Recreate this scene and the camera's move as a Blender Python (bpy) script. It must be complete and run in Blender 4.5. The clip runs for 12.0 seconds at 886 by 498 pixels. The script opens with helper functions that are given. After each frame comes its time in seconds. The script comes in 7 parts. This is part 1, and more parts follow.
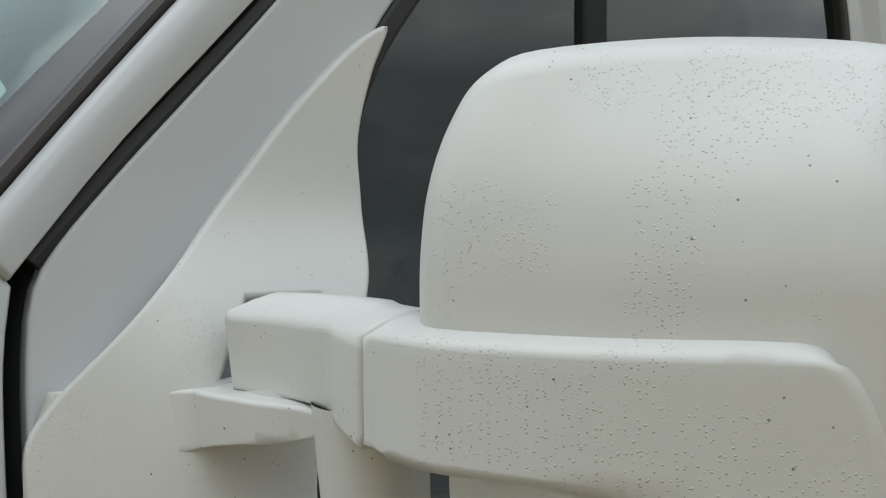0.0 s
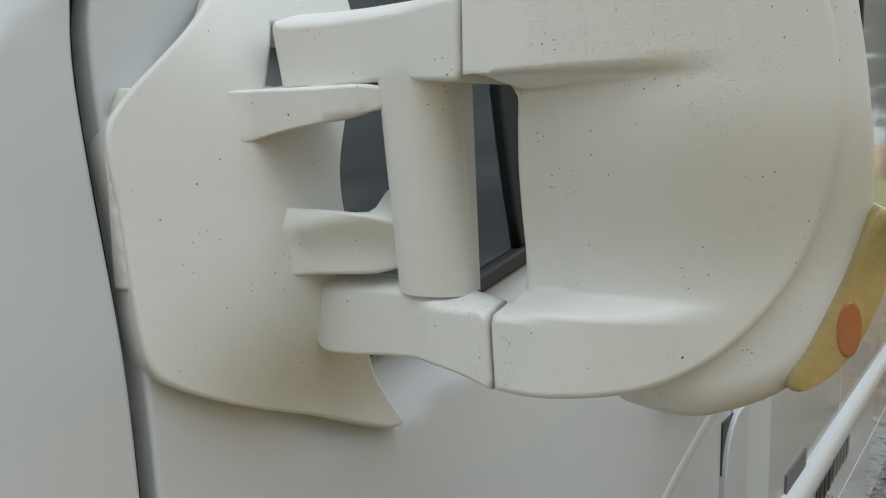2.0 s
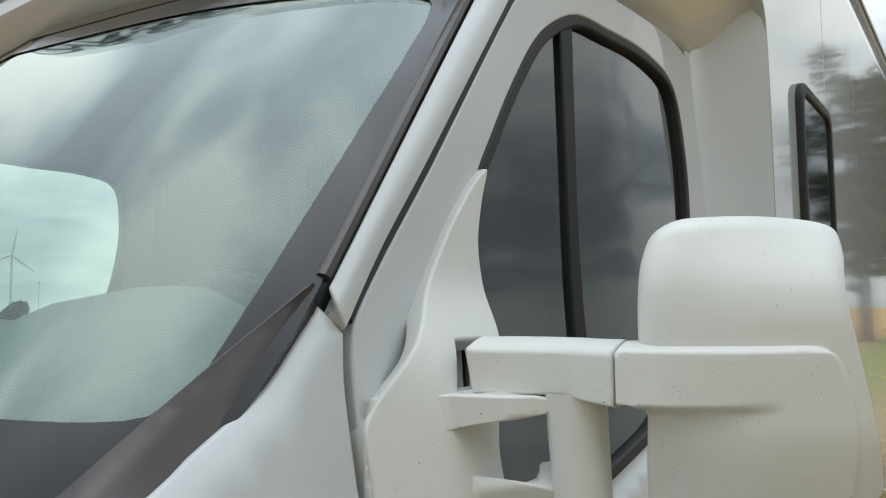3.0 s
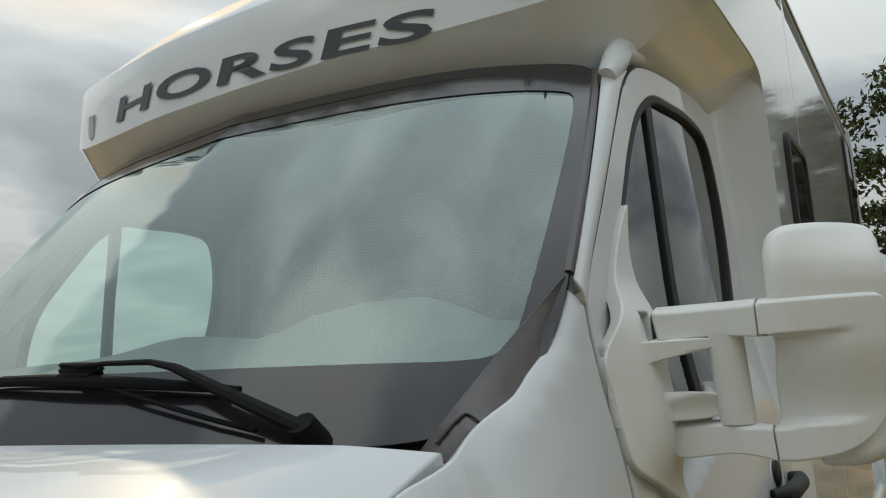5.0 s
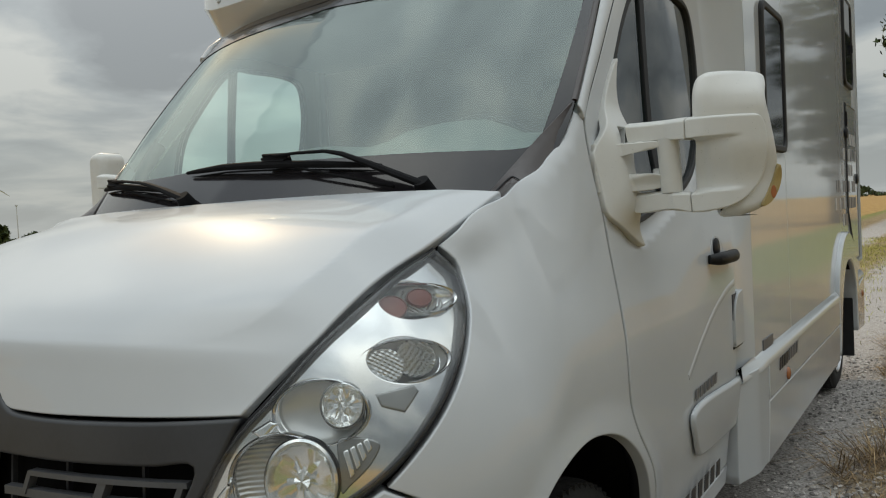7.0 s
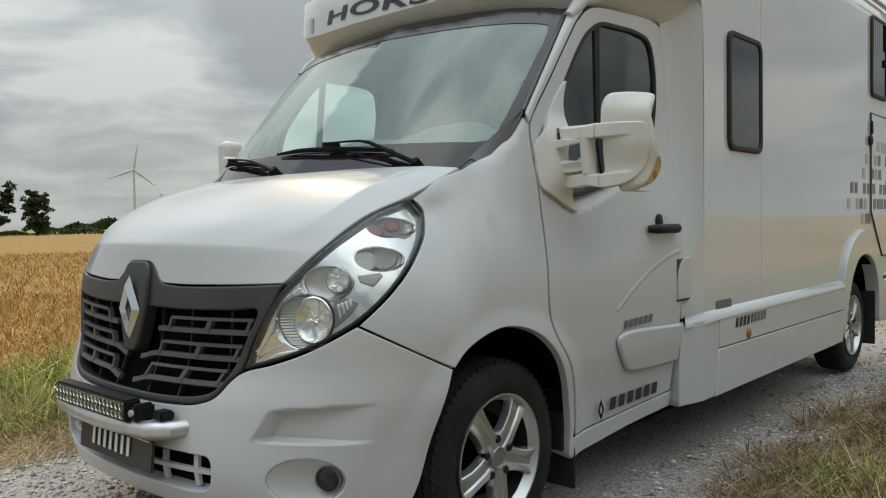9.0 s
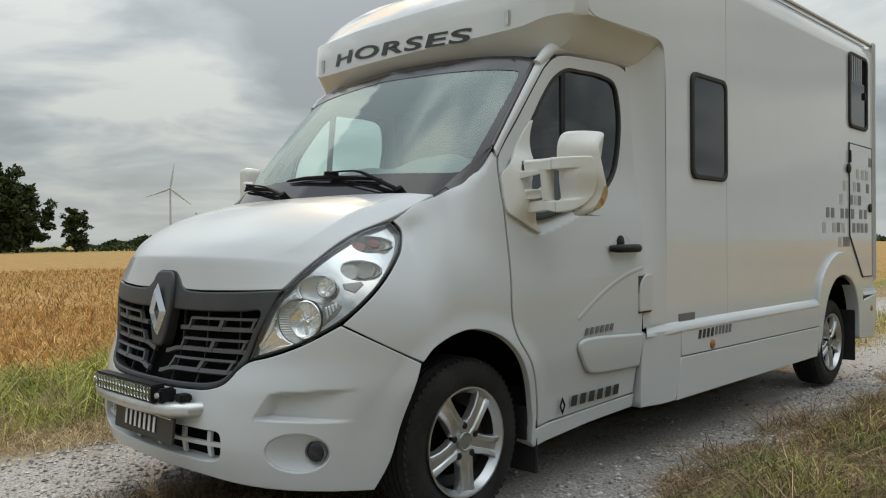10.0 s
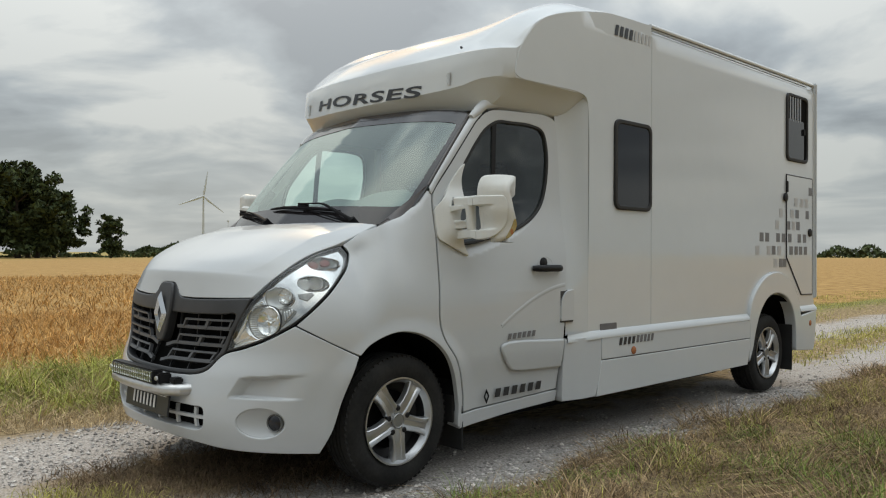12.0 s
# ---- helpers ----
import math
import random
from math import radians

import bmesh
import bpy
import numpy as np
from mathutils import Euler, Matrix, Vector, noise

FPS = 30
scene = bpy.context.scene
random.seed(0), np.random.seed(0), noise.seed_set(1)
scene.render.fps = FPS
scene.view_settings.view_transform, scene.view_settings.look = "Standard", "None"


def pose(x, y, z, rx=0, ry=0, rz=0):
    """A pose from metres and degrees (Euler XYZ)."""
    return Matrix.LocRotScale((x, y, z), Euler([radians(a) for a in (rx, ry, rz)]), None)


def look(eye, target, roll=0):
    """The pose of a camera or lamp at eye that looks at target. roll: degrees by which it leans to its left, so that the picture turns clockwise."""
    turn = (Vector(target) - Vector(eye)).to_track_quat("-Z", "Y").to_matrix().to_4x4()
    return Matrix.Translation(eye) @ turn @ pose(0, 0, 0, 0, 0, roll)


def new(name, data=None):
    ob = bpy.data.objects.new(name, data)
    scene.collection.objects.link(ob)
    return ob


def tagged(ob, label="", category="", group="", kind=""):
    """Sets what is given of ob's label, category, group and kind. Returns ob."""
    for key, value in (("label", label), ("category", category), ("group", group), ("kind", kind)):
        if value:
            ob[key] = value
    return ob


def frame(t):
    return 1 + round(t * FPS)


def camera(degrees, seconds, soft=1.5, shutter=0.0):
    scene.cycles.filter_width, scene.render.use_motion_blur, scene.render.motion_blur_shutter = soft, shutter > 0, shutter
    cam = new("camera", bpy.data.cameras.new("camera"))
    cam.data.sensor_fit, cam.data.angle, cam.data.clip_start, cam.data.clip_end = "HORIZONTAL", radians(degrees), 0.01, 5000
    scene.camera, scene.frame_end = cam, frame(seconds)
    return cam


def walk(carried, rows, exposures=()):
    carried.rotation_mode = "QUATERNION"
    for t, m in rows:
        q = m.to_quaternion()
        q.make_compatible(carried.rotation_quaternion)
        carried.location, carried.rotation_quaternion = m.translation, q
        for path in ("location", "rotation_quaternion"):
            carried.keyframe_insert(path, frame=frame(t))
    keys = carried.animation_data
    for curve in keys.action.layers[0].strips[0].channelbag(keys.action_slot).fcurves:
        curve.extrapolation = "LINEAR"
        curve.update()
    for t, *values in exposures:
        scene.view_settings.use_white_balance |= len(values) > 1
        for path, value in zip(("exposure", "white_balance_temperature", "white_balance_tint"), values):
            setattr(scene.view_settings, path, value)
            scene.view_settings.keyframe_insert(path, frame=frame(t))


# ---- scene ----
cam = camera(58.8, 12.0, 1.15)
PATH = [
    (0, (1.439, 1.05, 1.561), (-0.138, 2.281, 1.565), -0.4),
    (0.5, (1.424, 1.001, 1.538), (0.1, 2.496, 1.426), -1.3),
    (1, (1.43, 0.945, 1.493), (0.226, 2.524, 1.252), -1.6),
    (1.5, (1.426, 0.904, 1.453), (0.293, 2.516, 1.111), -2.1),
    (2, (1.412, 0.863, 1.439), (0.236, 2.463, 1.197), -1.0),
    (2.5, (1.421, 0.768, 1.472), (0.24, 2.38, 1.411), -0.6),
    (3, (1.431, 0.58, 1.562), (0.293, 2.217, 1.721), -0.6),
    (3.2, (1.431, 0.51, 1.59), (0.312, 2.148, 1.841), -0.6),
    (4.8, (1.349, 0.039, 1.516), (0.324, 1.72, 1.869), -3.9),
    (5, (1.377, -0.001, 1.474), (0.35, 1.692, 1.757), -4.0),
    (5.5, (1.454, -0.15, 1.417), (0.415, 1.554, 1.547), -3.8),
    (6, (1.49, -0.336, 1.411), (0.444, 1.369, 1.428), -3.4),
    (6.5, (1.553, -0.598, 1.412), (0.492, 1.096, 1.36), -3.2),
    (7, (1.731, -0.739, 1.319), (0.625, 0.925, 1.238), -3.1),
    (7.5, (1.945, -0.905, 1.27), (0.774, 0.714, 1.178), -2.8),
    (7.7, (2.009, -0.96, 1.243), (0.806, 0.635, 1.146), -2.6),
    (9.3, (2.824, -1.336, 1.173), (1.46, 0.126, 1.117), -0.8),
    (9.5, (2.902, -1.363, 1.169), (1.527, 0.089, 1.124), -0.7),
    (10, (3.191, -1.51, 1.168), (1.79, -0.083, 1.153), -0.5),
    (10.5, (3.463, -1.544, 1.166), (2.038, -0.141, 1.178), -0.2),
    (11, (3.749, -1.528, 1.195), (2.304, -0.146, 1.214), 0.3),
    (11.5, (3.943, -1.643, 1.19), (2.49, -0.269, 1.201), 0.6),
    (12, (4.119, -1.79, 1.219), (2.666, -0.416, 1.231), 0.3),
]
walk(
    cam,
    [(t, look(eye, target, roll)) for t, eye, target, roll in PATH],
    [(0, 0.06, 6450, 5), (0.6, -0.08, 6500, 6), (1.0, 0.0, 6450, 5), (1.5, 0.12, 6450, 5), (2.0, 0.31, 6400, 5), (2.5, 0.32, 6350, 5), (3.2, 0.24, 6400, 4), (5, -0.24, 6500, 3), (6.5, -0.26, 6650, 4), (7.6, -0.22, 6650, 4), (9.5, -0.07, 6550, 4), (12, -0.06, 6600, 5)],
)

# ---- light: a veiled sun behind the truck's far side, under broken grey cloud ----
SUN = Vector((-0.69, 0.44, 0.575)).normalized()
world = bpy.data.worlds.new("overcast_sky")
scene.world = world
world.use_nodes = True


def build_world(nt):
    nodes, links = nt.nodes, nt.links
    nodes.clear()

    def add(kind, **values):
        n = nodes.new(kind)
        for key, v in values.items():
            n.inputs[key].default_value = v
        return n

    co = nodes.new("ShaderNodeTexCoord")
    sep = nodes.new("ShaderNodeSeparateXYZ")
    links.new(co.outputs["Generated"], sep.inputs[0])
    # flat cloud deck: the direction divided by its height
    up = nodes.new("ShaderNodeMath")
    up.operation = "MAXIMUM"
    links.new(sep.outputs["Z"], up.inputs[0])
    up.inputs[1].default_value = 0.0
    lift = nodes.new("ShaderNodeMath")
    lift.operation = "ADD"
    links.new(up.outputs[0], lift.inputs[0])
    lift.inputs[1].default_value = 0.16
    deck = nodes.new("ShaderNodeVectorMath")
    deck.operation = "DIVIDE"
    links.new(co.outputs["Generated"], deck.inputs[0])
    links.new(lift.outputs[0], deck.inputs[1])
    big = add("ShaderNodeTexNoise", Scale=1.25, Detail=7.0, Roughness=0.5, Distortion=0.35)
    drift = nodes.new("ShaderNodeVectorMath")
    links.new(deck.outputs[0], drift.inputs[0])
    drift.inputs[1].default_value = (1.9, 0.8, 0.0)
    links.new(drift.outputs[0], big.inputs["Vector"])
    ramp = nodes.new("ShaderNodeValToRGB")
    els = ramp.color_ramp.elements
    els[0].position, els[0].color = 0.41, (0.26, 0.278, 0.305, 1)
    els[1].position, els[1].color = 0.60, (0.58, 0.585, 0.585, 1)
    e = els.new(0.5)
    e.color = (0.37, 0.395, 0.425, 1)
    links.new(big.outputs["Fac"], ramp.inputs[0])
    # thin clear air behind the cloud
    sky = nodes.new("ShaderNodeTexSky")
    sky.sky_type, sky.sun_disc = "NISHITA", False
    sky.sun_elevation = math.asin(SUN.z)
    sky.sun_rotation = math.atan2(SUN.x, SUN.y)
    dim = nodes.new("ShaderNodeVectorMath")
    dim.operation = "SCALE"
    dim.inputs["Scale"].default_value = 0.08
    links.new(sky.outputs[0], dim.inputs[0])
    mix = nodes.new("ShaderNodeMix")
    mix.data_type = "RGBA"
    mix.inputs["Factor"].default_value = 0.9
    links.new(dim.outputs[0], mix.inputs["A"])
    links.new(ramp.outputs[0], mix.inputs["B"])
    # the horizon is paler, and the cloud brightens round the hidden sun
    low = nodes.new("ShaderNodeMapRange")
    low.inputs["From Min"].default_value, low.inputs["From Max"].default_value = 0.0, 0.16
    low.inputs["To Min"].default_value, low.inputs["To Max"].default_value = 0.75, 0.0
    links.new(sep.outputs["Z"], low.inputs["Value"])
    pale = nodes.new("ShaderNodeMix")
    pale.data_type = "RGBA"
    links.new(low.outputs[0], pale.inputs["Factor"])
    links.new(mix.outputs["Result"], pale.inputs["A"])
    pale.inputs["B"].default_value = (0.49, 0.515, 0.53, 1)
    dot = nodes.new("ShaderNodeVectorMath")
    dot.operation = "DOT_PRODUCT"
    links.new(co.outputs["Generated"], dot.inputs[0])
    dot.inputs[1].default_value = SUN
    glow = nodes.new("ShaderNodeMapRange")
    glow.interpolation_type = "SMOOTHSTEP"
    glow.inputs["From Min"].default_value, glow.inputs["From Max"].default_value = 0.972, 1.0
    glow.inputs["To Min"].default_value, glow.inputs["To Max"].default_value = 1.0, 1.05
    links.new(dot.outputs["Value"], glow.inputs["Value"])
    bg = nodes.new("ShaderNodeBackground")
    near = nodes.new("ShaderNodeMapRange")
    near.interpolation_type = "SMOOTHSTEP"
    near.inputs["From Min"].default_value, near.inputs["From Max"].default_value = 0.972, 1.0
    near.inputs["To Max"].default_value = 0.75
    links.new(dot.outputs["Value"], near.inputs["Value"])
    warm = nodes.new("ShaderNodeMix")
    warm.data_type = "RGBA"
    links.new(near.outputs[0], warm.inputs["Factor"])
    links.new(pale.outputs["Result"], warm.inputs["A"])
    warm.inputs["B"].default_value = (0.66, 0.47, 0.31, 1)
    links.new(warm.outputs["Result"], bg.inputs["Color"])
    # an overcast sky is brighter overhead
    high = nodes.new("ShaderNodeMapRange")
    high.inputs["From Min"].default_value, high.inputs["From Max"].default_value = 0.0, 1.0
    high.inputs["To Min"].default_value, high.inputs["To Max"].default_value = 1.0, 5.8
    steep = nodes.new("ShaderNodeMath")
    steep.operation = "POWER"
    links.new(up.outputs[0], steep.inputs[0])
    steep.inputs[1].default_value = 2.0
    links.new(steep.outputs[0], high.inputs["Value"])
    both = nodes.new("ShaderNodeMath")
    both.operation = "MULTIPLY"
    # the half of the sky away from the sun is duller
    away = nodes.new("ShaderNodeMapRange")
    away.interpolation_type = "SMOOTHSTEP"
    away.inputs["From Min"].default_value, away.inputs["From Max"].default_value = -0.85, 0.45
    away.inputs["To Min"].default_value, away.inputs["To Max"].default_value = 0.50, 1.0
    links.new(dot.outputs["Value"], away.inputs["Value"])
    shade = nodes.new("ShaderNodeMath")
    shade.operation = "MULTIPLY"
    links.new(glow.outputs[0], shade.inputs[0])
    links.new(away.outputs[0], shade.inputs[1])
    links.new(shade.outputs[0], both.inputs[0])
    links.new(high.outputs[0], both.inputs[1])
    links.new(both.outputs[0], bg.inputs["Strength"])
    out = nodes.new("ShaderNodeOutputWorld")
    links.new(bg.outputs[0], out.inputs[0])


build_world(world.node_tree)
sun = new("sun", bpy.data.lights.new("sun", "SUN"))
sun.data.energy, sun.data.angle, sun.data.color = 1.4, radians(0.6), (1.0, 0.78, 0.54)
sun.matrix_world = look(SUN * 60, (0, 0, 0))


# ---- materials ----
def material(name, base, rough=0.5, metal=0.0, vary=0.1, scale=8.0, bump=0.0, bump_scale=60.0, coat=0.0, spec=0.5, dark=None, tint=None, spots=None, uneven=0.0):
    """Principled surface: base colour varied at two scales, fine relief, optional second colour (tint) in patches."""
    m = bpy.data.materials.new(name)
    m.use_nodes = True
    nt = m.node_tree
    b = nt.nodes["Principled BSDF"]
    b.inputs["Roughness"].default_value, b.inputs["Metallic"].default_value = rough, metal
    b.inputs["Coat Weight"].default_value, b.inputs["Coat Roughness"].default_value = coat, 0.04
    b.inputs["Specular IOR Level"].default_value = spec
    co = nt.nodes.new("ShaderNodeTexCoord")
    n1 = nt.nodes.new("ShaderNodeTexNoise")
    n1.inputs["Scale"].default_value, n1.inputs["Detail"].default_value = scale, 6
    n2 = nt.nodes.new("ShaderNodeTexNoise")
    n2.inputs["Scale"].default_value, n2.inputs["Detail"].default_value = scale * 9, 4
    for n in (n1, n2):
        nt.links.new(co.outputs["Object"], n.inputs["Vector"])
    add = nt.nodes.new("ShaderNodeMath")
    add.operation = "MULTIPLY_ADD"
    nt.links.new(n2.outputs["Fac"], add.inputs[0])
    add.inputs[1].default_value = 0.45
    nt.links.new(n1.outputs["Fac"], add.inputs[2])
    rng = nt.nodes.new("ShaderNodeMapRange")
    rng.inputs["From Min"].default_value, rng.inputs["From Max"].default_value = 0.45, 1.0
    nt.links.new(add.outputs[0], rng.inputs["Value"])
    mix = nt.nodes.new("ShaderNodeMix")
    mix.data_type = "RGBA"
    low = dark or [c * (1 - vary) for c in base]
    high = tint or [min(1, c * (1 + vary)) for c in base]
    mix.inputs["A"].default_value, mix.inputs["B"].default_value = (*low, 1), (*high, 1)
    nt.links.new(rng.outputs[0], mix.inputs["Factor"])
    colour = mix.outputs["Result"]
    if spots:
        size, amount, spot = spots
        vo = nt.nodes.new("ShaderNodeTexVoronoi")
        vo.inputs["Scale"].default_value = size
        nt.links.new(co.outputs["Object"], vo.inputs["Vector"])
        lt = nt.nodes.new("ShaderNodeMath")
        lt.operation = "LESS_THAN"
        lt.inputs[1].default_value = amount
        nt.links.new(vo.outputs["Distance"], lt.inputs[0])
        m2 = nt.nodes.new("ShaderNodeMix")
        m2.data_type = "RGBA"
        nt.links.new(lt.outputs[0], m2.inputs["Factor"])
        nt.links.new(colour, m2.inputs["A"])
        m2.inputs["B"].default_value = (*spot, 1)
        colour = m2.outputs["Result"]
    nt.links.new(colour, b.inputs["Base Color"])
    if uneven:
        rr = nt.nodes.new("ShaderNodeMapRange")
        rr.inputs["To Min"].default_value, rr.inputs["To Max"].default_value = max(0.02, rough - uneven), rough + uneven
        nt.links.new(n1.outputs["Fac"], rr.inputs["Value"])
        nt.links.new(rr.outputs[0], b.inputs["Roughness"])
    if bump:
        nb = nt.nodes.new("ShaderNodeTexNoise")
        nb.inputs["Scale"].default_value, nb.inputs["Detail"].default_value = bump_scale, 4
        nt.links.new(co.outputs["Object"], nb.inputs["Vector"])
        bp = nt.nodes.new("ShaderNodeBump")
        bp.inputs["Strength"].default_value, bp.inputs["Distance"].default_value = bump, 0.5 / bump_scale
        nt.links.new(nb.outputs["Fac"], bp.inputs["Height"])
        nt.links.new(bp.outputs[0], b.inputs["Normal"])
    return m


def glass(name, tint, rough=0.0, straight=0.08, haze=0.0, slope=4.5, sheen=(1.0, 1.0, 1.0)):
    """A thin pane: clear with a tint, mirror gloss that grows at a slant, optionally a little dust."""
    m = bpy.data.materials.new(name)
    m.use_nodes = True
    nt = m.node_tree
    nt.nodes.clear()
    clear, gloss = nt.nodes.new("ShaderNodeBsdfTransparent"), nt.nodes.new("ShaderNodeBsdfGlossy")
    clear.inputs["Color"].default_value = (*tint, 1)
    gloss.inputs["Roughness"].default_value = rough
    gloss.inputs["Color"].default_value = (*sheen, 1)
    slant, power, fr = nt.nodes.new("ShaderNodeLayerWeight"), nt.nodes.new("ShaderNodeMath"), nt.nodes.new("ShaderNodeMapRange")
    slant.inputs["Blend"].default_value = 0.5
    power.operation = "POWER"
    power.inputs[1].default_value = slope
    nt.links.new(slant.outputs["Facing"], power.inputs[0])
    nt.links.new(power.outputs[0], fr.inputs["Value"])
    fr.inputs["To Min"].default_value = straight
    mix, out = nt.nodes.new("ShaderNodeMixShader"), nt.nodes.new("ShaderNodeOutputMaterial")
    nt.links.new(fr.outputs[0], mix.inputs[0])
    nt.links.new(clear.outputs[0], mix.inputs[1])
    nt.links.new(gloss.outputs[0], mix.inputs[2])
    last = mix
    if haze:
        dust = nt.nodes.new("ShaderNodeBsdfDiffuse")
        dust.inputs["Color"].default_value = (0.5, 0.52, 0.5, 1)
        co, no = nt.nodes.new("ShaderNodeTexCoord"), nt.nodes.new("ShaderNodeTexNoise")
        no.inputs["Scale"].default_value = 3.0
        nt.links.new(co.outputs["Object"], no.inputs["Vector"])
        mu = nt.nodes.new("ShaderNodeMath")
        mu.operation = "MULTIPLY"
        nt.links.new(no.outputs["Fac"], mu.inputs[0])
        mu.inputs[1].default_value = haze
        last = nt.nodes.new("ShaderNodeMixShader")
        nt.links.new(mu.outputs[0], last.inputs[0])
        nt.links.new(mix.outputs[0], last.inputs[1])
        nt.links.new(dust.outputs[0], last.inputs[2])
    nt.links.new(last.outputs[0], out.inputs[0])
    return m


PAINT = material("white_paint", (0.55, 0.568, 0.58), 0.36, vary=0.02, scale=1.5, spec=0.03, coat=0.7, bump=0.015, bump_scale=300, uneven=0.04)
PAINT.node_tree.nodes["Principled BSDF"].inputs["Coat Roughness"].default_value = 0.02
GEL = material("white_gelcoat", (0.605, 0.630, 0.642), 0.07, vary=0.025, scale=0.9, coat=0.5, bump=0.008, bump_scale=6, uneven=0.02)
SHELL = material("white_mirror_plastic", (0.68, 0.68, 0.65), 0.42, vary=0.03, scale=6, spec=0.4)
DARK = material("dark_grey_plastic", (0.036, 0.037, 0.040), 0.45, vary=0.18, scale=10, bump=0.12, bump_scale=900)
SLAT = material("mid_grey_plastic", (0.075, 0.077, 0.082), 0.42, vary=0.15, scale=12, bump=0.08, bump_scale=900)
BLACK = material("black_plastic", (0.010, 0.010, 0.011), 0.5, spec=0.3, vary=0.25, scale=12, bump=0.08, bump_scale=700)
RUBBER = material("black_rubber", (0.018, 0.018, 0.018), 0.62, vary=0.3, scale=9, bump=0.15, bump_scale=300)
TYRE = material("dusty_tyre_rubber", (0.013, 0.013, 0.013), 0.75, spec=0.25, vary=0.35, scale=7, bump=0.25, bump_scale=220, tint=(0.032, 0.031, 0.029))
# near-black base stands in for deep shade under the truck and behind openings
VOID = material("shade_black", (0.008, 0.008, 0.008), 0.95, vary=0.3, scale=4, spec=0.05)
ALLOY = material("silver_alloy", (0.56, 0.57, 0.58), 0.3, metal=0.85, vary=0.06, scale=14, uneven=0.06)
CHROME = material("chrome", (0.60, 0.61, 0.62), 0.07, metal=1.0, vary=0.03, scale=9)
STEEL = material("brushed_steel_tube", (0.58, 0.58, 0.57), 0.34, metal=0.7, vary=0.08, scale=30, uneven=0.08)
FRIT = material("black_glass_border", (0.022, 0.020, 0.022), 0.12, vary=0.1, scale=20, spec=0.5)
TRIM = material("grey_brown_cowl_trim", (0.046, 0.036, 0.034), 0.28, vary=0.1, scale=20)
TINTED = material("smoked_acrylic", (0.016, 0.018, 0.024), 0.06, vary=0.15, scale=5, spec=0.55)
DASH = material("grey_dashboard_plastic", (0.12, 0.125, 0.12), 0.55, vary=0.10, scale=3)
SEAT = material("dark_seat_cloth", (0.07, 0.072, 0.075), 0.9, vary=0.2, scale=5)
LINING = material("grey_cab_lining", (0.12, 0.125, 0.12), 0.85, vary=0.15, scale=5)
AMBER = material("amber_plastic", (0.38, 0.14, 0.055), 0.2, vary=0.15, scale=40)
REDBULB = material("red_brown_bulb_coating", (0.15, 0.034, 0.018), 0.35, vary=0.2, scale=40)
DECAL = material("dark_vinyl", (0.03, 0.032, 0.036), 0.35, vary=0.12, scale=20)
SQUARE = material("grey_vinyl", (0.15, 0.15, 0.16), 0.35, vary=0.12, scale=12)
PALE = material("pale_grey_vinyl", (0.45, 0.45, 0.45), 0.4, vary=0.08, scale=12)
LIGHTER = material("white_letter_paint", (0.7, 0.7, 0.68), 0.5, vary=0.05, scale=12)
REFLECT = material("lamp_reflector", (0.82, 0.83, 0.82), 0.12, metal=0.85, vary=0.03, scale=20)
RIBBED = material("ribbed_lamp_glass", (0.42, 0.43, 0.42), 0.10, metal=0.8, vary=0.12, scale=60)


def prisms(m, pitch):
    """Crossed rows of small pressed prisms."""
    nt = m.node_tree
    co = nt.nodes.new("ShaderNodeTexCoord")
    sep = nt.nodes.new("ShaderNodeSeparateXYZ")
    nt.links.new(co.outputs["Object"], sep.inputs[0])
    waves = []
    for sign in (1, -1):
        lean = nt.nodes.new("ShaderNodeMath")
        lean.operation = "MULTIPLY_ADD"
        nt.links.new(sep.outputs["Y"], lean.inputs[0])
        lean.inputs[1].default_value = sign
        nt.links.new(sep.outputs["Z"], lean.inputs[2])
        step = nt.nodes.new("ShaderNodeMath")
        step.operation = "PINGPONG"
        nt.links.new(lean.outputs[0], step.inputs[0])
        step.inputs[1].default_value = pitch / 2
        waves.append(step)
    both = nt.nodes.new("ShaderNodeMath")
    both.operation = "ADD"
    nt.links.new(waves[0].outputs[0], both.inputs[0])
    nt.links.new(waves[1].outputs[0], both.inputs[1])
    relief = nt.nodes.new("ShaderNodeBump")
    relief.inputs["Strength"].default_value, relief.inputs["Distance"].default_value = 0.8, 0.6
    nt.links.new(both.outputs[0], relief.inputs["Height"])
    nt.links.new(relief.outputs[0], nt.nodes["Principled BSDF"].inputs["Normal"])


prisms(RIBBED, 0.009)
CAVITY = material("lamp_cavity_grey", (0.27, 0.275, 0.27), 0.25, metal=0.5, vary=0.1, scale=20)
SATIN = material("satin_lamp_grey", (0.62, 0.63, 0.62), 0.35, metal=0.5, vary=0.06, scale=20)
FLUTED = material("fluted_lamp_glass", (0.52, 0.53, 0.52), 0.14, metal=0.7, vary=0.10, scale=40)


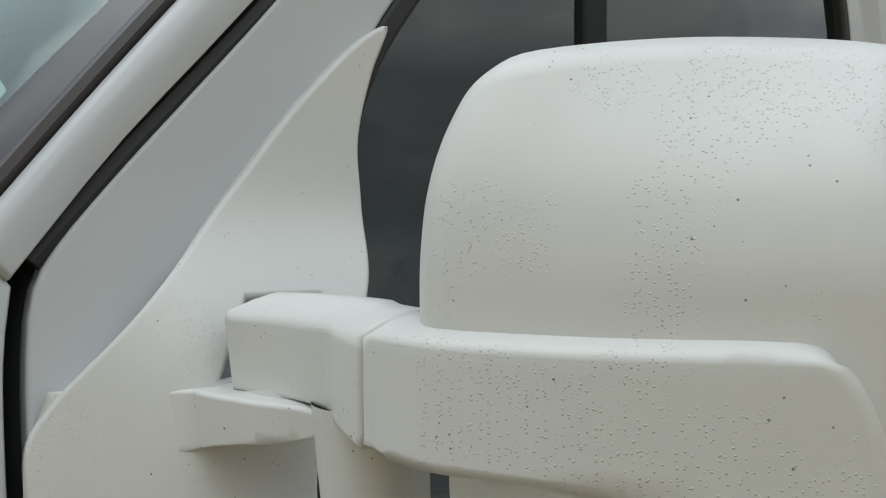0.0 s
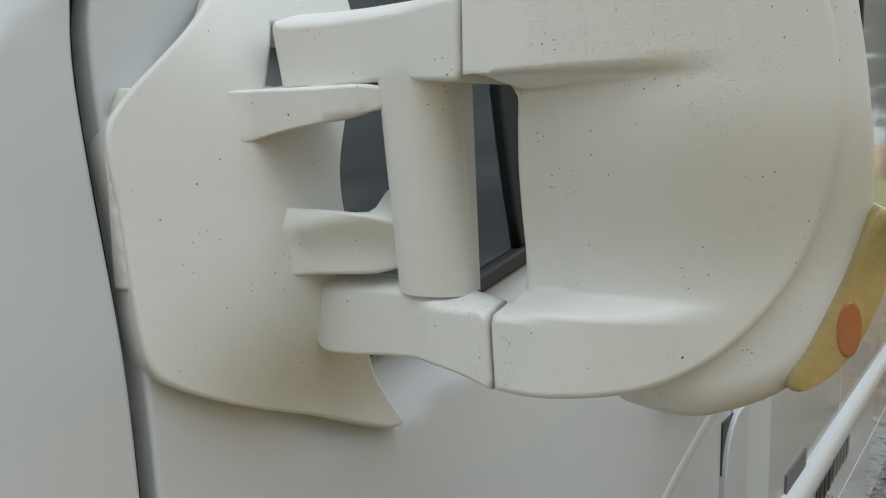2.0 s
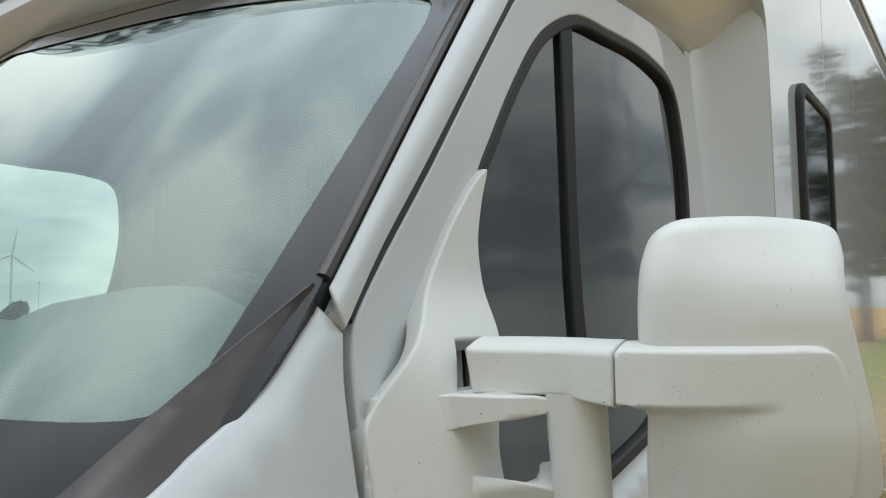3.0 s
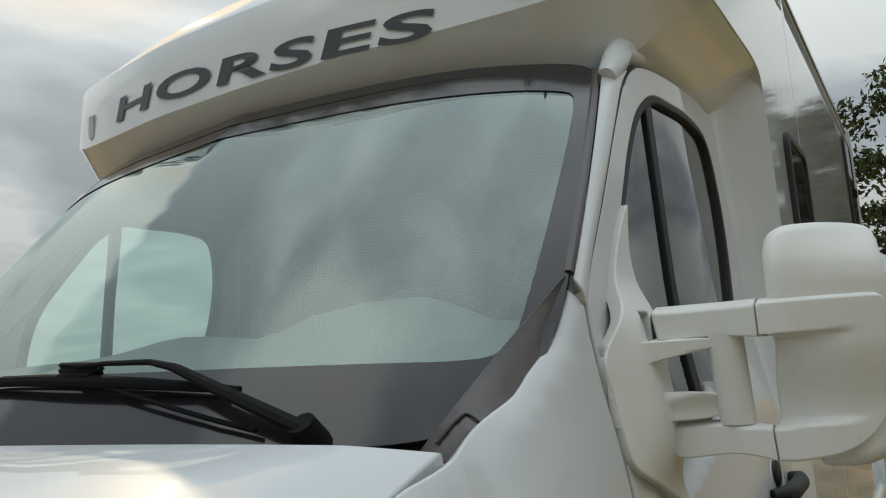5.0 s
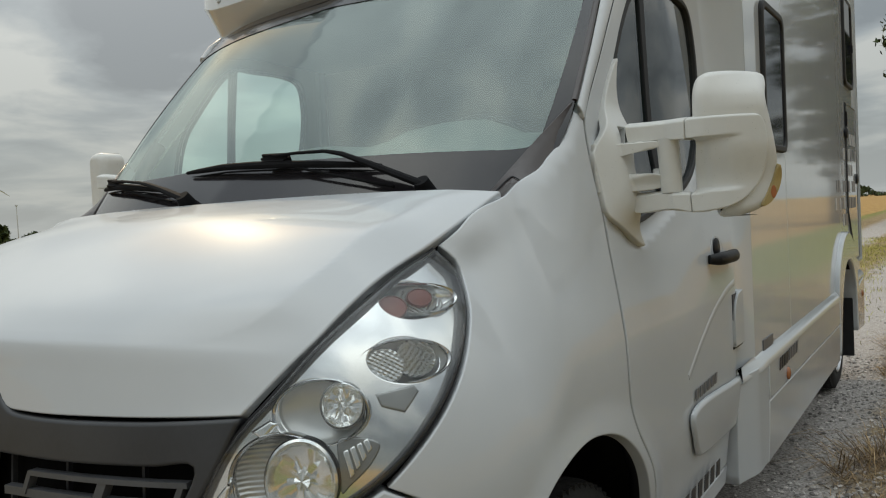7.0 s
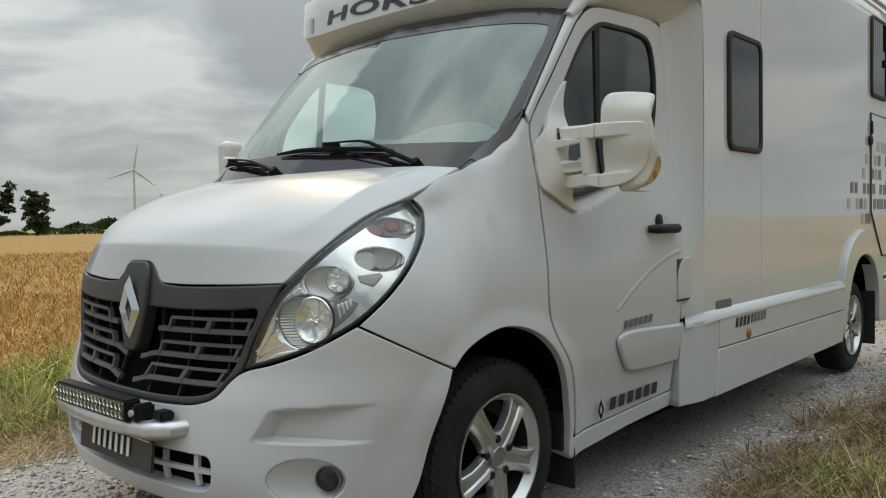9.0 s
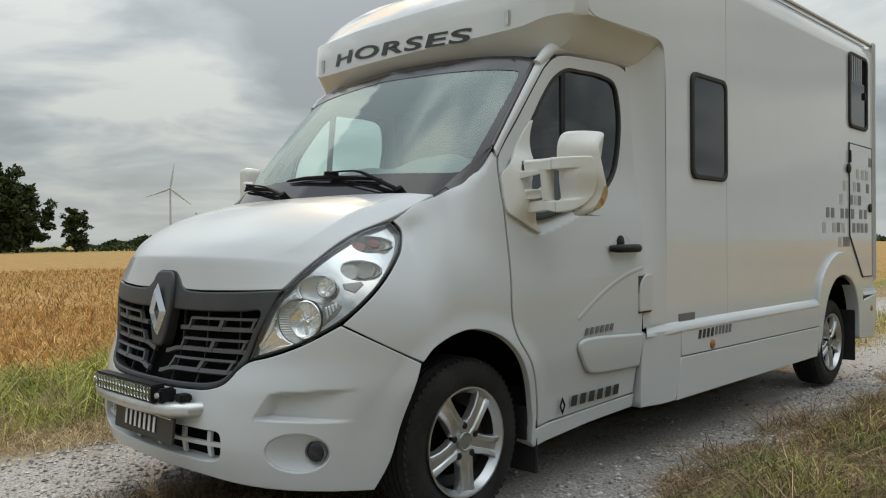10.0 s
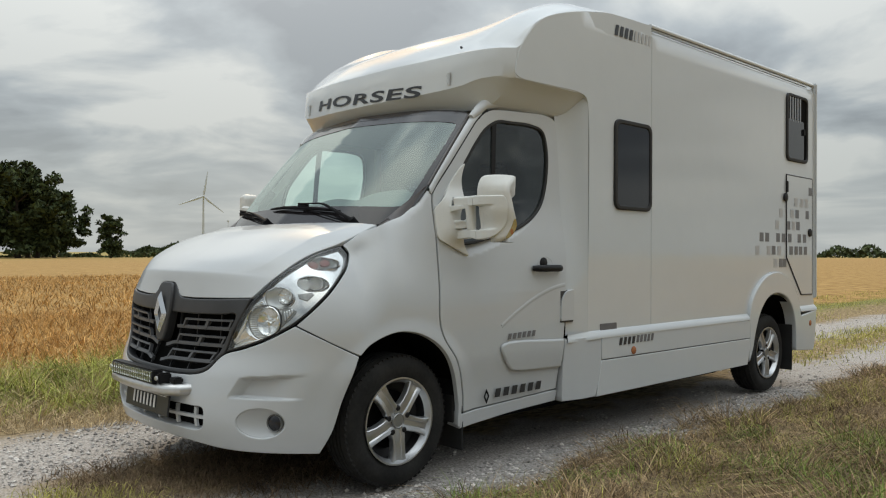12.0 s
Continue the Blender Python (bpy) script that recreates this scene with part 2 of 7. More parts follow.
def flutes(m, pitch):
    """Parallel pressed ribs across the glass."""
    nt = m.node_tree
    co, wave, relief = nt.nodes.new("ShaderNodeTexCoord"), nt.nodes.new("ShaderNodeTexWave"), nt.nodes.new("ShaderNodeBump")
    wave.bands_direction = "Z"
    wave.inputs["Scale"].default_value, wave.inputs["Distortion"].default_value = 0.314 / pitch, 0.6
    nt.links.new(co.outputs["Object"], wave.inputs["Vector"])
    relief.inputs["Strength"].default_value, relief.inputs["Distance"].default_value = 0.7, 0.002
    nt.links.new(wave.outputs["Fac"], relief.inputs["Height"])
    nt.links.new(relief.outputs[0], nt.nodes["Principled BSDF"].inputs["Normal"])


flutes(FLUTED, 0.009)
SCREEN = glass("windscreen_glass", (0.74, 0.89, 0.83), 0.0, 0.12, 0.0, 4.0, (0.90, 1.0, 0.96))
SIDEGLASS = glass("side_window_glass", (0.45, 0.55, 0.54), 0.0, 0.10, 0.02)
CLEARGLASS = glass("clear_side_glass", (0.84, 0.95, 0.91), 0.0, 0.07, 0.02)
YELLOWED = material("yellowed_ribbed_plastic", (0.34, 0.27, 0.11), 0.08, vary=0.15, scale=25, spec=0.7, coat=0.5, bump=0.12, bump_scale=90, tint=(0.46, 0.34, 0.14))
WIPER = material("matt_black_wiper", (0.009, 0.009, 0.010), 0.8, vary=0.25, scale=20, spec=0.1)
LENS = glass("clear_lamp_lens", (0.95, 0.96, 0.96), 0.0, 0.06, 0.03)


def speckle(m):
    """Raised paint specks in loose clusters and a few dark chips, a millimetre or two across."""
    nt = m.node_tree
    b = nt.nodes["Principled BSDF"]
    co = nt.nodes.new("ShaderNodeTexCoord")

    def node(kind, **values):
        n = nt.nodes.new(kind)
        for key, v in values.items():
            n.inputs[key].default_value = v
        if "Vector" in n.inputs:
            nt.links.new(co.outputs["Object"], n.inputs["Vector"])
        return n

    def calc(op, x, y):
        n = nt.nodes.new("ShaderNodeMath")
        n.operation = op
        for k, v in enumerate((x, y)):
            if isinstance(v, float):
                n.inputs[k].default_value = v
            else:
                nt.links.new(v, n.inputs[k])
        return n.outputs[0]

    def ramp(value, lo, hi):
        r = nt.nodes.new("ShaderNodeMapRange")
        r.inputs["From Min"].default_value, r.inputs["From Max"].default_value = lo, hi
        nt.links.new(value, r.inputs["Value"])
        return r.outputs[0]

    cells = node("ShaderNodeTexVoronoi", Scale=740.0)
    where = node("ShaderNodeTexNoise", Scale=17.0, Detail=4.0)
    dots = ramp(cells.outputs["Distance"], 0.36, 0.10)
    cluster = ramp(where.outputs["Fac"], 0.48, 0.56)
    lucky = ramp(calc("ADD", cells.outputs["Color"], 0.0), 0.56, 0.60)
    specks = calc("MULTIPLY", calc("MULTIPLY", dots, cluster), lucky)
    grain = node("ShaderNodeTexNoise", Scale=900.0, Detail=2.0)
    height = calc("ADD", specks, calc("MULTIPLY", grain.outputs["Fac"], 0.05))
    bp = nt.nodes.new("ShaderNodeBump")
    bp.inputs["Strength"].default_value, bp.inputs["Distance"].default_value = 0.62, 0.0008
    nt.links.new(height, bp.inputs["Height"])
    nt.links.new(bp.outputs[0], b.inputs["Normal"])
    chips = node("ShaderNodeTexVoronoi", Scale=62.0)
    chip = calc("MULTIPLY", calc("LESS_THAN", chips.outputs["Distance"], 0.042), calc("GREATER_THAN", chips.outputs["Color"], 0.6))
    dust = node("ShaderNodeTexVoronoi", Scale=210.0)
    band = node("ShaderNodeTexNoise", Scale=31.0, Detail=3.0)
    pits = calc("MULTIPLY", calc("LESS_THAN", dust.outputs["Distance"], 0.11), calc("GREATER_THAN", band.outputs["Fac"], 0.59))
    chip = calc("MAXIMUM", chip, calc("MULTIPLY", pits, 0.7))
    mix = nt.nodes.new("ShaderNodeMix")
    mix.data_type = "RGBA"
    nt.links.new(chip, mix.inputs["Factor"])
    nt.links.new(b.inputs["Base Color"].links[0].from_socket, mix.inputs["A"])
    mix.inputs["B"].default_value = (0.06, 0.055, 0.05, 1)
    nt.links.new(mix.outputs["Result"], b.inputs["Base Color"])


speckle(SHELL)


# ---- helpers for shapes ----
def thing(name, label, category, at=(0, 0, 0), group="", kind=""):
    return tagged(place(new(name), at), label, category, group, kind)


def place(ob, at):
    ob.location = at
    return ob


def part(name, data, mat, parent=None, label=""):
    """Links a bmesh or a mesh as one mesh object under a thing or a part."""
    if isinstance(data, bmesh.types.BMesh):
        me = bpy.data.meshes.new(name)
        data.to_mesh(me)
        data.free()
        me.shade_smooth()
        me.set_sharp_from_angle(angle=radians(38))
    else:
        me = data
    if mat and not me.materials:
        me.materials.append(mat)
    ob = new(name, me)
    if parent:
        ob.parent = parent
        ob.location = -parent_base(parent)
    return tagged(ob, label)


def parent_base(ob):
    out = Vector()
    while ob:
        out += ob.location
        ob = ob.parent
    return out


def pchip(xs, ys):
    xs, ys = np.array(xs, float), np.array(ys, float)
    h = np.diff(xs)
    d = np.diff(ys) / h
    m = np.r_[d[0], np.zeros(len(h) - 1), d[-1]]
    for i in range(1, len(h)):
        if d[i - 1] * d[i] > 0:
            m[i] = 3 * (h[i - 1] + h[i]) / ((2 * h[i] + h[i - 1]) / d[i - 1] + (h[i] + 2 * h[i - 1]) / d[i])

    def f(x):
        x = np.clip(x, xs[0], xs[-1])
        i = np.clip(np.searchsorted(xs, x) - 1, 0, len(h) - 1)
        t = (x - xs[i]) / h[i]
        return (2 * t**3 - 3 * t * t + 1) * ys[i] + (t**3 - 2 * t * t + t) * h[i] * m[i] + (3 * t * t - 2 * t**3) * ys[i + 1] + (t**3 - t * t) * h[i] * m[i + 1]

    return f


def sstep(a, b, x):
    t = np.clip((x - a) / (b - a), 0, 1)
    return t * t * (3 - 2 * t)


def loop(points, step=0.02, closed=True):
    """A smooth line through 2D points; a third value marks a sharp corner."""
    pts = [(float(p[0]), float(p[1])) for p in points]
    sharp = [len(p) > 2 for p in points]
    n, out = len(pts), []
    for i in range(n if closed else n - 1):
        p1, p2 = np.array(pts[i]), np.array(pts[(i + 1) % n])
        p0 = 2 * p1 - p2 if sharp[i] or (not closed and i == 0) else np.array(pts[i - 1])
        j = (i + 1) % n
        p3 = 2 * p2 - p1 if sharp[j] or (not closed and i == n - 2) else np.array(pts[(i + 2) % n])
        k = max(1, int(np.ceil(np.linalg.norm(p2 - p1) / step)))
        d1, d2, d3 = (max(1e-6, np.linalg.norm(b - a) ** 0.5) for a, b in ((p0, p1), (p1, p2), (p2, p3)))
        m1 = ((p1 - p0) / d1 - (p2 - p0) / (d1 + d2) + (p2 - p1) / d2) * d2
        m2 = ((p2 - p1) / d2 - (p3 - p1) / (d2 + d3) + (p3 - p2) / d3) * d2
        for t in np.arange(k) / k:
            out.append((2 * t**3 - 3 * t * t + 1) * p1 + (t**3 - 2 * t * t + t) * m1 + (3 * t * t - 2 * t**3) * p2 + (t**3 - t * t) * m2)
    if not closed:
        out.append(np.array(pts[-1]))
    return np.array(out)


def ellipse(u, v, a, b, n=36):
    t = np.linspace(0, 2 * math.pi, n, endpoint=False)
    return np.stack([u + a * np.cos(t), v + b * np.sin(t)], 1)


def rounded(u0, v0, u1, v1, r, n=5):
    """A rectangle with round corners."""
    out = []
    for cu, cv, a in ((u1 - r, v1 - r, 0), (u0 + r, v1 - r, 90), (u0 + r, v0 + r, 180), (u1 - r, v0 + r, 270)):
        for k in range(n + 1):
            t = radians(a + 90 * k / n)
            out.append((cu + r * math.cos(t), cv + r * math.sin(t)))
    return np.array(out)


def flip(points):
    return np.array([(-p[0], *p[1:]) for p in points], dtype=object) if len(points) and len(points[0]) > 2 else np.array(points) * (-1, 1)


def mirrored(points):
    return [(-p[0], *p[1:]) for p in points][::-1]


def area2(p):
    q = np.roll(p, -1, 0)
    return ((p[:, 0] * q[:, 1]) - (q[:, 0] * p[:, 1])).sum() / 2


def inside(loops, q):
    odd = np.zeros(len(q), bool)
    for p in loops:
        a, b = p, np.roll(p, -1, 0)
        for (x0, y0), (x1, y1) in zip(a, b):
            if y0 != y1:
                odd ^= ((y0 > q[:, 1]) != (y1 > q[:, 1])) & (q[:, 0] < (x1 - x0) * (q[:, 1] - y0) / (y1 - y0) + x0)
    return odd


def inward(p):
    e = np.roll(p, -1, 0) - p
    e /= np.maximum(np.linalg.norm(e, axis=1), 1e-9)[:, None]
    n = np.stack([-e[:, 1], e[:, 0]], 1)
    m = n + np.roll(n, 1, 0)
    m /= np.maximum(np.linalg.norm(m, axis=1), 0.3)[:, None]
    return m / np.maximum((m * n).sum(1), 0.5)[:, None]


def patch(name, outline, surf, mat, parent=None, holes=(), cell=0.03, bev=0.003, thick=0.012, lift=0.0, segs=2, label="", deep=1.0):
    """A panel: the outline filled on the curved surface surf(u, v), with a rounded rim that turns back by thick."""
    from mathutils.geometry import delaunay_2d_cdt

    rims = []
    for k, p in enumerate((outline, *holes)):
        p = np.array(p, float)
        if (area2(p) > 0) == (k > 0):
            p = p[::-1]
        rims.append((p, inward(p)))
    inner = [p + n * bev for p, n in rims]
    lo, hi = inner[0].min(0), inner[0].max(0)
    gu, gv = np.meshgrid(np.arange(lo[0] + cell * 0.5, hi[0], cell), np.arange(lo[1] + cell * 0.5, hi[1], cell))
    gu = gu + (np.arange(len(gv)) % 2)[:, None] * cell * 0.5
    q = np.stack([gu.ravel(), gv.ravel()], 1)
    if len(q):
        q = q[inside(inner, q)]
    if len(q):
        edge = np.concatenate(inner)
        far = np.array([np.min((edge[:, 0] - a) ** 2 + (edge[:, 1] - b) ** 2) for a, b in q])
        q = q[far > (0.45 * cell) ** 2]
    flat, edges = [], []
    for p in inner:
        s = len(flat)
        flat += [tuple(x) for x in p]
        edges += [(s + i, s + (i + 1) % len(p)) for i in range(len(p))]
    flat += [tuple(x) for x in q]
    v2, _, faces, *_ = delaunay_2d_cdt([Vector(x) for x in flat], edges, [], 0, 1e-7)
    uv = np.array([(v.x, v.y) for v in v2])
    faces = [f for f, ok in zip(faces, inside(inner, np.array([uv[list(f)].mean(0) for f in faces]))) if ok]
    verts, normals, polys = [], [], [tuple(f) for f in faces]

    def frame_at(uv):
        e = 2e-3
        p = surf(uv[:, 0], uv[:, 1])
        du = surf(uv[:, 0] + e, uv[:, 1]) - surf(uv[:, 0] - e, uv[:, 1])
        dv = surf(uv[:, 0], uv[:, 1] + e) - surf(uv[:, 0], uv[:, 1] - e)
        n = np.cross(du, dv)
        return p, n / np.maximum(np.linalg.norm(n, axis=1), 1e-12)[:, None], du, dv

    p, n, _, _ = frame_at(uv)
    verts, normals = list(p + n * lift), list(n)
    for (rim, into), start in zip(rims, inner):
        rings = []
        for j in range(segs + 2):
            a = min(j, segs) / segs * math.pi / 2
            off = bev * (1 - math.sin(a))
            at = rim + into * off
            p, n, du, dv = frame_at(at)
            out = -(du * into[:, :1] + dv * into[:, 1:])
            out /= np.maximum(np.linalg.norm(out, axis=1), 1e-12)[:, None]
            depth = bev * deep * (1 - math.cos(a)) if j <= segs else max(thick, bev * deep)
            rings.append(range(len(verts), len(verts) + len(at)))
            verts += list(p + n * (lift - depth))
            normals += list(n * math.cos(a) + out * math.sin(a))
        for r0, r1 in zip(rings, rings[1:]):
            k = len(r0)
            polys += [(r1[i], r1[(i + 1) % k], r0[(i + 1) % k], r0[i]) for i in range(k)]
    me = bpy.data.meshes.new(name)
    me.from_pydata([tuple(v) for v in verts], [], polys)
    me.shade_smooth()
    nn = np.array(normals)
    me.normals_split_custom_set_from_vertices([tuple(x) for x in nn / np.maximum(np.linalg.norm(nn, axis=1), 1e-9)[:, None]])
    return part(name, me, mat, parent, label)


def box(bm, centre, size, bevel=0.0, segs=2, turn=None):
    m = Matrix.Translation(centre) @ (turn or Matrix()) @ Matrix.Diagonal((*size, 1))
    made = bmesh.ops.create_cube(bm, size=1, matrix=m)["verts"]
    if bevel:
        edges = list({e for v in made for e in v.link_edges})
        bmesh.ops.bevel(bm, geom=edges, offset=bevel, segments=segs, affect="EDGES", clamp_overlap=True)
    return bm


def block(name, centre, size, mat, parent=None, bevel=0.004, label="", turn=None, segs=2):
    return part(name, box(bmesh.new(), centre, size, bevel, segs, turn), mat, parent, label)


def lathe(profile, axis_at, n=48, axis="x", bm=None):
    """Turns (radius, offset along the axis) pairs about an axis."""
    bm = bm or bmesh.new()
    rings = []
    for r, o in profile:
        ring = []
        for k in range(n):
            a = 2 * math.pi * k / n
            c, s = r * math.cos(a), r * math.sin(a)
            v = (o, c, s) if axis == "x" else ((c, o, s) if axis == "y" else (c, s, o))
            ring.append(bm.verts.new(Vector(axis_at) + Vector(v)))
        rings.append(ring)
    for a, b in zip(rings, rings[1:]):
        for k in range(n):
            bm.faces.new((a[k], a[(k + 1) % n], b[(k + 1) % n], b[k]))
    bmesh.ops.recalc_face_normals(bm, faces=bm.faces)
    return bm


def tube(path, radius, n=12, bm=None, flat=1.0, caps=True):
    """A round bar along a path of points; radius may be a list."""
    bm = bm or bmesh.new()
    path = [Vector(p) for p in path]
    radii = radius if isinstance(radius, (list, tuple)) else [radius] * len(path)
    rings, side = [], None
    for i, p in enumerate(path):
        d = (path[min(i + 1, len(path) - 1)] - path[max(i - 1, 0)]).normalized()
        side = (side - d * side.dot(d)).normalized() if side else (d.orthogonal() if abs(d.z) > 0.9 else Vector((0, 0, 1)).cross(d)).normalized()
        up = d.cross(side)
        rings.append([bm.verts.new(p + (side * math.cos(a) + up * math.sin(a) * flat) * radii[i]) for a in (2 * math.pi * k / n for k in range(n))])
    for a, b in zip(rings, rings[1:]):
        for k in range(n):
            bm.faces.new((a[k], a[(k + 1) % n], b[(k + 1) % n], b[k]))
    if caps:
        bm.faces.new(rings[0][::-1])
        bm.faces.new(rings[-1])
    bmesh.ops.recalc_face_normals(bm, faces=bm.faces)
    return bm


def strip(surf, path, half, height, lift=0.0, bm=None):
    """A raised bar of flat section along a line of the surface's own coordinates."""
    bm = bm or bmesh.new()
    path = np.array(path, float)
    d = np.gradient(path, axis=0)
    d /= np.maximum(np.linalg.norm(d, axis=1), 1e-9)[:, None]
    nrm = np.stack([-d[:, 1], d[:, 0]], 1)
    e = 2e-3
    ring = []
    for side, h in ((-1, 0), (-0.8, 1), (0.8, 1), (1, 0)):
        uv = path + nrm * half * side
        p = surf(uv[:, 0], uv[:, 1])
        n = np.cross(surf(uv[:, 0] + e, uv[:, 1]) - p, surf(uv[:, 0], uv[:, 1] + e) - p)
        n /= np.linalg.norm(n, axis=1)[:, None]
        ring.append([bm.verts.new(v) for v in p + n * (lift + height * h)])
    k = len(path)
    for a in range(3):
        for i in range(k - 1):
            bm.faces.new((ring[a][i], ring[a][i + 1], ring[a + 1][i + 1], ring[a + 1][i]))
    for i in (0, k - 1):
        bm.faces.new([r[i] for r in ring])
    bm.faces.new([ring[0][0], ring[3][0], ring[3][1], ring[0][1]])
    bmesh.ops.recalc_face_normals(bm, faces=bm.faces)
    return bm


# ---- ground, far things ----
def ground_height(x, y):
    """Flat track, a low verge on the driver's side, a shallow rise to the field."""
    verge = 0.10 * sstep(1.35, 2.1, x) + 0.05 * sstep(-1.7, -2.6, x)
    rough = sstep(1.55, 2.0, x) + sstep(-1.9, -2.4, x)
    verge = verge + rough * (0.028 * np.sin(3.7 * x + 1.6 * np.sin(2.3 * y)) * np.sin(3.1 * y + 1.9 * np.sin(1.7 * x)) + 0.014 * np.sin(9.1 * x + 2 * y) * np.sin(7.7 * y - 3 * x))
    verge = verge + 0.07 * np.exp(-(((x - 1.85) / 0.22) ** 2) - ((y - 3.25) / 0.3) ** 2)
    rut = -0.02 * np.exp(-(((np.abs(x) - 0.95) / 0.3) ** 2))
    return verge + rut


def ground_material():
    m = bpy.data.materials.new("gravel_grass_and_stubble")
    m.use_nodes = True
    nt = m.node_tree
    b = nt.nodes["Principled BSDF"]
    b.inputs["Roughness"].default_value = 0.95
    b.inputs["Specular IOR Level"].default_value = 0.15
    co = nt.nodes.new("ShaderNodeTexCoord")
    sep = nt.nodes.new("ShaderNodeSeparateXYZ")
    nt.links.new(co.outputs["Object"], sep.inputs[0])

    def noise_at(scale, detail=5.0, stretch=None):
        n = nt.nodes.new("ShaderNodeTexNoise")
        n.inputs["Scale"].default_value, n.inputs["Detail"].default_value = scale, detail
        if stretch:
            mp = nt.nodes.new("ShaderNodeMapping")
            mp.inputs["Scale"].default_value = stretch
            nt.links.new(co.outputs["Object"], mp.inputs["Vector"])
            nt.links.new(mp.outputs[0], n.inputs["Vector"])
        else:
            nt.links.new(co.outputs["Object"], n.inputs["Vector"])
        return n.outputs["Fac"]

    def colours(fac, *stops):
        r = nt.nodes.new("ShaderNodeValToRGB")
        els = r.color_ramp.elements
        for k, (at, c) in enumerate(stops):
            e = els[k] if k < 2 else els.new(at)
            e.position, e.color = at, (*c, 1)
        nt.links.new(fac, r.inputs[0])
        return r.outputs[0]

    def math2(op, a, bb):
        n = nt.nodes.new("ShaderNodeMath")
        n.operation = op
        for k, v in enumerate((a, bb)):
            if isinstance(v, (int, float)):
                n.inputs[k].default_value = v
            else:
                nt.links.new(v, n.inputs[k])
        return n.outputs[0]

    def zone(value, a, c):
        r = nt.nodes.new("ShaderNodeMapRange")
        r.interpolation_type = "SMOOTHSTEP"
        r.inputs["From Min"].default_value, r.inputs["From Max"].default_value = a, c
        nt.links.new(value, r.inputs["Value"])
        return r.outputs[0]

    def blend(fac, a, c):
        n = nt.nodes.new("ShaderNodeMix")
        n.data_type = "RGBA"
        nt.links.new(fac, n.inputs["Factor"])
        nt.links.new(a, n.inputs["A"])
        nt.links.new(c, n.inputs["B"])
        return n.outputs["Result"]

    ragged = math2("MULTIPLY_ADD", noise_at(2.2, 6), 0.9)
    nt.nodes[-1].inputs[2].default_value = -0.45
    x = math2("ADD", sep.outputs["X"], ragged)
    gravel = colours(noise_at(70, 6), (0.32, (0.21, 0.19, 0.175)), (0.68, (0.52, 0.48, 0.45)), (0.5, (0.36, 0.335, 0.31)))
    straw = colours(noise_at(26, 8, (1, 0.35, 1)), (0.3, (0.10, 0.072, 0.038)), (0.72, (0.42, 0.32, 0.18)))
    green = colours(noise_at(14, 8), (0.3, (0.06, 0.075, 0.02)), (0.72, (0.30, 0.29, 0.09)))
    field = colours(noise_at(3.0, 10, (1, 0.5, 1)), (0.3, (0.23, 0.135, 0.045)), (0.7, (0.44, 0.285, 0.11)))
    far = colours(noise_at(0.02, 4, (1, 4, 1)), (0.35, (0.33, 0.21, 0.08)), (0.66, (0.40, 0.29, 0.12)), (0.52, (0.26, 0.24, 0.08)))
    field = blend(zone(math2("ABSOLUTE", sep.outputs["X"], 0.0), 60.0, 260.0), field, far)
    c = blend(math2("MULTIPLY", math2("MULTIPLY", zone(x, -0.55, -0.25), zone(x, 0.55, 0.25)), zone(sep.outputs["Y"], -0.9, -0.2)), gravel, straw)
    c = blend(zone(x, -1.25, -1.75), c, straw)
    c = blend(zone(x, -2.1, -3.0), c, green)
    c = blend(zone(x, -3.0, -3.6), c, field)
    c = blend(zone(x, 1.15, 1.5), c, straw)
    c = blend(zone(x, 1.9, 2.8), c, green)
    c = blend(zone(x, 4.6, 5.4), c, field)
    nt.links.new(c, b.inputs["Base Color"])
    bp = nt.nodes.new("ShaderNodeBump")
    bp.inputs["Strength"].default_value, bp.inputs["Distance"].default_value = 0.9, 0.012
    nt.links.new(noise_at(60, 6), bp.inputs["Height"])
    nt.links.new(bp.outputs[0], b.inputs["Normal"])
    return m


def build_ground():
    xs = np.r_[-4000, -1500, -500, -150, -60, np.arange(-30, -6, 3.0), np.arange(-6, 6, 0.12), np.arange(6, 30, 3.0), 60, 150, 500, 1500, 4000]
    ys = np.r_[-4000, -1000, -200, -60, np.arange(-30, -4, 3.0), np.arange(-4, 14, 0.15), np.arange(14, 60, 4.0), 100, 200, 500, 1500, 4000]
    gx, gy = np.meshgrid(xs, ys)
    gz = ground_height(gx, gy)
    n, k = len(xs), len(ys)
    verts = np.stack([gx.ravel(), gy.ravel(), gz.ravel()], 1)
    faces = [(j * n + i, j * n + i + 1, (j + 1) * n + i + 1, (j + 1) * n + i) for j in range(k - 1) for i in range(n - 1)]
    me = bpy.data.meshes.new("ground")
    me.from_pydata(verts.tolist(), [], faces)
    me.shade_smooth()
    tagged(part("ground", me, ground_material()), "gravel farm track between grass verges and ripe grain fields", "ground", kind="structure")


build_ground()

# ---- the truck: its body surface ----
RW, RD, RP = 1.035, 0.55, 2.3
_th = np.linspace(0, math.pi / 2, 400)
_rx, _ry = RW * np.sin(_th) ** (2 / RP), RD * (1 - np.cos(_th) ** (2 / RP))
_arc = np.r_[0, np.cumsum(np.hypot(np.diff(_rx), np.diff(_ry)))]
CORNER = _arc[-1]
width_at = pchip([0.18, 0.3, 0.45, 0.66, 0.9, 1.2], [0.97, 0.985, 1.0, 1.03, 1.035, 1.035])
nose_at = pchip([0.2, 0.28, 0.42, 0.6, 0.75, 0.95, 1.06, 1.3], [0.03, -0.03, -0.06, -0.03, 0.026, 0.045, 0.07, 0.25])
tuck_by = pchip([0.2, 0.6, 0.8, 1.1], [1.05, 1.05, 0.85, 0.33])
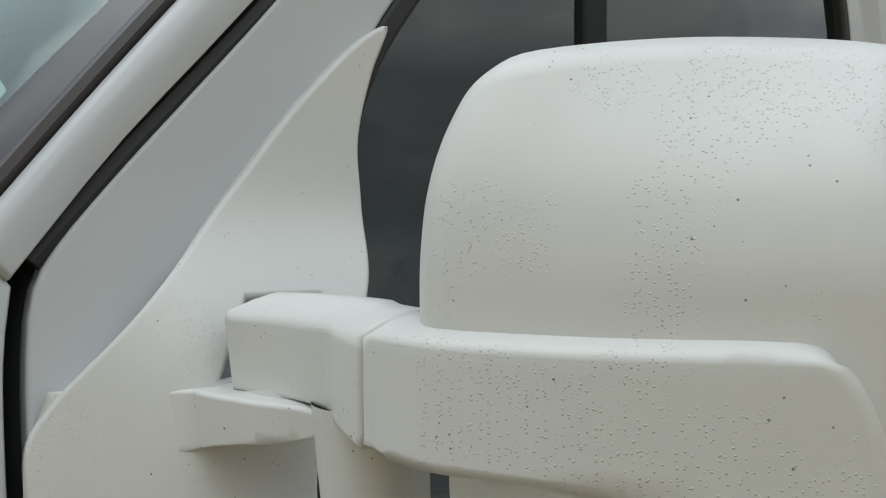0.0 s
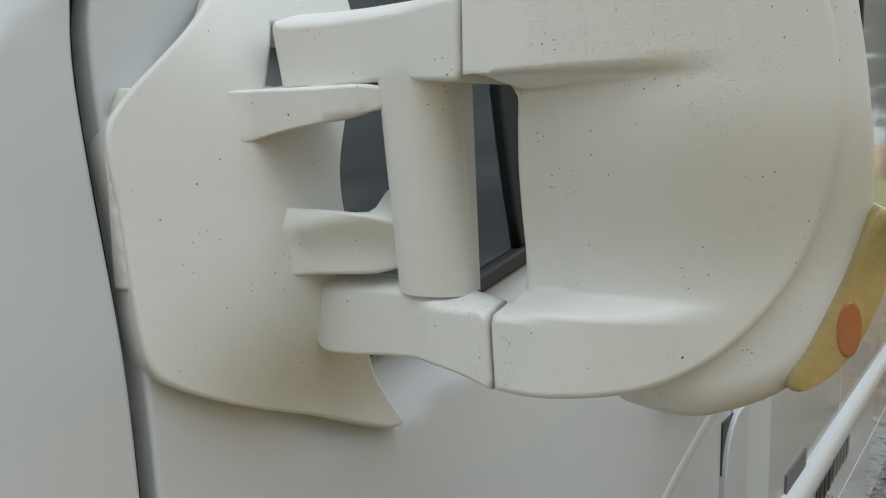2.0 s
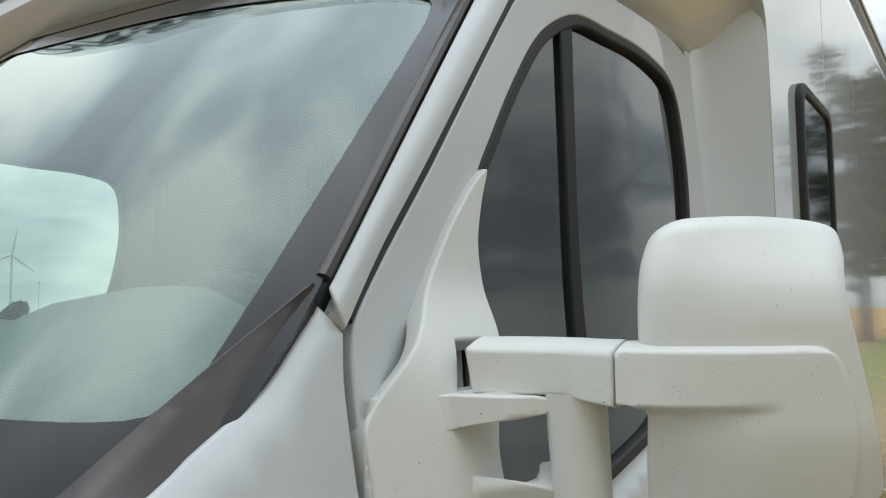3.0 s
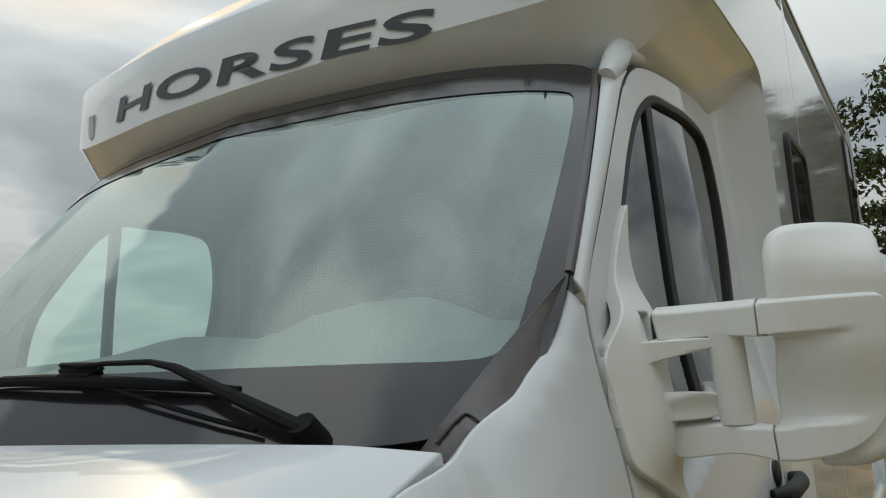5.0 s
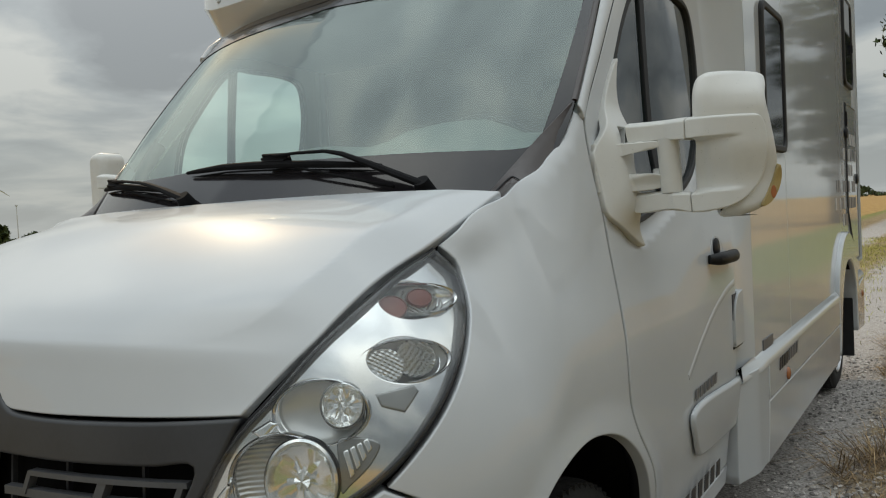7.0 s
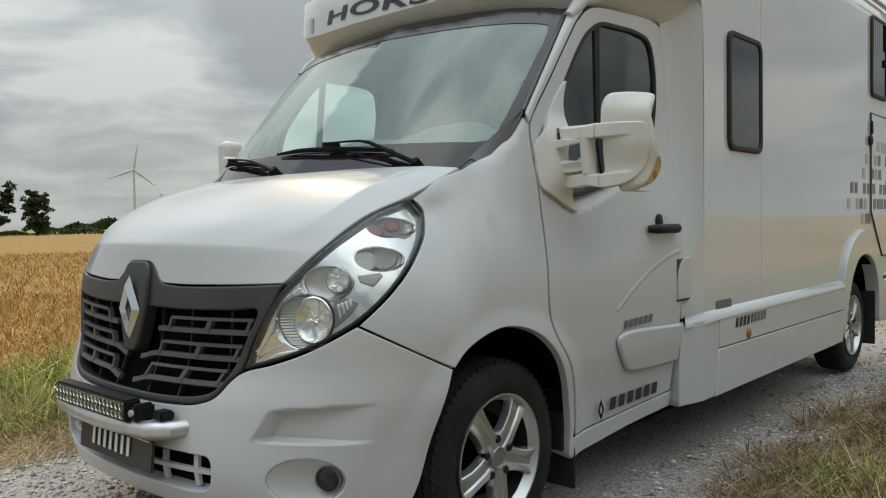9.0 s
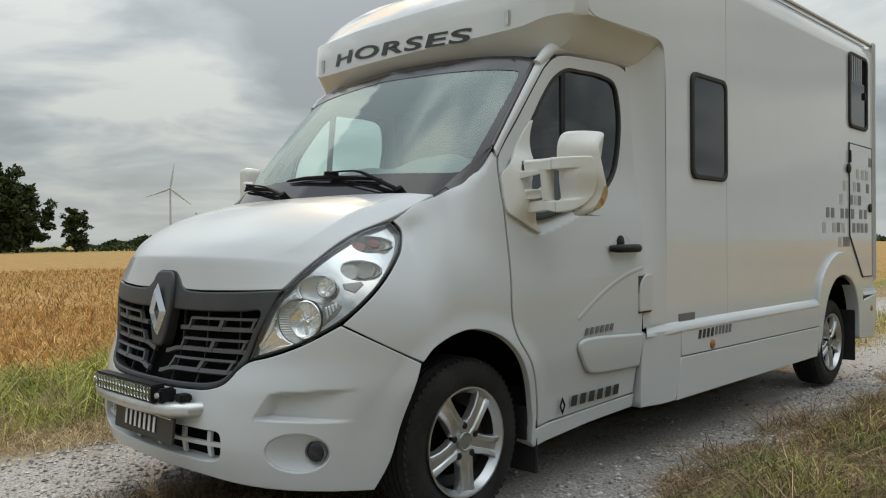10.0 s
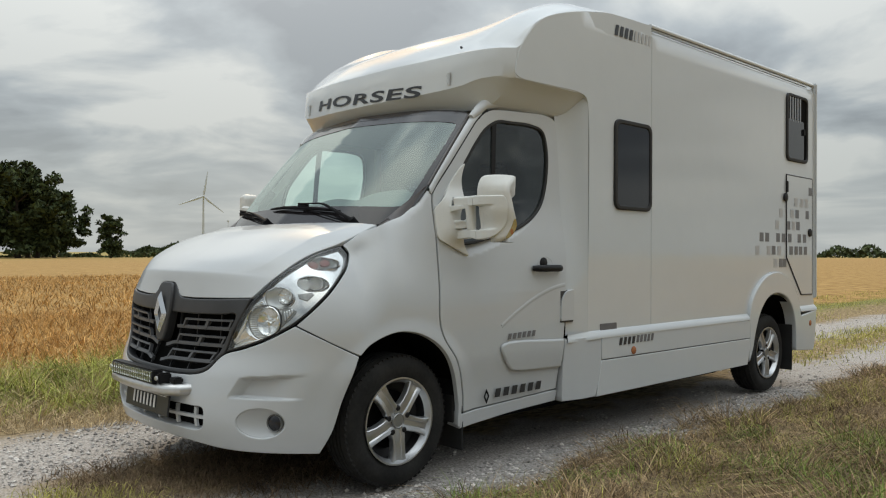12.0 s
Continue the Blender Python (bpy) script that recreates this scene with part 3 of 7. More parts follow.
tuck_from = pchip([0.2, 0.6, 0.8, 1.1], [0.80, 0.80, 0.95, 1.0])
door_tuck = pchip([1.0, 1.15, 1.3, 1.42, 1.54, 1.8, 2.1, 2.3], [0, 0.007, 0.027, 0.05, 0.068, 0.083, 0.1, 0.11])


def side_s(y):
    """The surface's own coordinate for a distance y behind the nose, on the flanks."""
    return CORNER + y - RD


def body(s, z):
    """Outer skin of the cab: s runs round the nose from the middle to the flanks, z is the height."""
    s, z = np.asarray(s, float), np.asarray(z, float)
    a = np.abs(s)
    x = np.where(a < CORNER, np.interp(a, _arc, _rx), RW)
    y = np.where(a < CORNER, np.interp(a, _arc, _ry), RD + a - CORNER)
    tuck = tuck_by(y) * np.maximum(0, z - tuck_from(y)) ** 2 * np.minimum(1, x / RW) ** 1.5
    w = sstep(0.85, 1.15, y)
    tuck = tuck * (1 - w) + door_tuck(z) * w
    # the shoulder draws in towards the screen pillar
    tuck = tuck + 0.031 * sstep(0.6, 0.98, y) * (1 - sstep(1.45, 1.9, y)) * sstep(0.9, 1.25, z)
    r = np.hypot(y - 0.87, z - 0.335)
    flare = 0.018 * (1 - sstep(0.44, 0.56, r)) * sstep(0.1, 0.5, y)
    return np.stack([np.sign(s + 1e-12) * (x * width_at(z) / RW - tuck + flare), y + nose_at(z) * np.maximum(0, 1 - y / 0.75) ** 1.5, z], -1)


def bumper_skin(s, z):
    """The bumper: the body surface with the dished side scoops, lamp bowls and a folded lower lip."""
    p = body(s, z)
    a = np.abs(np.asarray(s, float))
    z = np.asarray(z, float)
    top, low = 0.612 + 0.08 * (a - 0.7), 0.520
    dent = 0.060 * sstep(low - 0.004, low + 0.010, z) * (1 - sstep(top - 0.014, top + 0.006, z)) * sstep(0.675 + (z - low) * 0.5, 0.705 + (z - low) * 0.5, a) * (1 - sstep(0.80, 1.09, a))
    p[..., 1] += dent * (1 - 0.4 * sstep(0.7, 1.1, a))
    p[..., 0] -= np.sign(s) * dent * 0.5 * sstep(0.6, 1.1, a)
    return p


def skin_patch(side, name, outline, surf, mat, parent, holes=(), **kw):
    if side < 0:
        outline, holes = np.array(outline) * (-1, 1), [np.array(h) * (-1, 1) for h in holes]
    return patch(name, outline, surf, mat, parent, holes, **kw)


def yz(points):
    """Outline of a flank panel given as (distance behind the nose, height)."""
    return [(side_s(p[0]), *p[1:]) for p in points]


truck = thing("horse_truck", "white horse transporter truck standing on a gravel track", "truck")

# lamp, fender, door and bonnet edges share these lines
LAMP_IN = [(0.590, 0.728), (0.632, 0.84), (0.702, 0.951), (0.80, 1.035), (0.916, 1.122), (1.022, 1.177), (1.14, 1.222), (1.338, 1.262)]
LAMP_OUT = [(1.362, 1.215), (1.318, 1.150), (1.250, 1.092), (1.120, 0.985), (0.973, 0.876)]
LAMP_LOW = [(0.82, 0.799), (0.70, 0.757)]
ARCH = [(0.565, 0.716), (0.624, 0.762), (0.749, 0.808), (0.86, 0.817), (1.016, 0.776), (1.141, 0.684), (1.228, 0.536), (1.274, 0.38), (1.286, 0.255)]
DOOR_FRONT = [(1.308, 0.255), (1.303, 0.44), (1.235, 0.63), (1.138, 0.765), (1.109, 0.88), (1.122, 1.1), (1.134, 1.3), (1.134, 1.500), (1.139, 1.541), (1.152, 1.566)]

# ---- bonnet ----
_c = [0, 0.12, 0.20, 0.24, 0.258, 0.35, 0.5, 0.75, 1.0]
_v = [0, 0.15, 0.3, 0.5, 0.75, 1.0]
bon_cy, bon_cz = pchip(_c, [0.052, 0.062, 0.070, 0.082, 0.090, 0.140, 0.235, 0.46, 0.72]), pchip(_c, [0.985, 1.063, 1.117, 1.133, 1.141, 1.184, 1.240, 1.340, 1.392])
bon_ex, bon_ey, bon_ez = pchip(_v, [0.702, 0.755, 0.795, 0.816, 0.825, 0.878]), pchip(_v, [0.165, 0.22, 0.29, 0.396, 0.605, 0.80]), pchip(_v, [1.0, 1.068, 1.13, 1.195, 1.268, 1.374])
plateau = pchip([0, 0.2, 0.257, 0.313, 0.434, 0.567, 0.76, 0.92, 1.0], [0.62, 0.68, 0.80, 0.86, 0.885, 0.896, 0.880, 0.865, 0.86])


def bonnet_skin(u, v):
    """u across in about metres, v from the front edge (0) to the rear (0.9)."""
    u, v = np.asarray(u, float) / 0.8, np.asarray(v, float) / 0.9
    a = np.abs(u)
    d = a - plateau(v)
    soft = (d + np.sqrt(d * d + 0.00003)) / 2
    full = 1 - plateau(v)
    full = (full + np.sqrt(full * full + 0.0004)) / 2
    fold = 0.15 * a**2 + 0.85 * soft / full
    w = sstep(0.20, 0.34, v) * (1 - 0.6 * sstep(0.62, 0.92, v))
    k2, k3 = a**2.2, a**3.2 * (1 - w) + fold * w
    return np.stack([u * bon_ex(v), bon_cy(v) + (bon_ey(v) - bon_cy(v)) * k2, bon_cz(v) + (bon_ez(v) - bon_cz(v)) * k3], -1)


half = [(0.0, 0.105), (0.085, 0.098), (0.125, 0.06), (0.165, 0.012), (0.24, 0.003), (0.5, 0.003), (0.795, 0.003, 1), (0.795, 0.3), (0.795, 0.6), (0.797, 0.893, 1), (0.4, 0.897), (0.0, 0.898)]
patch("bonnet", loop([*half, *mirrored(half)[1:-1]], 0.03), bonnet_skin, PAINT, truck, cell=0.011, bev=0.005, thick=0.025, segs=3)

# ---- fenders, doors, pillars ----
SHOULDER = [(0.70, 1.326), (0.766, 1.351), (0.82, 1.370), (0.90, 1.401), (0.956, 1.425), (0.985, 1.449), (1.018, 1.474), (1.052, 1.500), (1.082, 1.534), (1.116, 1.571)]
shoulder_z = pchip([p[0] for p in SHOULDER], [p[1] for p in SHOULDER])


bonnet_side = pchip([0.47, 0.562, 0.623, 0.685, 0.743, 0.796, 0.90], [1.242, 1.270, 1.293, 1.319, 1.345, 1.372, 1.42])
bonnet_reach = pchip([0.580, 0.592, 0.607, 0.623, 0.654, 0.685, 0.715, 0.743, 0.796, 0.84, 0.88], [0.0, 0.003, 0.016, 0.034, 0.044, 0.035, 0.023, 0.013, 0.012, 0.005, 0.0])


def fender_skin(s, z):
    """The body surface filled out to the bonnet's side edge, its rear top edge rolled over towards the cowl."""
    p = body(s, z)
    y = np.abs(np.asarray(s, float)) - CORNER + RD
    low = bonnet_side(np.clip(y, 0.47, 0.90))
    p[..., 0] += np.sign(s) * bonnet_reach(np.clip(y, 0.58, 0.88)) * sstep(low - 0.10, low - 0.002, np.asarray(z, float))
    p[..., 0] -= np.sign(s) * 14.0 * np.maximum(0, np.asarray(z, float) - shoulder_z(y) + 0.036) ** 2 * sstep(0.8, 1.0, y)
    return p


sill_z = pchip([1.20, 1.335, 1.42, 1.72, 1.80, 1.935, 2.02], [1.30, 1.298, 1.306, 1.376, 1.400, 1.468, 1.545])
ledge_width = pchip([1.20, 1.36, 1.50, 1.70, 1.90, 2.02], [0.09, 0.094, 0.086, 0.064, 0.040, 0.02])


def door_skin(s, z):
    """The body surface with the sloping ledge under the window's front corner."""
    p = body(s, z)
    z = np.asarray(z, float)
    y = np.abs(np.asarray(s, float)) - CORNER + RD
    sill = sill_z(y)
    wide = ledge_width(y)
    d = np.clip(z - sill + wide, 0, wide + 0.01) * sstep(1.22, 1.34, y) * (1 - sstep(1.96, 2.06, y)) * (1 - sstep(sill + 0.02, sill + 0.07, z))
    p[..., 0] -= np.sign(s) * 0.50 * d
    return p


DOOR_TOP = [(1.288, 1.724), (1.432, 1.899), (1.517, 2.0), (1.612, 2.068), (1.863, 2.092), (2.13, 2.098)]
GLASS = [(1.335, 1.298, 1), (1.42, 1.306), (1.72, 1.376), (1.80, 1.400), (1.935, 1.468), (2.02, 1.545), (2.060, 1.63), (2.088, 1.75), (2.094, 1.87), (2.066, 1.975), (1.975, 1.998), (1.785, 1.997), (1.69, 1.994), (1.640, 1.973), (1.585, 1.935), (1.518, 1.860), (1.450, 1.772), (1.400, 1.70), (1.370, 1.62), (1.352, 1.50), (1.340, 1.40), (1.332, 1.34)]


def grow(points, d):
    p = np.array(points, float)
    if area2(p) < 0:
        p = p[::-1]
    return p - inward(p) * d


def build_flank(side):
    seam = yz(DOOR_FRONT)
    # rubber seal that closes the gap behind the door's front edge
    run = [(y + 0.012, z) for y, z in DOOR_FRONT[1:]] + [(1.192, 1.602), (1.232, 1.655)]
    inner = body(np.array([side * side_s(y) for y, _ in run]), np.array([z for _, z in run])) - np.array([side * 0.046, 0, 0])
    part("door_seal", tube([tuple(p) for p in inner], 0.026, 10), BLACK, truck)
    top = [(*p,) for p in SHOULDER[:-1]] + [(*SHOULDER[-1], 1), (1.132, 1.543, 1)]
    fender = [(1.352, 1.262, 1), *yz(top), *[(s - 0.007, z) for s, z in seam[::-1][2:-1]], (seam[0][0] - 0.006, seam[0][1], 1), *yz(ARCH[::-1])]
    fender[-1] = (side_s(0.567), 0.716, 1)
    fender += [(1.184, 0.775), (0.983, 0.872, 1), *[(s + 0.008, z) for s, z in LAMP_OUT[::-1][1:]]]
    if side > 0:
        skin_patch(side, "front_fender", loop(fender, 0.02), fender_skin, PAINT, truck, cell=0.025, bev=0.004, thick=0.03)
    else:
        skin_patch(side, "front_fender", loop(fender, 0.05), fender_skin, PAINT, truck, cell=0.05, bev=0.004, thick=0.03)
    rear = [(2.200, 2.075), (2.216, 1.95), (2.224, 1.767), (2.222, 1.4), (2.208, 1.043), (2.185, 0.7), (2.155, 0.37, 1), (1.75, 0.353), (1.318, 0.336, 1)]
    front = [(y + 0.004, z) for y, z in DOOR_FRONT[1:]]
    outline = loop(yz([*front, *DOOR_TOP, *rear]), 0.025)
    pane = loop(yz(GLASS), 0.02)
    door = skin_patch(side, "cab_door", outline, door_skin, PAINT, truck, [grow(pane, 0.028)], cell=0.016 if side > 0 else 0.04, bev=0.004, thick=0.03, label="white painted cab door with dark window")
    skin_patch(side, "window_seal", grow(pane, 0.029), body, RUBBER, door, [grow(pane, 0.010)], cell=0.05, bev=0.005, thick=0.03, lift=0.001, label="black rubber window seal")
    skin_patch(side, "window_pane", grow(pane, 0.018), body, SIDEGLASS if side > 0 else CLEARGLASS, door, cell=0.05, bev=0.001, thick=0.003, lift=-0.012, label="tinted side window glass")
    post = loop(yz([(1.636, 2.006, 1), (1.674, 2.010, 1), (1.649, 1.7), (1.642, 1.345, 1), (1.602, 1.335, 1), (1.617, 1.7)]), 0.04)
    skin_patch(side, "window_divider", post, body, BLACK, door, cell=0.05, bev=0.004, thick=0.02, lift=-0.004)
    # handle: dark grip bridging a cup
    sgn = side
    cup = skin_patch(side, "handle_cup", ellipse(side_s(2.0), 1.155, 0.075, 0.05), lambda s, z: body(s, z) - np.stack([np.sign(s) * 0.02 * (1 - np.clip(np.hypot((np.abs(s) - side_s(2.0)) / 0.075, (z - 1.155) / 0.05), 0, 1) ** 2), 0 * s, 0 * s], -1), PAINT, door, cell=0.012, bev=0.001, thick=0.002, lift=0.002)
    grip = bmesh.new()
    path = [(1.875, 1.035), (1.895, 1.058), (1.93, 1.066), (2.08, 1.066), (2.115, 1.058), (2.135, 1.035)]
    tube([(sgn * x, y, 1.133) for y, x in path], [0.013, 0.017, 0.018, 0.018, 0.017, 0.013], 14, grip, 1.2)
    part("door_handle", grip, BLACK, door, "black plastic door handle")
    lock = lathe([(0.034, 0.0), (0.033, sgn * 0.004), (0.028, sgn * 0.007), (0.0, sgn * 0.008)], (sgn * 1.028, 1.985, 1.166), 24)
    part("lock_cover", lock, BLACK, door, "round black lock cover")
    mould = loop(yz([(1.592, 0.684), (2.175, 0.690, 1), (2.165, 0.512, 1), (1.76, 0.525), (1.69, 0.54), (1.63, 0.60)]), 0.03)
    skin_patch(side, "door_moulding", mould, body, PAINT, door, cell=0.03, bev=0.014, thick=0.014, lift=0.020, segs=4, label="raised white side moulding")
    # pressed crease above the moulding
    part("door_crease", strip(door_skin, loop(np.array(yz([(1.60, 0.80), (1.75, 0.885), (1.92, 0.962), (2.08, 1.01), (2.19, 1.028)])) * (side, 1), 0.03, False), 0.012, 0.0014), PAINT, door)
    # sill under the door, and the cab's rear corner up to the living box
    skin_patch(side, "sill", loop(yz([(1.305, 0.325, 1), (1.75, 0.346), (2.17, 0.362, 1), (2.16, 0.292, 1), (1.75, 0.274), (1.42, 0.248), (1.298, 0.242, 1)]), 0.05), body, PAINT, truck, cell=0.05, bev=0.006, thick=0.10)
    return door


doors = {side: build_flank(side) for side in (1, -1)}

# ---- windscreen ----
ws_by, ws_bz = pchip([0, 0.45, 0.72, 0.86, 0.93], [0.745, 0.775, 0.845, 0.925, 0.985]), pchip([0, 0.6, 0.93], [1.405, 1.395, 1.385])
ws_ty, ws_tz = pchip([0, 0.45, 0.72, 0.86, 0.93], [1.345, 1.385, 1.45, 1.515, 1.56]), pchip([0, 0.6, 0.93], [2.10, 2.085, 2.055])


def screen_skin(u, v):
    """u across, v up the slope (0 to 0.9)."""
    u, v = np.asarray(u, float), np.asarray(v, float) / 0.9
    a = np.abs(u)
    bow = 0.045 * v * (1 - v)
    wide = 1 + 0.10 * np.clip(v, 0, 1) * (1 - np.clip(v, 0, 1)) * a
    return np.stack([u * wide, ws_by(a) * (1 - v) + ws_ty(a) * v - bow, ws_bz(a) * (1 - v) + ws_tz(a) * v + bow * 0.8], -1)


ws = [(0, -0.02), (0.45, -0.02), (0.83, -0.01), (0.892, 0.06), (0.904, 0.18), (0.899, 0.30), (0.890, 0.46), (0.881, 0.63), (0.872, 0.77), (0.860, 0.86), (0.838, 0.888), (0.7, 0.900), (0, 0.912)]
ws_out = loop([*ws, *mirrored(ws)[1:-1]], 0.03)
clear = [(0, 0.113), (0.4, 0.109), (0.71, 0.106), (0.812, 0.107), (0.843, 0.114), (0.858, 0.138), (0.860, 0.227), (0.857, 0.34), (0.852, 0.484), (0.845, 0.654), (0.838, 0.745), (0.828, 0.775), (0.79, 0.785), (0.6, 0.793), (0, 0.808)]
ws_clear = loop([*clear, *mirrored(clear)[1:-1]], 0.03)
windscreen = patch("windscreen", ws_out, screen_skin, SCREEN, truck, cell=0.05, bev=0.002, thick=0.004, label="tinted windscreen glass reflecting cloud")
patch("glass_border", ws_out, screen_skin, FRIT, windscreen, [ws_clear], cell=0.05, bev=0.001, thick=0.001, lift=0.0025, label="black printed border")


def pillar_skin(side):
    """Strip between the windscreen's edge (u = 0) and the door's front edge (u = 0.12)."""
    dy = pchip([1.54, 1.626, 1.705, 1.823, 1.947, 2.0, 2.07], [1.134, 1.199, 1.268, 1.367, 1.471, 1.515, 1.600])

    def skin(u, z):
        u, z = np.asarray(u, float) / 0.12, np.asarray(z, float)
        outer = body(side_s(dy(z)), z)
        v = (z - 1.39) / 0.665 * 0.9 + 0.02
        inner = screen_skin(0 * z + 0.905 - 0.080 * (z - 1.575), v)
        p = inner + (outer - inner) * u[..., None]
        p[..., 0] += 0.010 * np.sin(np.clip(u, 0, 1) * math.pi)
        p[..., 1] -= 0.010 * np.sin(np.clip(u, 0, 1) * math.pi)
        p[..., 0] *= side
        return p

    return skin


for side in (1, -1):
    o = loop([(0.004, 1.566, 1), (0.109, 1.543, 1), (0.107, 1.75), (0.107, 2.045, 1), (0.004, 2.055, 1)], 0.03)
    sk = pillar_skin(side)
    if side < 0:
        skf, o = (lambda u, z: sk(-u, z)), o * (-1, 1)
        patch("windscreen_pillar", o, skf, PAINT, truck, cell=0.03, bev=0.004, thick=0.03)
    else:
        patch("windscreen_pillar", o, sk, PAINT, truck, cell=0.03, bev=0.004, thick=0.03)

# rubber in the gap between pillar and door
for side in (1, -1):
    gap = np.array([body(side_s(y), z) for y, z in ((1.142, 1.556), (1.202, 1.628), (1.286, 1.724), (1.430, 1.899), (1.515, 2.0), (1.607, 2.066))]) - (0.010, 0, 0)
    part("pillar_seal", tube([tuple(p) for p in gap * (side, 1, 1)], 0.009, 8), RUBBER, truck)

# roof edge over the door, from the pillar's head back to the box
for side in (1, -1):
    run = [(0.888, 1.485, 2.018), (0.892, 1.540, 2.066)] + [(float(body(np.array([side_s(y)]), np.array([z]))[0, 0]) - 0.030, y, z) for y, z in ((1.60, 2.108), (1.70, 2.130), (1.86, 2.138), (2.13, 2.142), (2.25, 2.130))]
    part("roof_rail", tube([(side * x, y, z) for x, y, z in run], [0.020, 0.029, 0.032, 0.031, 0.030, 0.030, 0.030], 14), PAINT, truck, "white painted roof edge")

# inner shell in near-black, painted shade for the seams to show
def inner_shell(side):
    o = loop(yz([(0.60, 0.80), (0.70, 1.24, 1), (0.86, 1.36), (1.08, 1.50), (1.08, 0.9), (1.1, 0.8), (0.86, 0.83)]), 0.06)
    skin_patch(side, "fender_lining", o, body, VOID, truck, cell=0.1, bev=0.002, thick=0.004, lift=-0.03)


for side in (1, -1):
    inner_shell(side)

# ---- bumper ----
half = [(0.0, 0.598), (0.30, 0.603), (0.44, 0.615), (0.512, 0.642), (0.556, 0.695), (0.594, 0.722), (0.70, 0.750), (0.82, 0.792), (0.975, 0.868, 1), (1.18, 0.772), (1.311, 0.712, 1), (1.247, 0.531), (1.205, 0.369), (1.140, 0.252, 1), (0.969, 0.258), (0.663, 0.262), (0.382, 0.280), (0.0, 0.285)]
slot = [(0, 0.46), (0.45, 0.462), (0.535, 0.452), (0.535, 0.37), (0.50, 0.348), (0.3, 0.345), (0, 0.345)]
bumper = patch("front_bumper", loop([*half, *mirrored(half)[1:-1]], 0.02), bumper_skin, PAINT, truck, [loop([*slot, *mirrored(slot)[1:-1]], 0.02), ellipse(0.868, 0.405, 0.122, 0.072), ellipse(-0.868, 0.405, 0.122, 0.072)], cell=0.010, bev=0.006, thick=0.05, segs=3, label="white painted front bumper")
# near-black sheet in place of the shade inside the slot
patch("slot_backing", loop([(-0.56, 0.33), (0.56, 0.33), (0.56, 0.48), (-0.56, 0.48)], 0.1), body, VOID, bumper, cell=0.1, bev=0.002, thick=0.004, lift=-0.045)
part("slot_bar", strip(body, [(u, 0.405) for u in np.linspace(-0.53, 0.53, 40)], 0.010, 0.012, -0.03), PAINT, bumper)
for u in (-0.46, -0.30, -0.1, 0.1, 0.30, 0.46):
    part("slot_post", strip(body, [(u, v) for v in np.linspace(0.35, 0.455, 6)], 0.012, 0.012, -0.034), PAINT, bumper)
for side in (1, -1):
    def dish(s, z):
        p = body(s, z)
        q = np.hypot((np.abs(s) - 0.885) / 0.14, (z - 0.405) / 0.08)
        deep = 0.045 * (1 - np.clip(q, 0, 1) ** 2)
        p[..., 1] += deep
        p[..., 0] -= np.sign(s) * deep * 0.35
        return p

    skin_patch(side, "lamp_bezel", ellipse(0.868, 0.405, 0.1195, 0.0695), dish, PAINT, bumper, cell=0.010, bev=0.003, thick=0.02, lift=-0.002, label="white dished lamp bezel")
    c = dish(np.array([side * 0.922]), np.array([0.405]))[0]
    n = Vector((0.42 * side, -0.9, 0)).normalized()
    fog = bmesh.new()
    lathe([(0.042, -0.03), (0.042, 0.012), (0.040, 0.016), (0.037, 0.012), (0.03, -0.006), (0.0, -0.016)], (0, 0, 0), 28, "y", fog)
    bmesh.ops.transform(fog, matrix=Matrix.Translation(Vector(c) + n * 0.004) @ (-n).to_track_quat("Y", "Z").to_matrix().to_4x4() @ Matrix.Diagonal((1, -1, 1, 1)), verts=fog.verts)
    bmesh.ops.recalc_face_normals(fog, faces=fog.faces)
    lamp = part("fog_lamp", fog, CAVITY, bumper, "small round fog lamp")
    gl = lathe([(0.037, 0.0), (0.03, 0.004), (0.015, 0.009), (0.0, 0.010)], (0, 0, 0), 24, "y")
    bmesh.ops.transform(gl, matrix=Matrix.Translation(Vector(c) + n * 0.012) @ n.to_track_quat("Y", "Z").to_matrix().to_4x4(), verts=gl.verts)
    part("lens", gl, TINTED, lamp, "dark lamp glass")

# ---- grille ----
half = [(0.0, 1.062), (0.085, 1.055), (0.128, 1.015), (0.168, 0.989), (0.24, 0.982), (0.5, 0.986), (0.742, 0.997, 1), (0.700, 0.935), (0.630, 0.83), (0.586, 0.728), (0.552, 0.698), (0.508, 0.645), (0.438, 0.618), (0.30, 0.606), (0.0, 0.601)]
hole = [(0.0, 0.905), (0.3, 0.905), (0.55, 0.912), (0.640, 0.915), (0.600, 0.83), (0.556, 0.735), (0.50, 0.662), (0.43, 0.640), (0.3, 0.630), (0.0, 0.626)]
grille = patch("grille", loop([*half, *mirrored(half)[1:-1]], 0.02), body, DARK, truck, [loop([*hole, *mirrored(hole)[1:-1]], 0.02)], cell=0.03, bev=0.008, thick=0.05, lift=0.004, segs=3, label="dark grey plastic radiator grille")
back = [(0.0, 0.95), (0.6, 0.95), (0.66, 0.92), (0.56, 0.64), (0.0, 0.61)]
# sheet blacked for the shade behind the slats
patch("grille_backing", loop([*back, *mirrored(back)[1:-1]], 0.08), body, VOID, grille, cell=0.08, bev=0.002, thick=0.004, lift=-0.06)
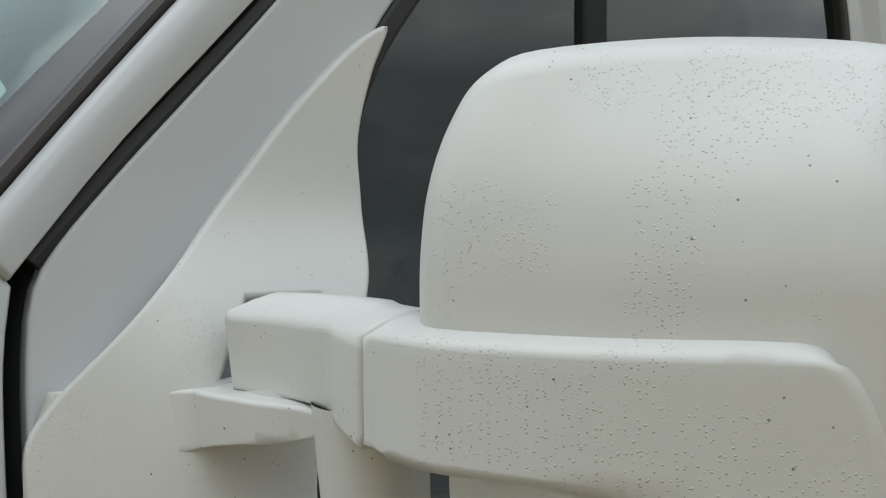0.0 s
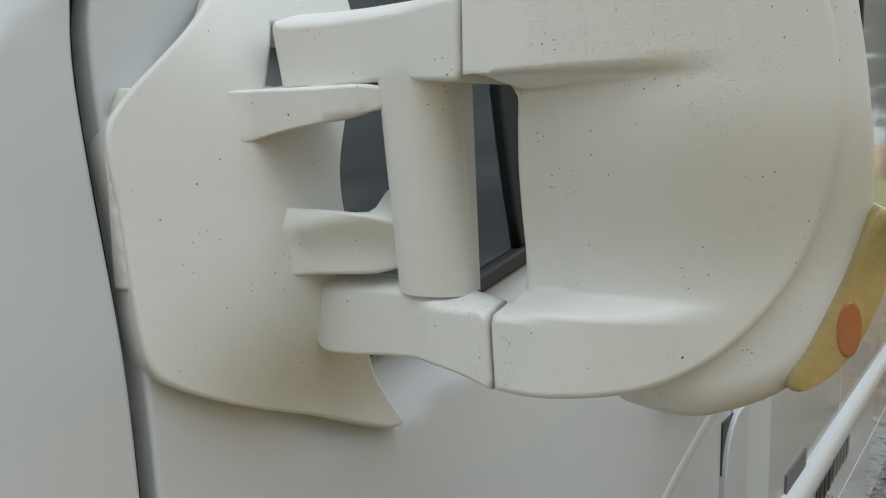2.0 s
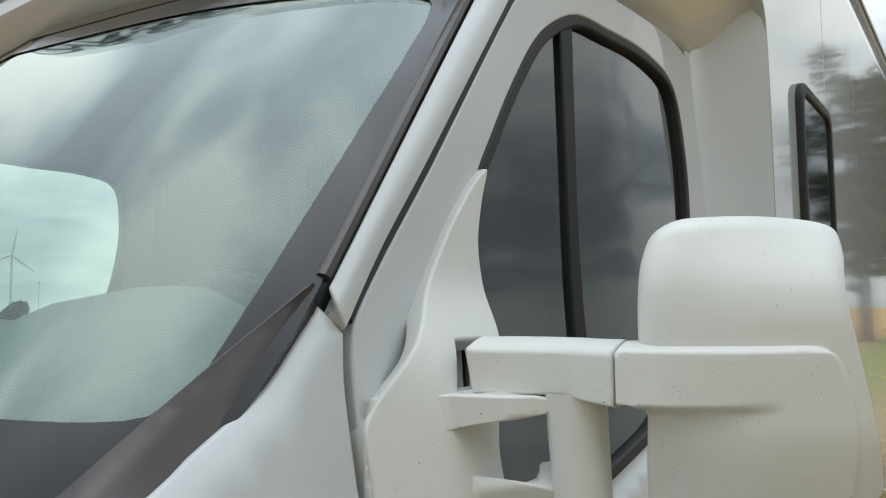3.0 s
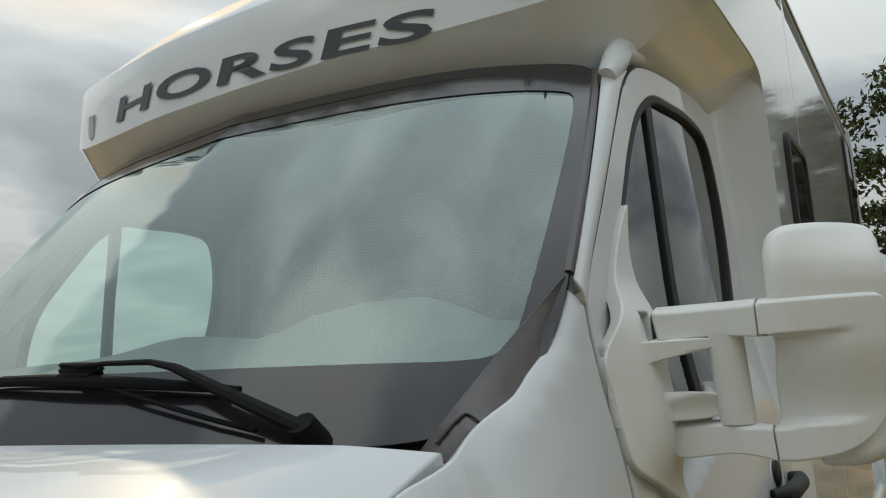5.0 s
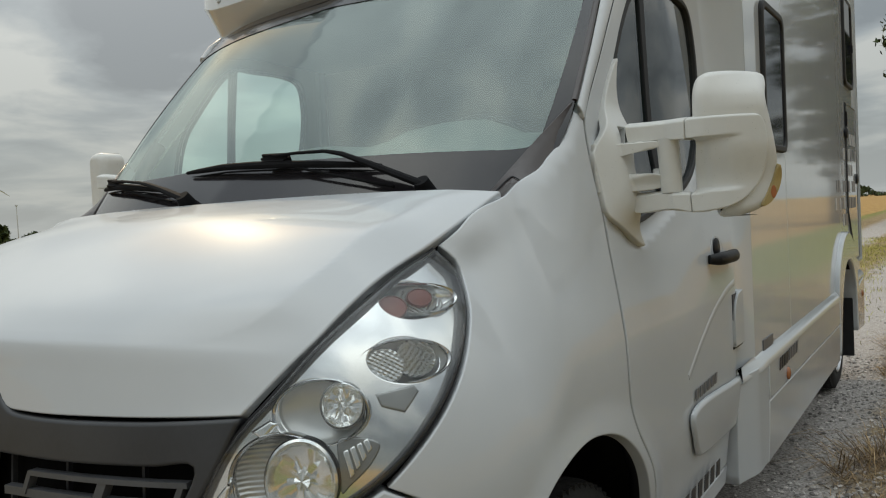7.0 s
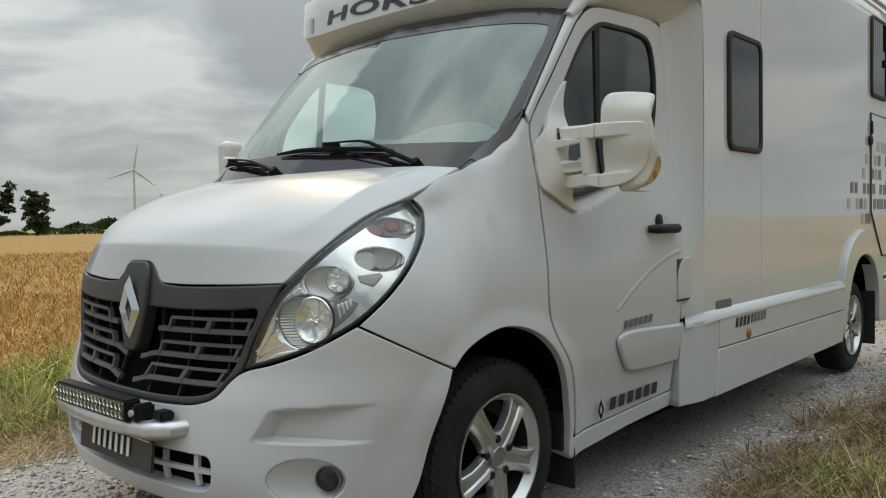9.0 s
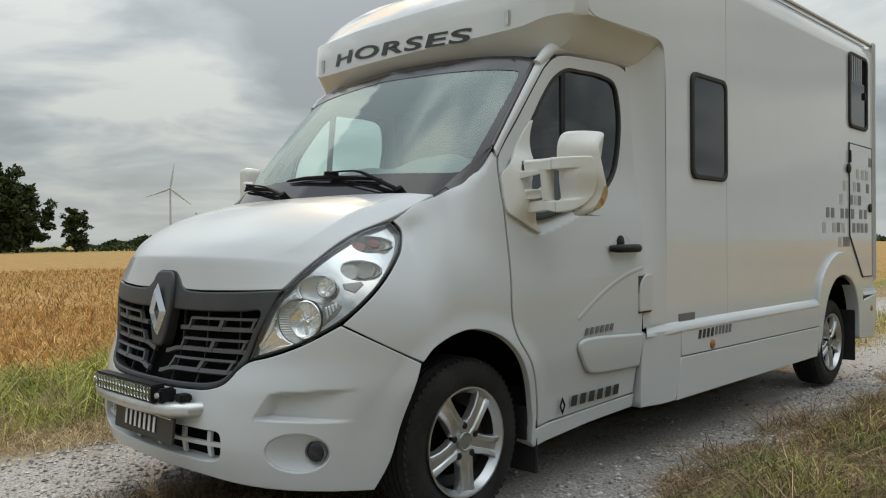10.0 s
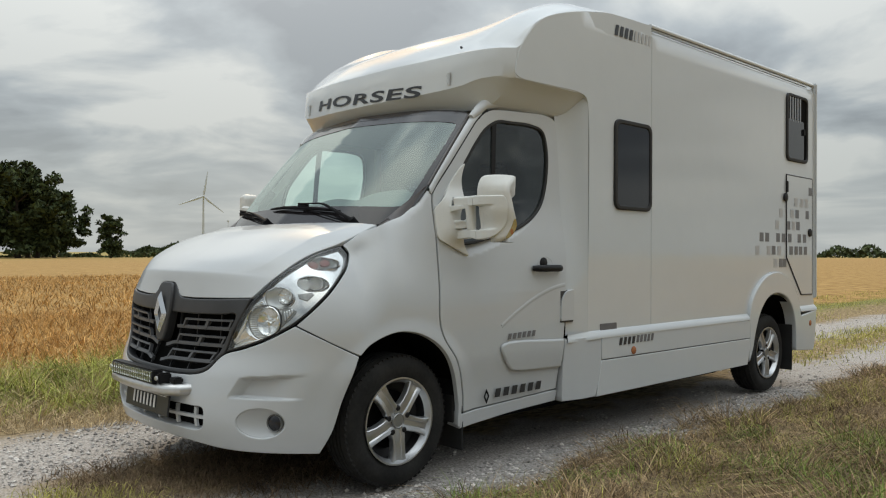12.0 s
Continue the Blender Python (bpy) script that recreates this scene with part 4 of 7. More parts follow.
for zc, drop in ((0.835, 0.015), (0.752, 0.014), (0.675, 0.012)):
    reach = float(np.interp(zc, [0.66, 0.74, 0.84, 0.9], [0.50, 0.553, 0.607, 0.635]))
    u0 = 0.165 + (zc - 0.75) * 0.6
    mid = u0 + 0.52 * (reach - u0)
    for side in (1, -1):
        us = np.linspace(0.05 if zc < 0.8 else 0.15, reach + 0.012, 28)
        zs = zc - 0.018 * np.exp(-(((us - 0.05) / 0.06) ** 2)) + 0.02 * (us - 0.2)
        part("slat", strip(body, np.stack([us * side, zs], 1), 0.010, 0.016, -0.02), SLAT, grille)
        us = np.linspace(u0 + 0.020, reach + 0.020, 20)
        part("slat", strip(body, np.stack([us * side, zc + 0.040 + 0.02 * (us - 0.2)], 1), 0.006, 0.018, -0.018), SLAT, grille)
        for at, wide in ((u0, 0.007), (mid, 0.012), (reach - 0.012, 0.007)):
            z0 = zc + 0.02 * (at - 0.2)
            part("slat_post", strip(body, np.array([(at + 0.020 * k, z0 + 0.041 * k) for k in np.linspace(0, 1, 5)]) * (side, 1), wide, 0.017, -0.0185), SLAT, grille)
for u in (-0.5, -0.3, -0.12, 0.12, 0.3, 0.5):
    part("grille_rib", strip(body, [(u + 0.02 * (v - 0.75) * np.sign(u), v) for v in np.linspace(0.63, 0.92, 8)], 0.004, 0.01, -0.045), DARK, grille)
# shield and diamond emblem
shield = [(0.0, 1.058), (0.065, 1.052), (0.088, 1.02), (0.098, 0.93), (0.082, 0.86), (0.055, 0.78), (0.035, 0.748), (0.0, 0.742)]
patch("emblem_mount", loop([*shield, *mirrored(shield)[1:-1]], 0.015), body, DARK, grille, cell=0.02, bev=0.012, thick=0.05, lift=0.020, segs=3)


def emblem():
    """An upright open diamond of folded chrome."""
    bm = bmesh.new()
    cz = 0.893
    outer, inner = [(0, 0.118), (0.066, 0), (0, -0.118), (-0.066, 0)], [(0, 0.050), (0.026, 0), (0, -0.050), (-0.026, 0)]

    def ring(pts, y, k=1.0):
        return [bm.verts.new((x * k, y, cz + z * k)) for x, z in pts]

    base = float(body(np.array([0.0]), np.array([0.89]))[0, 1])
    a, m, b, c = ring(outer, base - 0.021), ring([((o[0] + i[0]) / 2, (o[1] + i[1]) / 2) for o, i in zip(outer, inner)], base - 0.040), ring(inner, base - 0.028), ring(inner, base - 0.014)
    for r0, r1 in ((a, m), (m, b), (b, c)):
        for k in range(4):
            bm.faces.new((r0[k], r0[(k + 1) % 4], r1[(k + 1) % 4], r1[k]))
    bmesh.ops.recalc_face_normals(bm, faces=bm.faces)
    return bm


part("emblem", emblem(), CHROME, grille, "chrome open diamond emblem")


# ---- headlamps ----
def build_headlamp(side):
    edge = loop([(*LAMP_IN[0], 1), *LAMP_IN[1:-1], (*LAMP_IN[-1], 1), *LAMP_OUT[:-1], LAMP_OUT[-1], *LAMP_LOW], 0.02)
    lamp = skin_patch(side, "headlamp", grow(edge, -0.002), body, BLACK, truck, [grow(edge, -0.013)], cell=0.03, bev=0.003, thick=0.022, lift=-0.002, label="clear headlamp with chrome reflectors and black edge")
    skin_patch(side, "lens", grow(edge, -0.006), body, LENS, lamp, cell=0.03, bev=0.004, thick=0.006, lift=0.001, label="clear polycarbonate lens").visible_shadow = False

    bowls = (("main_beam", 0.796, 0.884, 0.092, 0.084, FLUTED), ("dipped_beam", 0.888, 1.003, 0.081, 0.055, SATIN), ("side_lamp", 1.083, 1.077, 0.083, 0.039, SATIN), ("indicator", 1.163, 1.178, 0.092, 0.034, REFLECT))
    skin_patch(side, "reflector", grow(edge, -0.004), body, REFLECT, lamp, [ellipse(s0, z0, a * 0.98, b * 0.98) for _, s0, z0, a, b, _ in bowls], cell=0.03, bev=0.004, thick=0.02, lift=-0.018, label="bright chrome reflector bowls")

    def turned(s0, z0, sink):
        q = body(np.array([side * s0, side * (s0 + 0.004), side * s0]), np.array([z0, z0, z0 + 0.004]))
        n = Vector(np.cross(q[1] - q[0], q[2] - q[0]) * side).normalized()
        d = (n + Vector((0.15 * side, -0.35, 0))).normalized()
        return Matrix.Translation(Vector(q[0]) - n * sink) @ d.to_track_quat("Y", "Z").to_matrix().to_4x4()

    def bowl(name, s0, z0, a, b, mat, prof, sink=0.025, label="", parent=lamp, facets=False):
        """An oval turned shape: prof gives (radius as a share, height above the base)."""
        bm = lathe(prof, (0, 0, 0), 44, "y")
        if facets:
            for v in bm.verts:
                r = math.hypot(v.co.x, v.co.z)
                if 0.2 < r < 0.93:
                    v.co.y += 0.0034 * math.sin(5.3 * math.atan2(v.co.z, v.co.x) + 9.0 * r)
        bmesh.ops.transform(bm, matrix=turned(s0, z0, sink) @ Matrix.Diagonal((a, 1, b, 1)), verts=bm.verts)
        bmesh.ops.recalc_face_normals(bm, faces=bm.faces)
        return part(name, bm, mat, parent, label)

    rim = [(1.06, -0.010), (1.055, 0.006), (1.02, 0.010), (0.98, 0.008), (0.95, 0.003)]
    hollow = [(1.02, 0.008), (0.96, -0.004), (0.78, -0.016), (0.45, -0.023), (0.0, -0.025)]
    lens = [(1.0, -0.008), (1.0, 0.003), (0.93, 0.006), (0.86, 0.0045), (0.5, 0.0055), (0.0, 0.006)]
    dish = [(1.06, -0.006), (1.05, 0.016), (0.99, 0.019), (0.94, 0.014), (0.80, 0.006), (0.50, 0.001), (0.26, 0.000), (0.22, 0.011), (0.0, 0.013)]
    for name, s0, z0, a, b, inner in bowls:
        ring = bowl(name, s0, z0, a, b, CHROME, rim, label="chrome ringed lamp bowl")
        bowl("bowl", s0, z0, a, b, inner, hollow, parent=ring)
    bowl("main_lamp", 0.834, 0.890, 0.060, 0.069, REFLECT, dish, label="faceted chrome lamp dish", facets=True)
    bowl("main_surround", 0.834, 0.890, 0.066, 0.075, BLACK, [(1.0, -0.004), (1.0, 0.010), (0.94, 0.012), (0.90, 0.006)])
    bowl("dipped_lamp", 0.932, 1.013, 0.034, 0.036, REFLECT, dish, facets=True)
    bowl("dipped_surround", 0.932, 1.013, 0.039, 0.041, CAVITY, [(1.0, -0.004), (1.0, 0.012), (0.94, 0.014), (0.90, 0.006)])
    bowl("side_lens", 1.036, 1.072, 0.036, 0.033, RIBBED, lens, 0.026)
    bowl("side_lens", 1.110, 1.079, 0.038, 0.035, RIBBED, lens, 0.022)
    bowl("indicator_bulb", 1.104, 1.172, 0.030, 0.024, REDBULB, lens, 0.028, "red-brown bulb")
    bowl("indicator_lens", 1.180, 1.179, 0.046, 0.030, RIBBED, lens, 0.026)
    bowl("indicator_bulb", 1.186, 1.178, 0.026, 0.019, REDBULB, lens, 0.018, "red-brown bulb")
    pocket = loop([(0.911, 0.957), (0.984, 0.944), (0.962, 0.911), (0.917, 0.876), (0.902, 0.864), (0.902, 0.915)], 0.008)
    skin_patch(side, "dark_pocket", pocket, body, CAVITY, lamp, cell=0.03, bev=0.004, thick=0.01, lift=-0.015)
    for k in range(4):
        s0, z0 = 0.920 + 0.013 * k, 0.890 + 0.013 * k
        blade = loop([(s0, z0, 1), (s0 + 0.010, z0 + 0.008, 1), (s0 + 0.004, z0 + 0.050 - 0.008 * k, 1), (s0 - 0.006, z0 + 0.046 - 0.008 * k, 1)], 0.01)
        skin_patch(side, "pocket_facet", blade, body, REFLECT, lamp, cell=0.03, bev=0.003, thick=0.008, lift=-0.010 - 0.001 * k)
    ledge = loop([(0.998, 1.026, 1), (1.080, 1.034, 1), (1.088, 1.022, 1), (1.046, 0.990, 1), (1.003, 1.004, 1)], 0.01)
    skin_patch(side, "dark_ledge", ledge, body, CAVITY, lamp, cell=0.03, bev=0.004, thick=0.010, lift=-0.014, segs=3)
    for name, line, up in (("reflector_fin", [(0.634, 0.764, 1), (0.671, 0.826), (0.705, 0.862, 1), (0.712, 0.838), (0.735, 0.815, 1), (0.684, 0.790)], -0.010), ("reflector_fin", [(0.648, 0.754, 1), (0.697, 0.784), (0.772, 0.800), (0.820, 0.806, 1), (0.747, 0.779)], -0.007), ("reflector_fin", [(0.626, 0.777, 1), (0.673, 0.861), (0.708, 0.896, 1), (0.697, 0.861), (0.656, 0.805)], -0.006), ("reflector_fin", [(0.749, 0.974, 1), (0.790, 0.994, 1), (0.805, 0.986, 1), (0.772, 0.957, 1)], -0.012)):
        skin_patch(side, name, loop(line, 0.01), body, REFLECT, lamp, cell=0.012, bev=0.007, thick=0.014, lift=up, segs=4)


for side in (1, -1):
    build_headlamp(side)

# ---- light bar on its tube, number plate ----
bar = part("light_bar_tube", tube([(-0.40, 0.03, 0.535), (-0.385, -0.05, 0.535), (-0.33, -0.085, 0.532), (-0.15, -0.105, 0.531), (0.0, -0.11, 0.530), (0.15, -0.105, 0.531), (0.33, -0.085, 0.532), (0.385, -0.05, 0.535), (0.40, 0.03, 0.535)], 0.030, 16), STEEL, truck, "brushed steel tube round the nose")
led = block("led_housing", (-0.02, -0.105, 0.590), (0.54, 0.055, 0.072), BLACK, bar, 0.006, "black light bar with two rows of lamps")
for k in range(18):
    for zz in (0.576, 0.604):
        part("led_cell", lathe([(0.013, 0.0), (0.010, 0.008), (0.004, 0.010), (0.0, 0.006)], (-0.265 + 0.0288 * k, -0.136, zz), 10, "y"), REFLECT, led)
block("led_window", (-0.02, -0.1355, 0.590), (0.525, 0.003, 0.056), LENS, led, 0.001)
for sx in (0.275, -0.315):
    block("bar_bracket", (sx, -0.085, 0.585), (0.035, 0.07, 0.055), BLACK, bar, 0.008)
    part("bracket_bolt", lathe([(0.011, 0.0), (0.011, -0.010), (0.0, -0.010)], (sx, -0.120, 0.588), 8, "y"), STEEL, bar)
for sx in (0.34, -0.36):
    block("tube_clamp", (sx, -0.05, 0.578), (0.06, 0.05, 0.03), BLACK, bar, 0.006)
plate = block("number_plate", (0.075, -0.085, 0.450), (0.52, 0.010, 0.105), DECAL, truck, 0.003, "dark number plate with pale characters", Matrix.Rotation(radians(-6), 4, "X"))
for k in range(7):
    block("plate_character", (-0.07 + k * 0.042, -0.0935, 0.457), (0.018, 0.003, 0.062), LIGHTER, plate, 0.001, turn=Matrix.Rotation(radians(-6), 4, "X"))
for zz, yy in ((0.4015, -0.0865), (0.4985, -0.0965)):
    block("plate_border", (0.075, yy, zz), (0.51, 0.002, 0.003), LIGHTER, plate, 0.0005)

# ---- cowl and wipers ----
def cowl_corner(side):
    """Moulded trim that fills the corner between glass, fender and pillar."""
    def skin(u, v):
        u, v = np.asarray(u, float), np.asarray(v, float)
        t = np.clip(v, 0, 1)
        y = 0.80 + 0.316 * t
        z = shoulder_z(y)
        outer = fender_skin(side_s(y + 0.004), z - 0.004) - np.array([0.006, 0, 0])
        inner = screen_skin(0.79 + 0.110 * t, -0.075 + 0.33 * t) + np.array([0, -0.005, 0.006])
        p = outer + (inner - outer) * u[..., None] / 0.1
        p[..., 2] += 0.007 * np.sin(np.clip(u / 0.1, 0, 1) * math.pi)
        p[..., 0] *= side
        return p
    o = loop([(-0.004, 0.0, 1), (0.104, 0.0, 1), (0.104, 0.5), (0.104, 1.02, 1), (-0.004, 1.02, 1), (-0.004, 0.5)], 0.05)
    if side > 0:
        line = [(0.045, 0.10), (0.050, 0.22), (0.058, 0.27), (0.075, 0.275), (0.10, 0.275)]
        part("cowl_cap_gap", strip(lambda u, v: skin(0.1 - u, v), loop(line, 0.01, False), 0.004, 0.0015, 0.001), BLACK, truck)
    if side > 0:
        patch("cowl_corner", o * (1, 1), lambda u, v: skin(0.1 - u, v) , TRIM, truck, cell=0.04, bev=0.004, thick=0.01, lift=0.0, segs=3, label="grey-brown glossy cowl trim")
    else:
        patch("cowl_corner", o, skin, TRIM, truck, cell=0.04, bev=0.003, thick=0.01, lift=0.003)


for side in (1, -1):
    cowl_corner(side)
for side in (1, -1):
    edge_pts = screen_skin(np.linspace(0.899, 0.862, 12), np.linspace(0.27, 0.870, 12)) * (side, 1, 1)
    part("screen_moulding", tube([tuple(p) for p in edge_pts], 0.009, 8, flat=0.8), TRIM, truck, "dark windscreen edge moulding")
scut = [(-0.87, -0.10), (0.87, -0.10), (0.87, 0.03), (-0.87, 0.03)]
patch("scuttle_panel", loop([(a, b, 1) for a, b in scut], 0.05), screen_skin, BLACK, truck, cell=0.06, bev=0.003, thick=0.01, lift=-0.012)


def wiper(name, hub, tip, far, pivot, elbow):
    """Arm from its pivot over an elbow to the blade's hub; blade between tip and far end, all lying on the glass."""
    def at(u, v, h):
        p = screen_skin(np.array([u]), np.array([v]))[0]
        return Vector(p) + Vector((0, -0.62, 0.78)) * h

    def between(a, b, k):
        return [p + (q - p) * k for p, q in zip(a, b)]

    run = [at(*pivot, 0.030), at(*between(pivot, elbow, 0.5), 0.044), at(*between(pivot, elbow, 0.9), 0.050), at(*between(elbow, hub, 0.15), 0.052), at(*between(elbow, hub, 0.6), 0.050), at(*hub, 0.044)]
    arm = part(name, tube(run, [0.017, 0.015, 0.011, 0.008, 0.007, 0.007], 8, flat=0.6), WIPER, truck, "black windscreen wiper")
    line = [at(*between(tip, far, k / 12), 0.018 + 0.012 * math.sin(k / 12 * math.pi)) for k in range(13)]
    part("blade", tube(line, [0.004, 0.006, 0.007, 0.008, 0.008, 0.009, 0.009, 0.009, 0.008, 0.008, 0.007, 0.006, 0.004], 8, flat=1.2), WIPER, arm)
    part("blade_rubber", tube([p + Vector((0, 0.012, -0.014)) for p in line], 0.003, 6), WIPER, arm)
    stay = [at(*between(pivot, hub, k / 6), 0.012 + 0.012 * k / 6) for k in range(1, 7)]
    part("washer_hose", tube([p + Vector((0, -0.006, -0.004)) for p in stay], 0.004, 6), WIPER, arm)
    mount = box(bmesh.new(), (0, 0, 0), (0.105, 0.030, 0.036), 0.012, 3)
    ahead = (line[-1] - line[0]).normalized()
    side_way = Vector((0, -0.62, 0.78)).cross(ahead).normalized()
    up = ahead.cross(side_way)
    bmesh.ops.transform(mount, matrix=Matrix.Translation(at(*hub, 0.032)) @ Matrix((ahead, side_way, up)).transposed().to_4x4(), verts=mount.verts)
    part("blade_mount", mount, WIPER, arm)
    part("pivot_cap", tube([at(*pivot, 0.0), at(*pivot, 0.042)], [0.026, 0.019], 12), WIPER, arm)


wiper("wiper", (0.19, 0.088), (-0.19, 0.092), (0.53, 0.055), (0.665, -0.022), (0.40, 0.078))
wiper("wiper", (-0.59, 0.080), (-0.75, 0.088), (-0.26, 0.034), (-0.11, -0.02), (-0.33, 0.036))

# ---- wheels ----
def build_wheel(x, y, side):
    """Steel-belted tyre with grooved tread on a five-spoke alloy rim."""
    hub = thing("wheel", "", "", (0, 0, 0))
    hub.parent = truck
    w = 0.108
    prof = [(0.222, -w + 0.012), (0.250, -w), (0.295, -w - 0.004), (0.322, -w + 0.008), (0.338, -w + 0.022), (0.3455, -w + 0.040)]
    for c in (-0.045, -0.012, 0.022, 0.052):
        prof += [(0.347, c - 0.008), (0.338, c - 0.005), (0.338, c + 0.003), (0.3475, c + 0.006)]
    prof += [(0.3455, w - 0.040), (0.338, w - 0.022), (0.334, w - 0.0215), (0.322, w - 0.008), (0.295, w + 0.004), (0.250, w), (0.222, w - 0.012)]
    cx = x - side * w
    tyre = lathe([(r, side * o) for r, o in prof], (cx, y, 0.345), 72)
    t = part("tyre", tyre, TYRE, hub, "dusty black tyre with worn tread")
    lugs = bmesh.new()
    for k in range(64):
        a = 2 * math.pi * k / 64
        for o, tw in ((w - 0.034, 0.35), (-w + 0.034, -0.35)):
            m = Matrix.Translation((cx, y, 0.345)) @ Matrix.Rotation(a, 4, "X") @ Matrix.Translation((side * o, 0, 0.3325)) @ Matrix.Rotation(tw, 4, "Z")
            bmesh.ops.create_cube(lugs, size=1, matrix=m @ Matrix.Diagonal((0.034, 0.019, 0.018, 1)))
    tagged(part("tread_blocks", lugs, TYRE, t), kind="stuff")
    ro = side * 0.004
    rim = part("rim", lathe([(0.202, x - cx - side * 0.034), (0.212, x - cx - side * 0.03), (0.226, x - cx - side * 0.004), (0.228, x - cx + ro), (0.220, x - cx + ro), (0.212, x - cx - side * 0.012), (0.200, x - cx - side * 0.030)], (cx, y, 0.345), 60), ALLOY, hub, "silver five-spoke alloy rim")
    for k in range(5):
        sp = bmesh.new()
        pts = []
        for r, wide, d in ((0.030, 0.030, -0.014), (0.075, 0.047, -0.007), (0.10, 0.043, -0.004), (0.15, 0.043, -0.002), (0.195, 0.050, -0.005), (0.214, 0.060, -0.009)):
            ring = []
            for u, dd in ((-wide, -0.034), (-wide * 0.90, -0.004), (-wide * 0.80, 0.0), (-wide * 0.42, -0.004), (-wide * 0.30, -0.011), (wide * 0.30, -0.011), (wide * 0.42, -0.004), (wide * 0.80, 0.0), (wide * 0.90, -0.004), (wide, -0.034)):
                ring.append(sp.verts.new((side * (d + dd), u, r)))
            pts.append(ring)
        for a, b in zip(pts, pts[1:]):
            for i in range(9):
                sp.faces.new((a[i], a[i + 1], b[i + 1], b[i]))
        bmesh.ops.transform(sp, matrix=Matrix.Translation((x, y, 0.345)) @ Matrix.Rotation(2 * math.pi * (k + 0.52) / 5, 4, "X"), verts=sp.verts)
        bmesh.ops.recalc_face_normals(sp, faces=sp.faces)
        part("spoke", sp, ALLOY, rim)
        nut = lathe([(0.015, side * -0.03), (0.015, side * -0.010), (0.011, side * -0.006), (0.0, side * -0.006)], (0, 0, 0.066), 10)
        bmesh.ops.transform(nut, matrix=Matrix.Translation((x, y, 0.345)) @ Matrix.Rotation(2 * math.pi * (k + 0.02) / 5, 4, "X"), verts=nut.verts)
        part("wheel_nut", nut, BLACK, rim)
    part("hub_cap", lathe([(0.042, -0.03 * side), (0.040, -0.010 * side), (0.036, -0.006 * side), (0.031, -0.010 * side), (0.0, -0.010 * side)], (x, y, 0.345), 28), CAVITY, rim)
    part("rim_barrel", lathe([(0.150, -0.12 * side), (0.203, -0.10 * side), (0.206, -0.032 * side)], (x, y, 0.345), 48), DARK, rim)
    # disc and backing coloured near-black for the shade behind the spokes
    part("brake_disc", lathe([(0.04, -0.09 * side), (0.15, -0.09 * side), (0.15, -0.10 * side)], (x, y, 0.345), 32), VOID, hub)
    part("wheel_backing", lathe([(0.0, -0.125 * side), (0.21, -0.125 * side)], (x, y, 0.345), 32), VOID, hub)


for wx, wy in ((0.985, 0.87), (0.985, 5.20)):
    for side in (1, -1):
        build_wheel(side * wx, wy, side)
for side in (1, -1):
    # arch lining, its near-black colour standing in for the arch's shade, and mud flap
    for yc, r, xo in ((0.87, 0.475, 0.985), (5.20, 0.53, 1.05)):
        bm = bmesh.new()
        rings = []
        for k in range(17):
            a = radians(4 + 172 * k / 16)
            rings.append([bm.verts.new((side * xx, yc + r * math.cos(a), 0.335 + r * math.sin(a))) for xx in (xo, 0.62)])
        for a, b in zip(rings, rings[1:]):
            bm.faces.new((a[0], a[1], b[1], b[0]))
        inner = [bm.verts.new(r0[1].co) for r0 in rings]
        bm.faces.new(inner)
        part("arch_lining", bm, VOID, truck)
    block("arch_edge_trim", (side * 0.942, 1.262, 0.355), (0.085, 0.014, 0.15), RUBBER, truck, 0.004)
    block("mud_flap", (side * 0.89, 1.318, 0.33), (0.22, 0.014, 0.42), RUBBER, truck, 0.004, "black rubber mud flap")
    block("mud_flap", (side * 0.93, 5.565, 0.37), (0.24, 0.014, 0.42), RUBBER, truck, 0.004, "black rubber mud flap")

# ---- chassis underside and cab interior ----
# plain blocks, blacked to read as the shade beneath the floor
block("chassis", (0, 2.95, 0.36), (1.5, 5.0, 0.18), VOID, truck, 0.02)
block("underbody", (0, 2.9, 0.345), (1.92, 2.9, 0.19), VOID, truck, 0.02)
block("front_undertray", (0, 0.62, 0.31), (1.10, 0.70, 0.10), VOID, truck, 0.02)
# solid filler block whose near-black colour gives the darkness behind the grille
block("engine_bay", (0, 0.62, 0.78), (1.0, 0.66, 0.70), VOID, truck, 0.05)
cab = part("cab_floor", box(bmesh.new(), (0, 1.82, 0.66), (1.80, 0.86, 0.5), 0.02), LINING, truck)
block("rear_bulkhead", (0, 2.28, 1.45), (1.84, 0.04, 1.6), LINING, truck, 0.01)
lining = bmesh.new()
rows = [[lining.verts.new((x, y, z)) for y, z in ((float(ws_ty(abs(x))) - 0.03, float(ws_tz(abs(x))) - 0.025), (1.75, 2.065), (2.27, 2.06))] for x in np.linspace(-0.9, 0.9, 25)]
for r0, r1 in zip(rows, rows[1:]):
    for k in range(2):
        lining.faces.new((r0[k], r1[k], r1[k + 1], r0[k + 1]))
part("roof_lining", lining, LINING, truck)


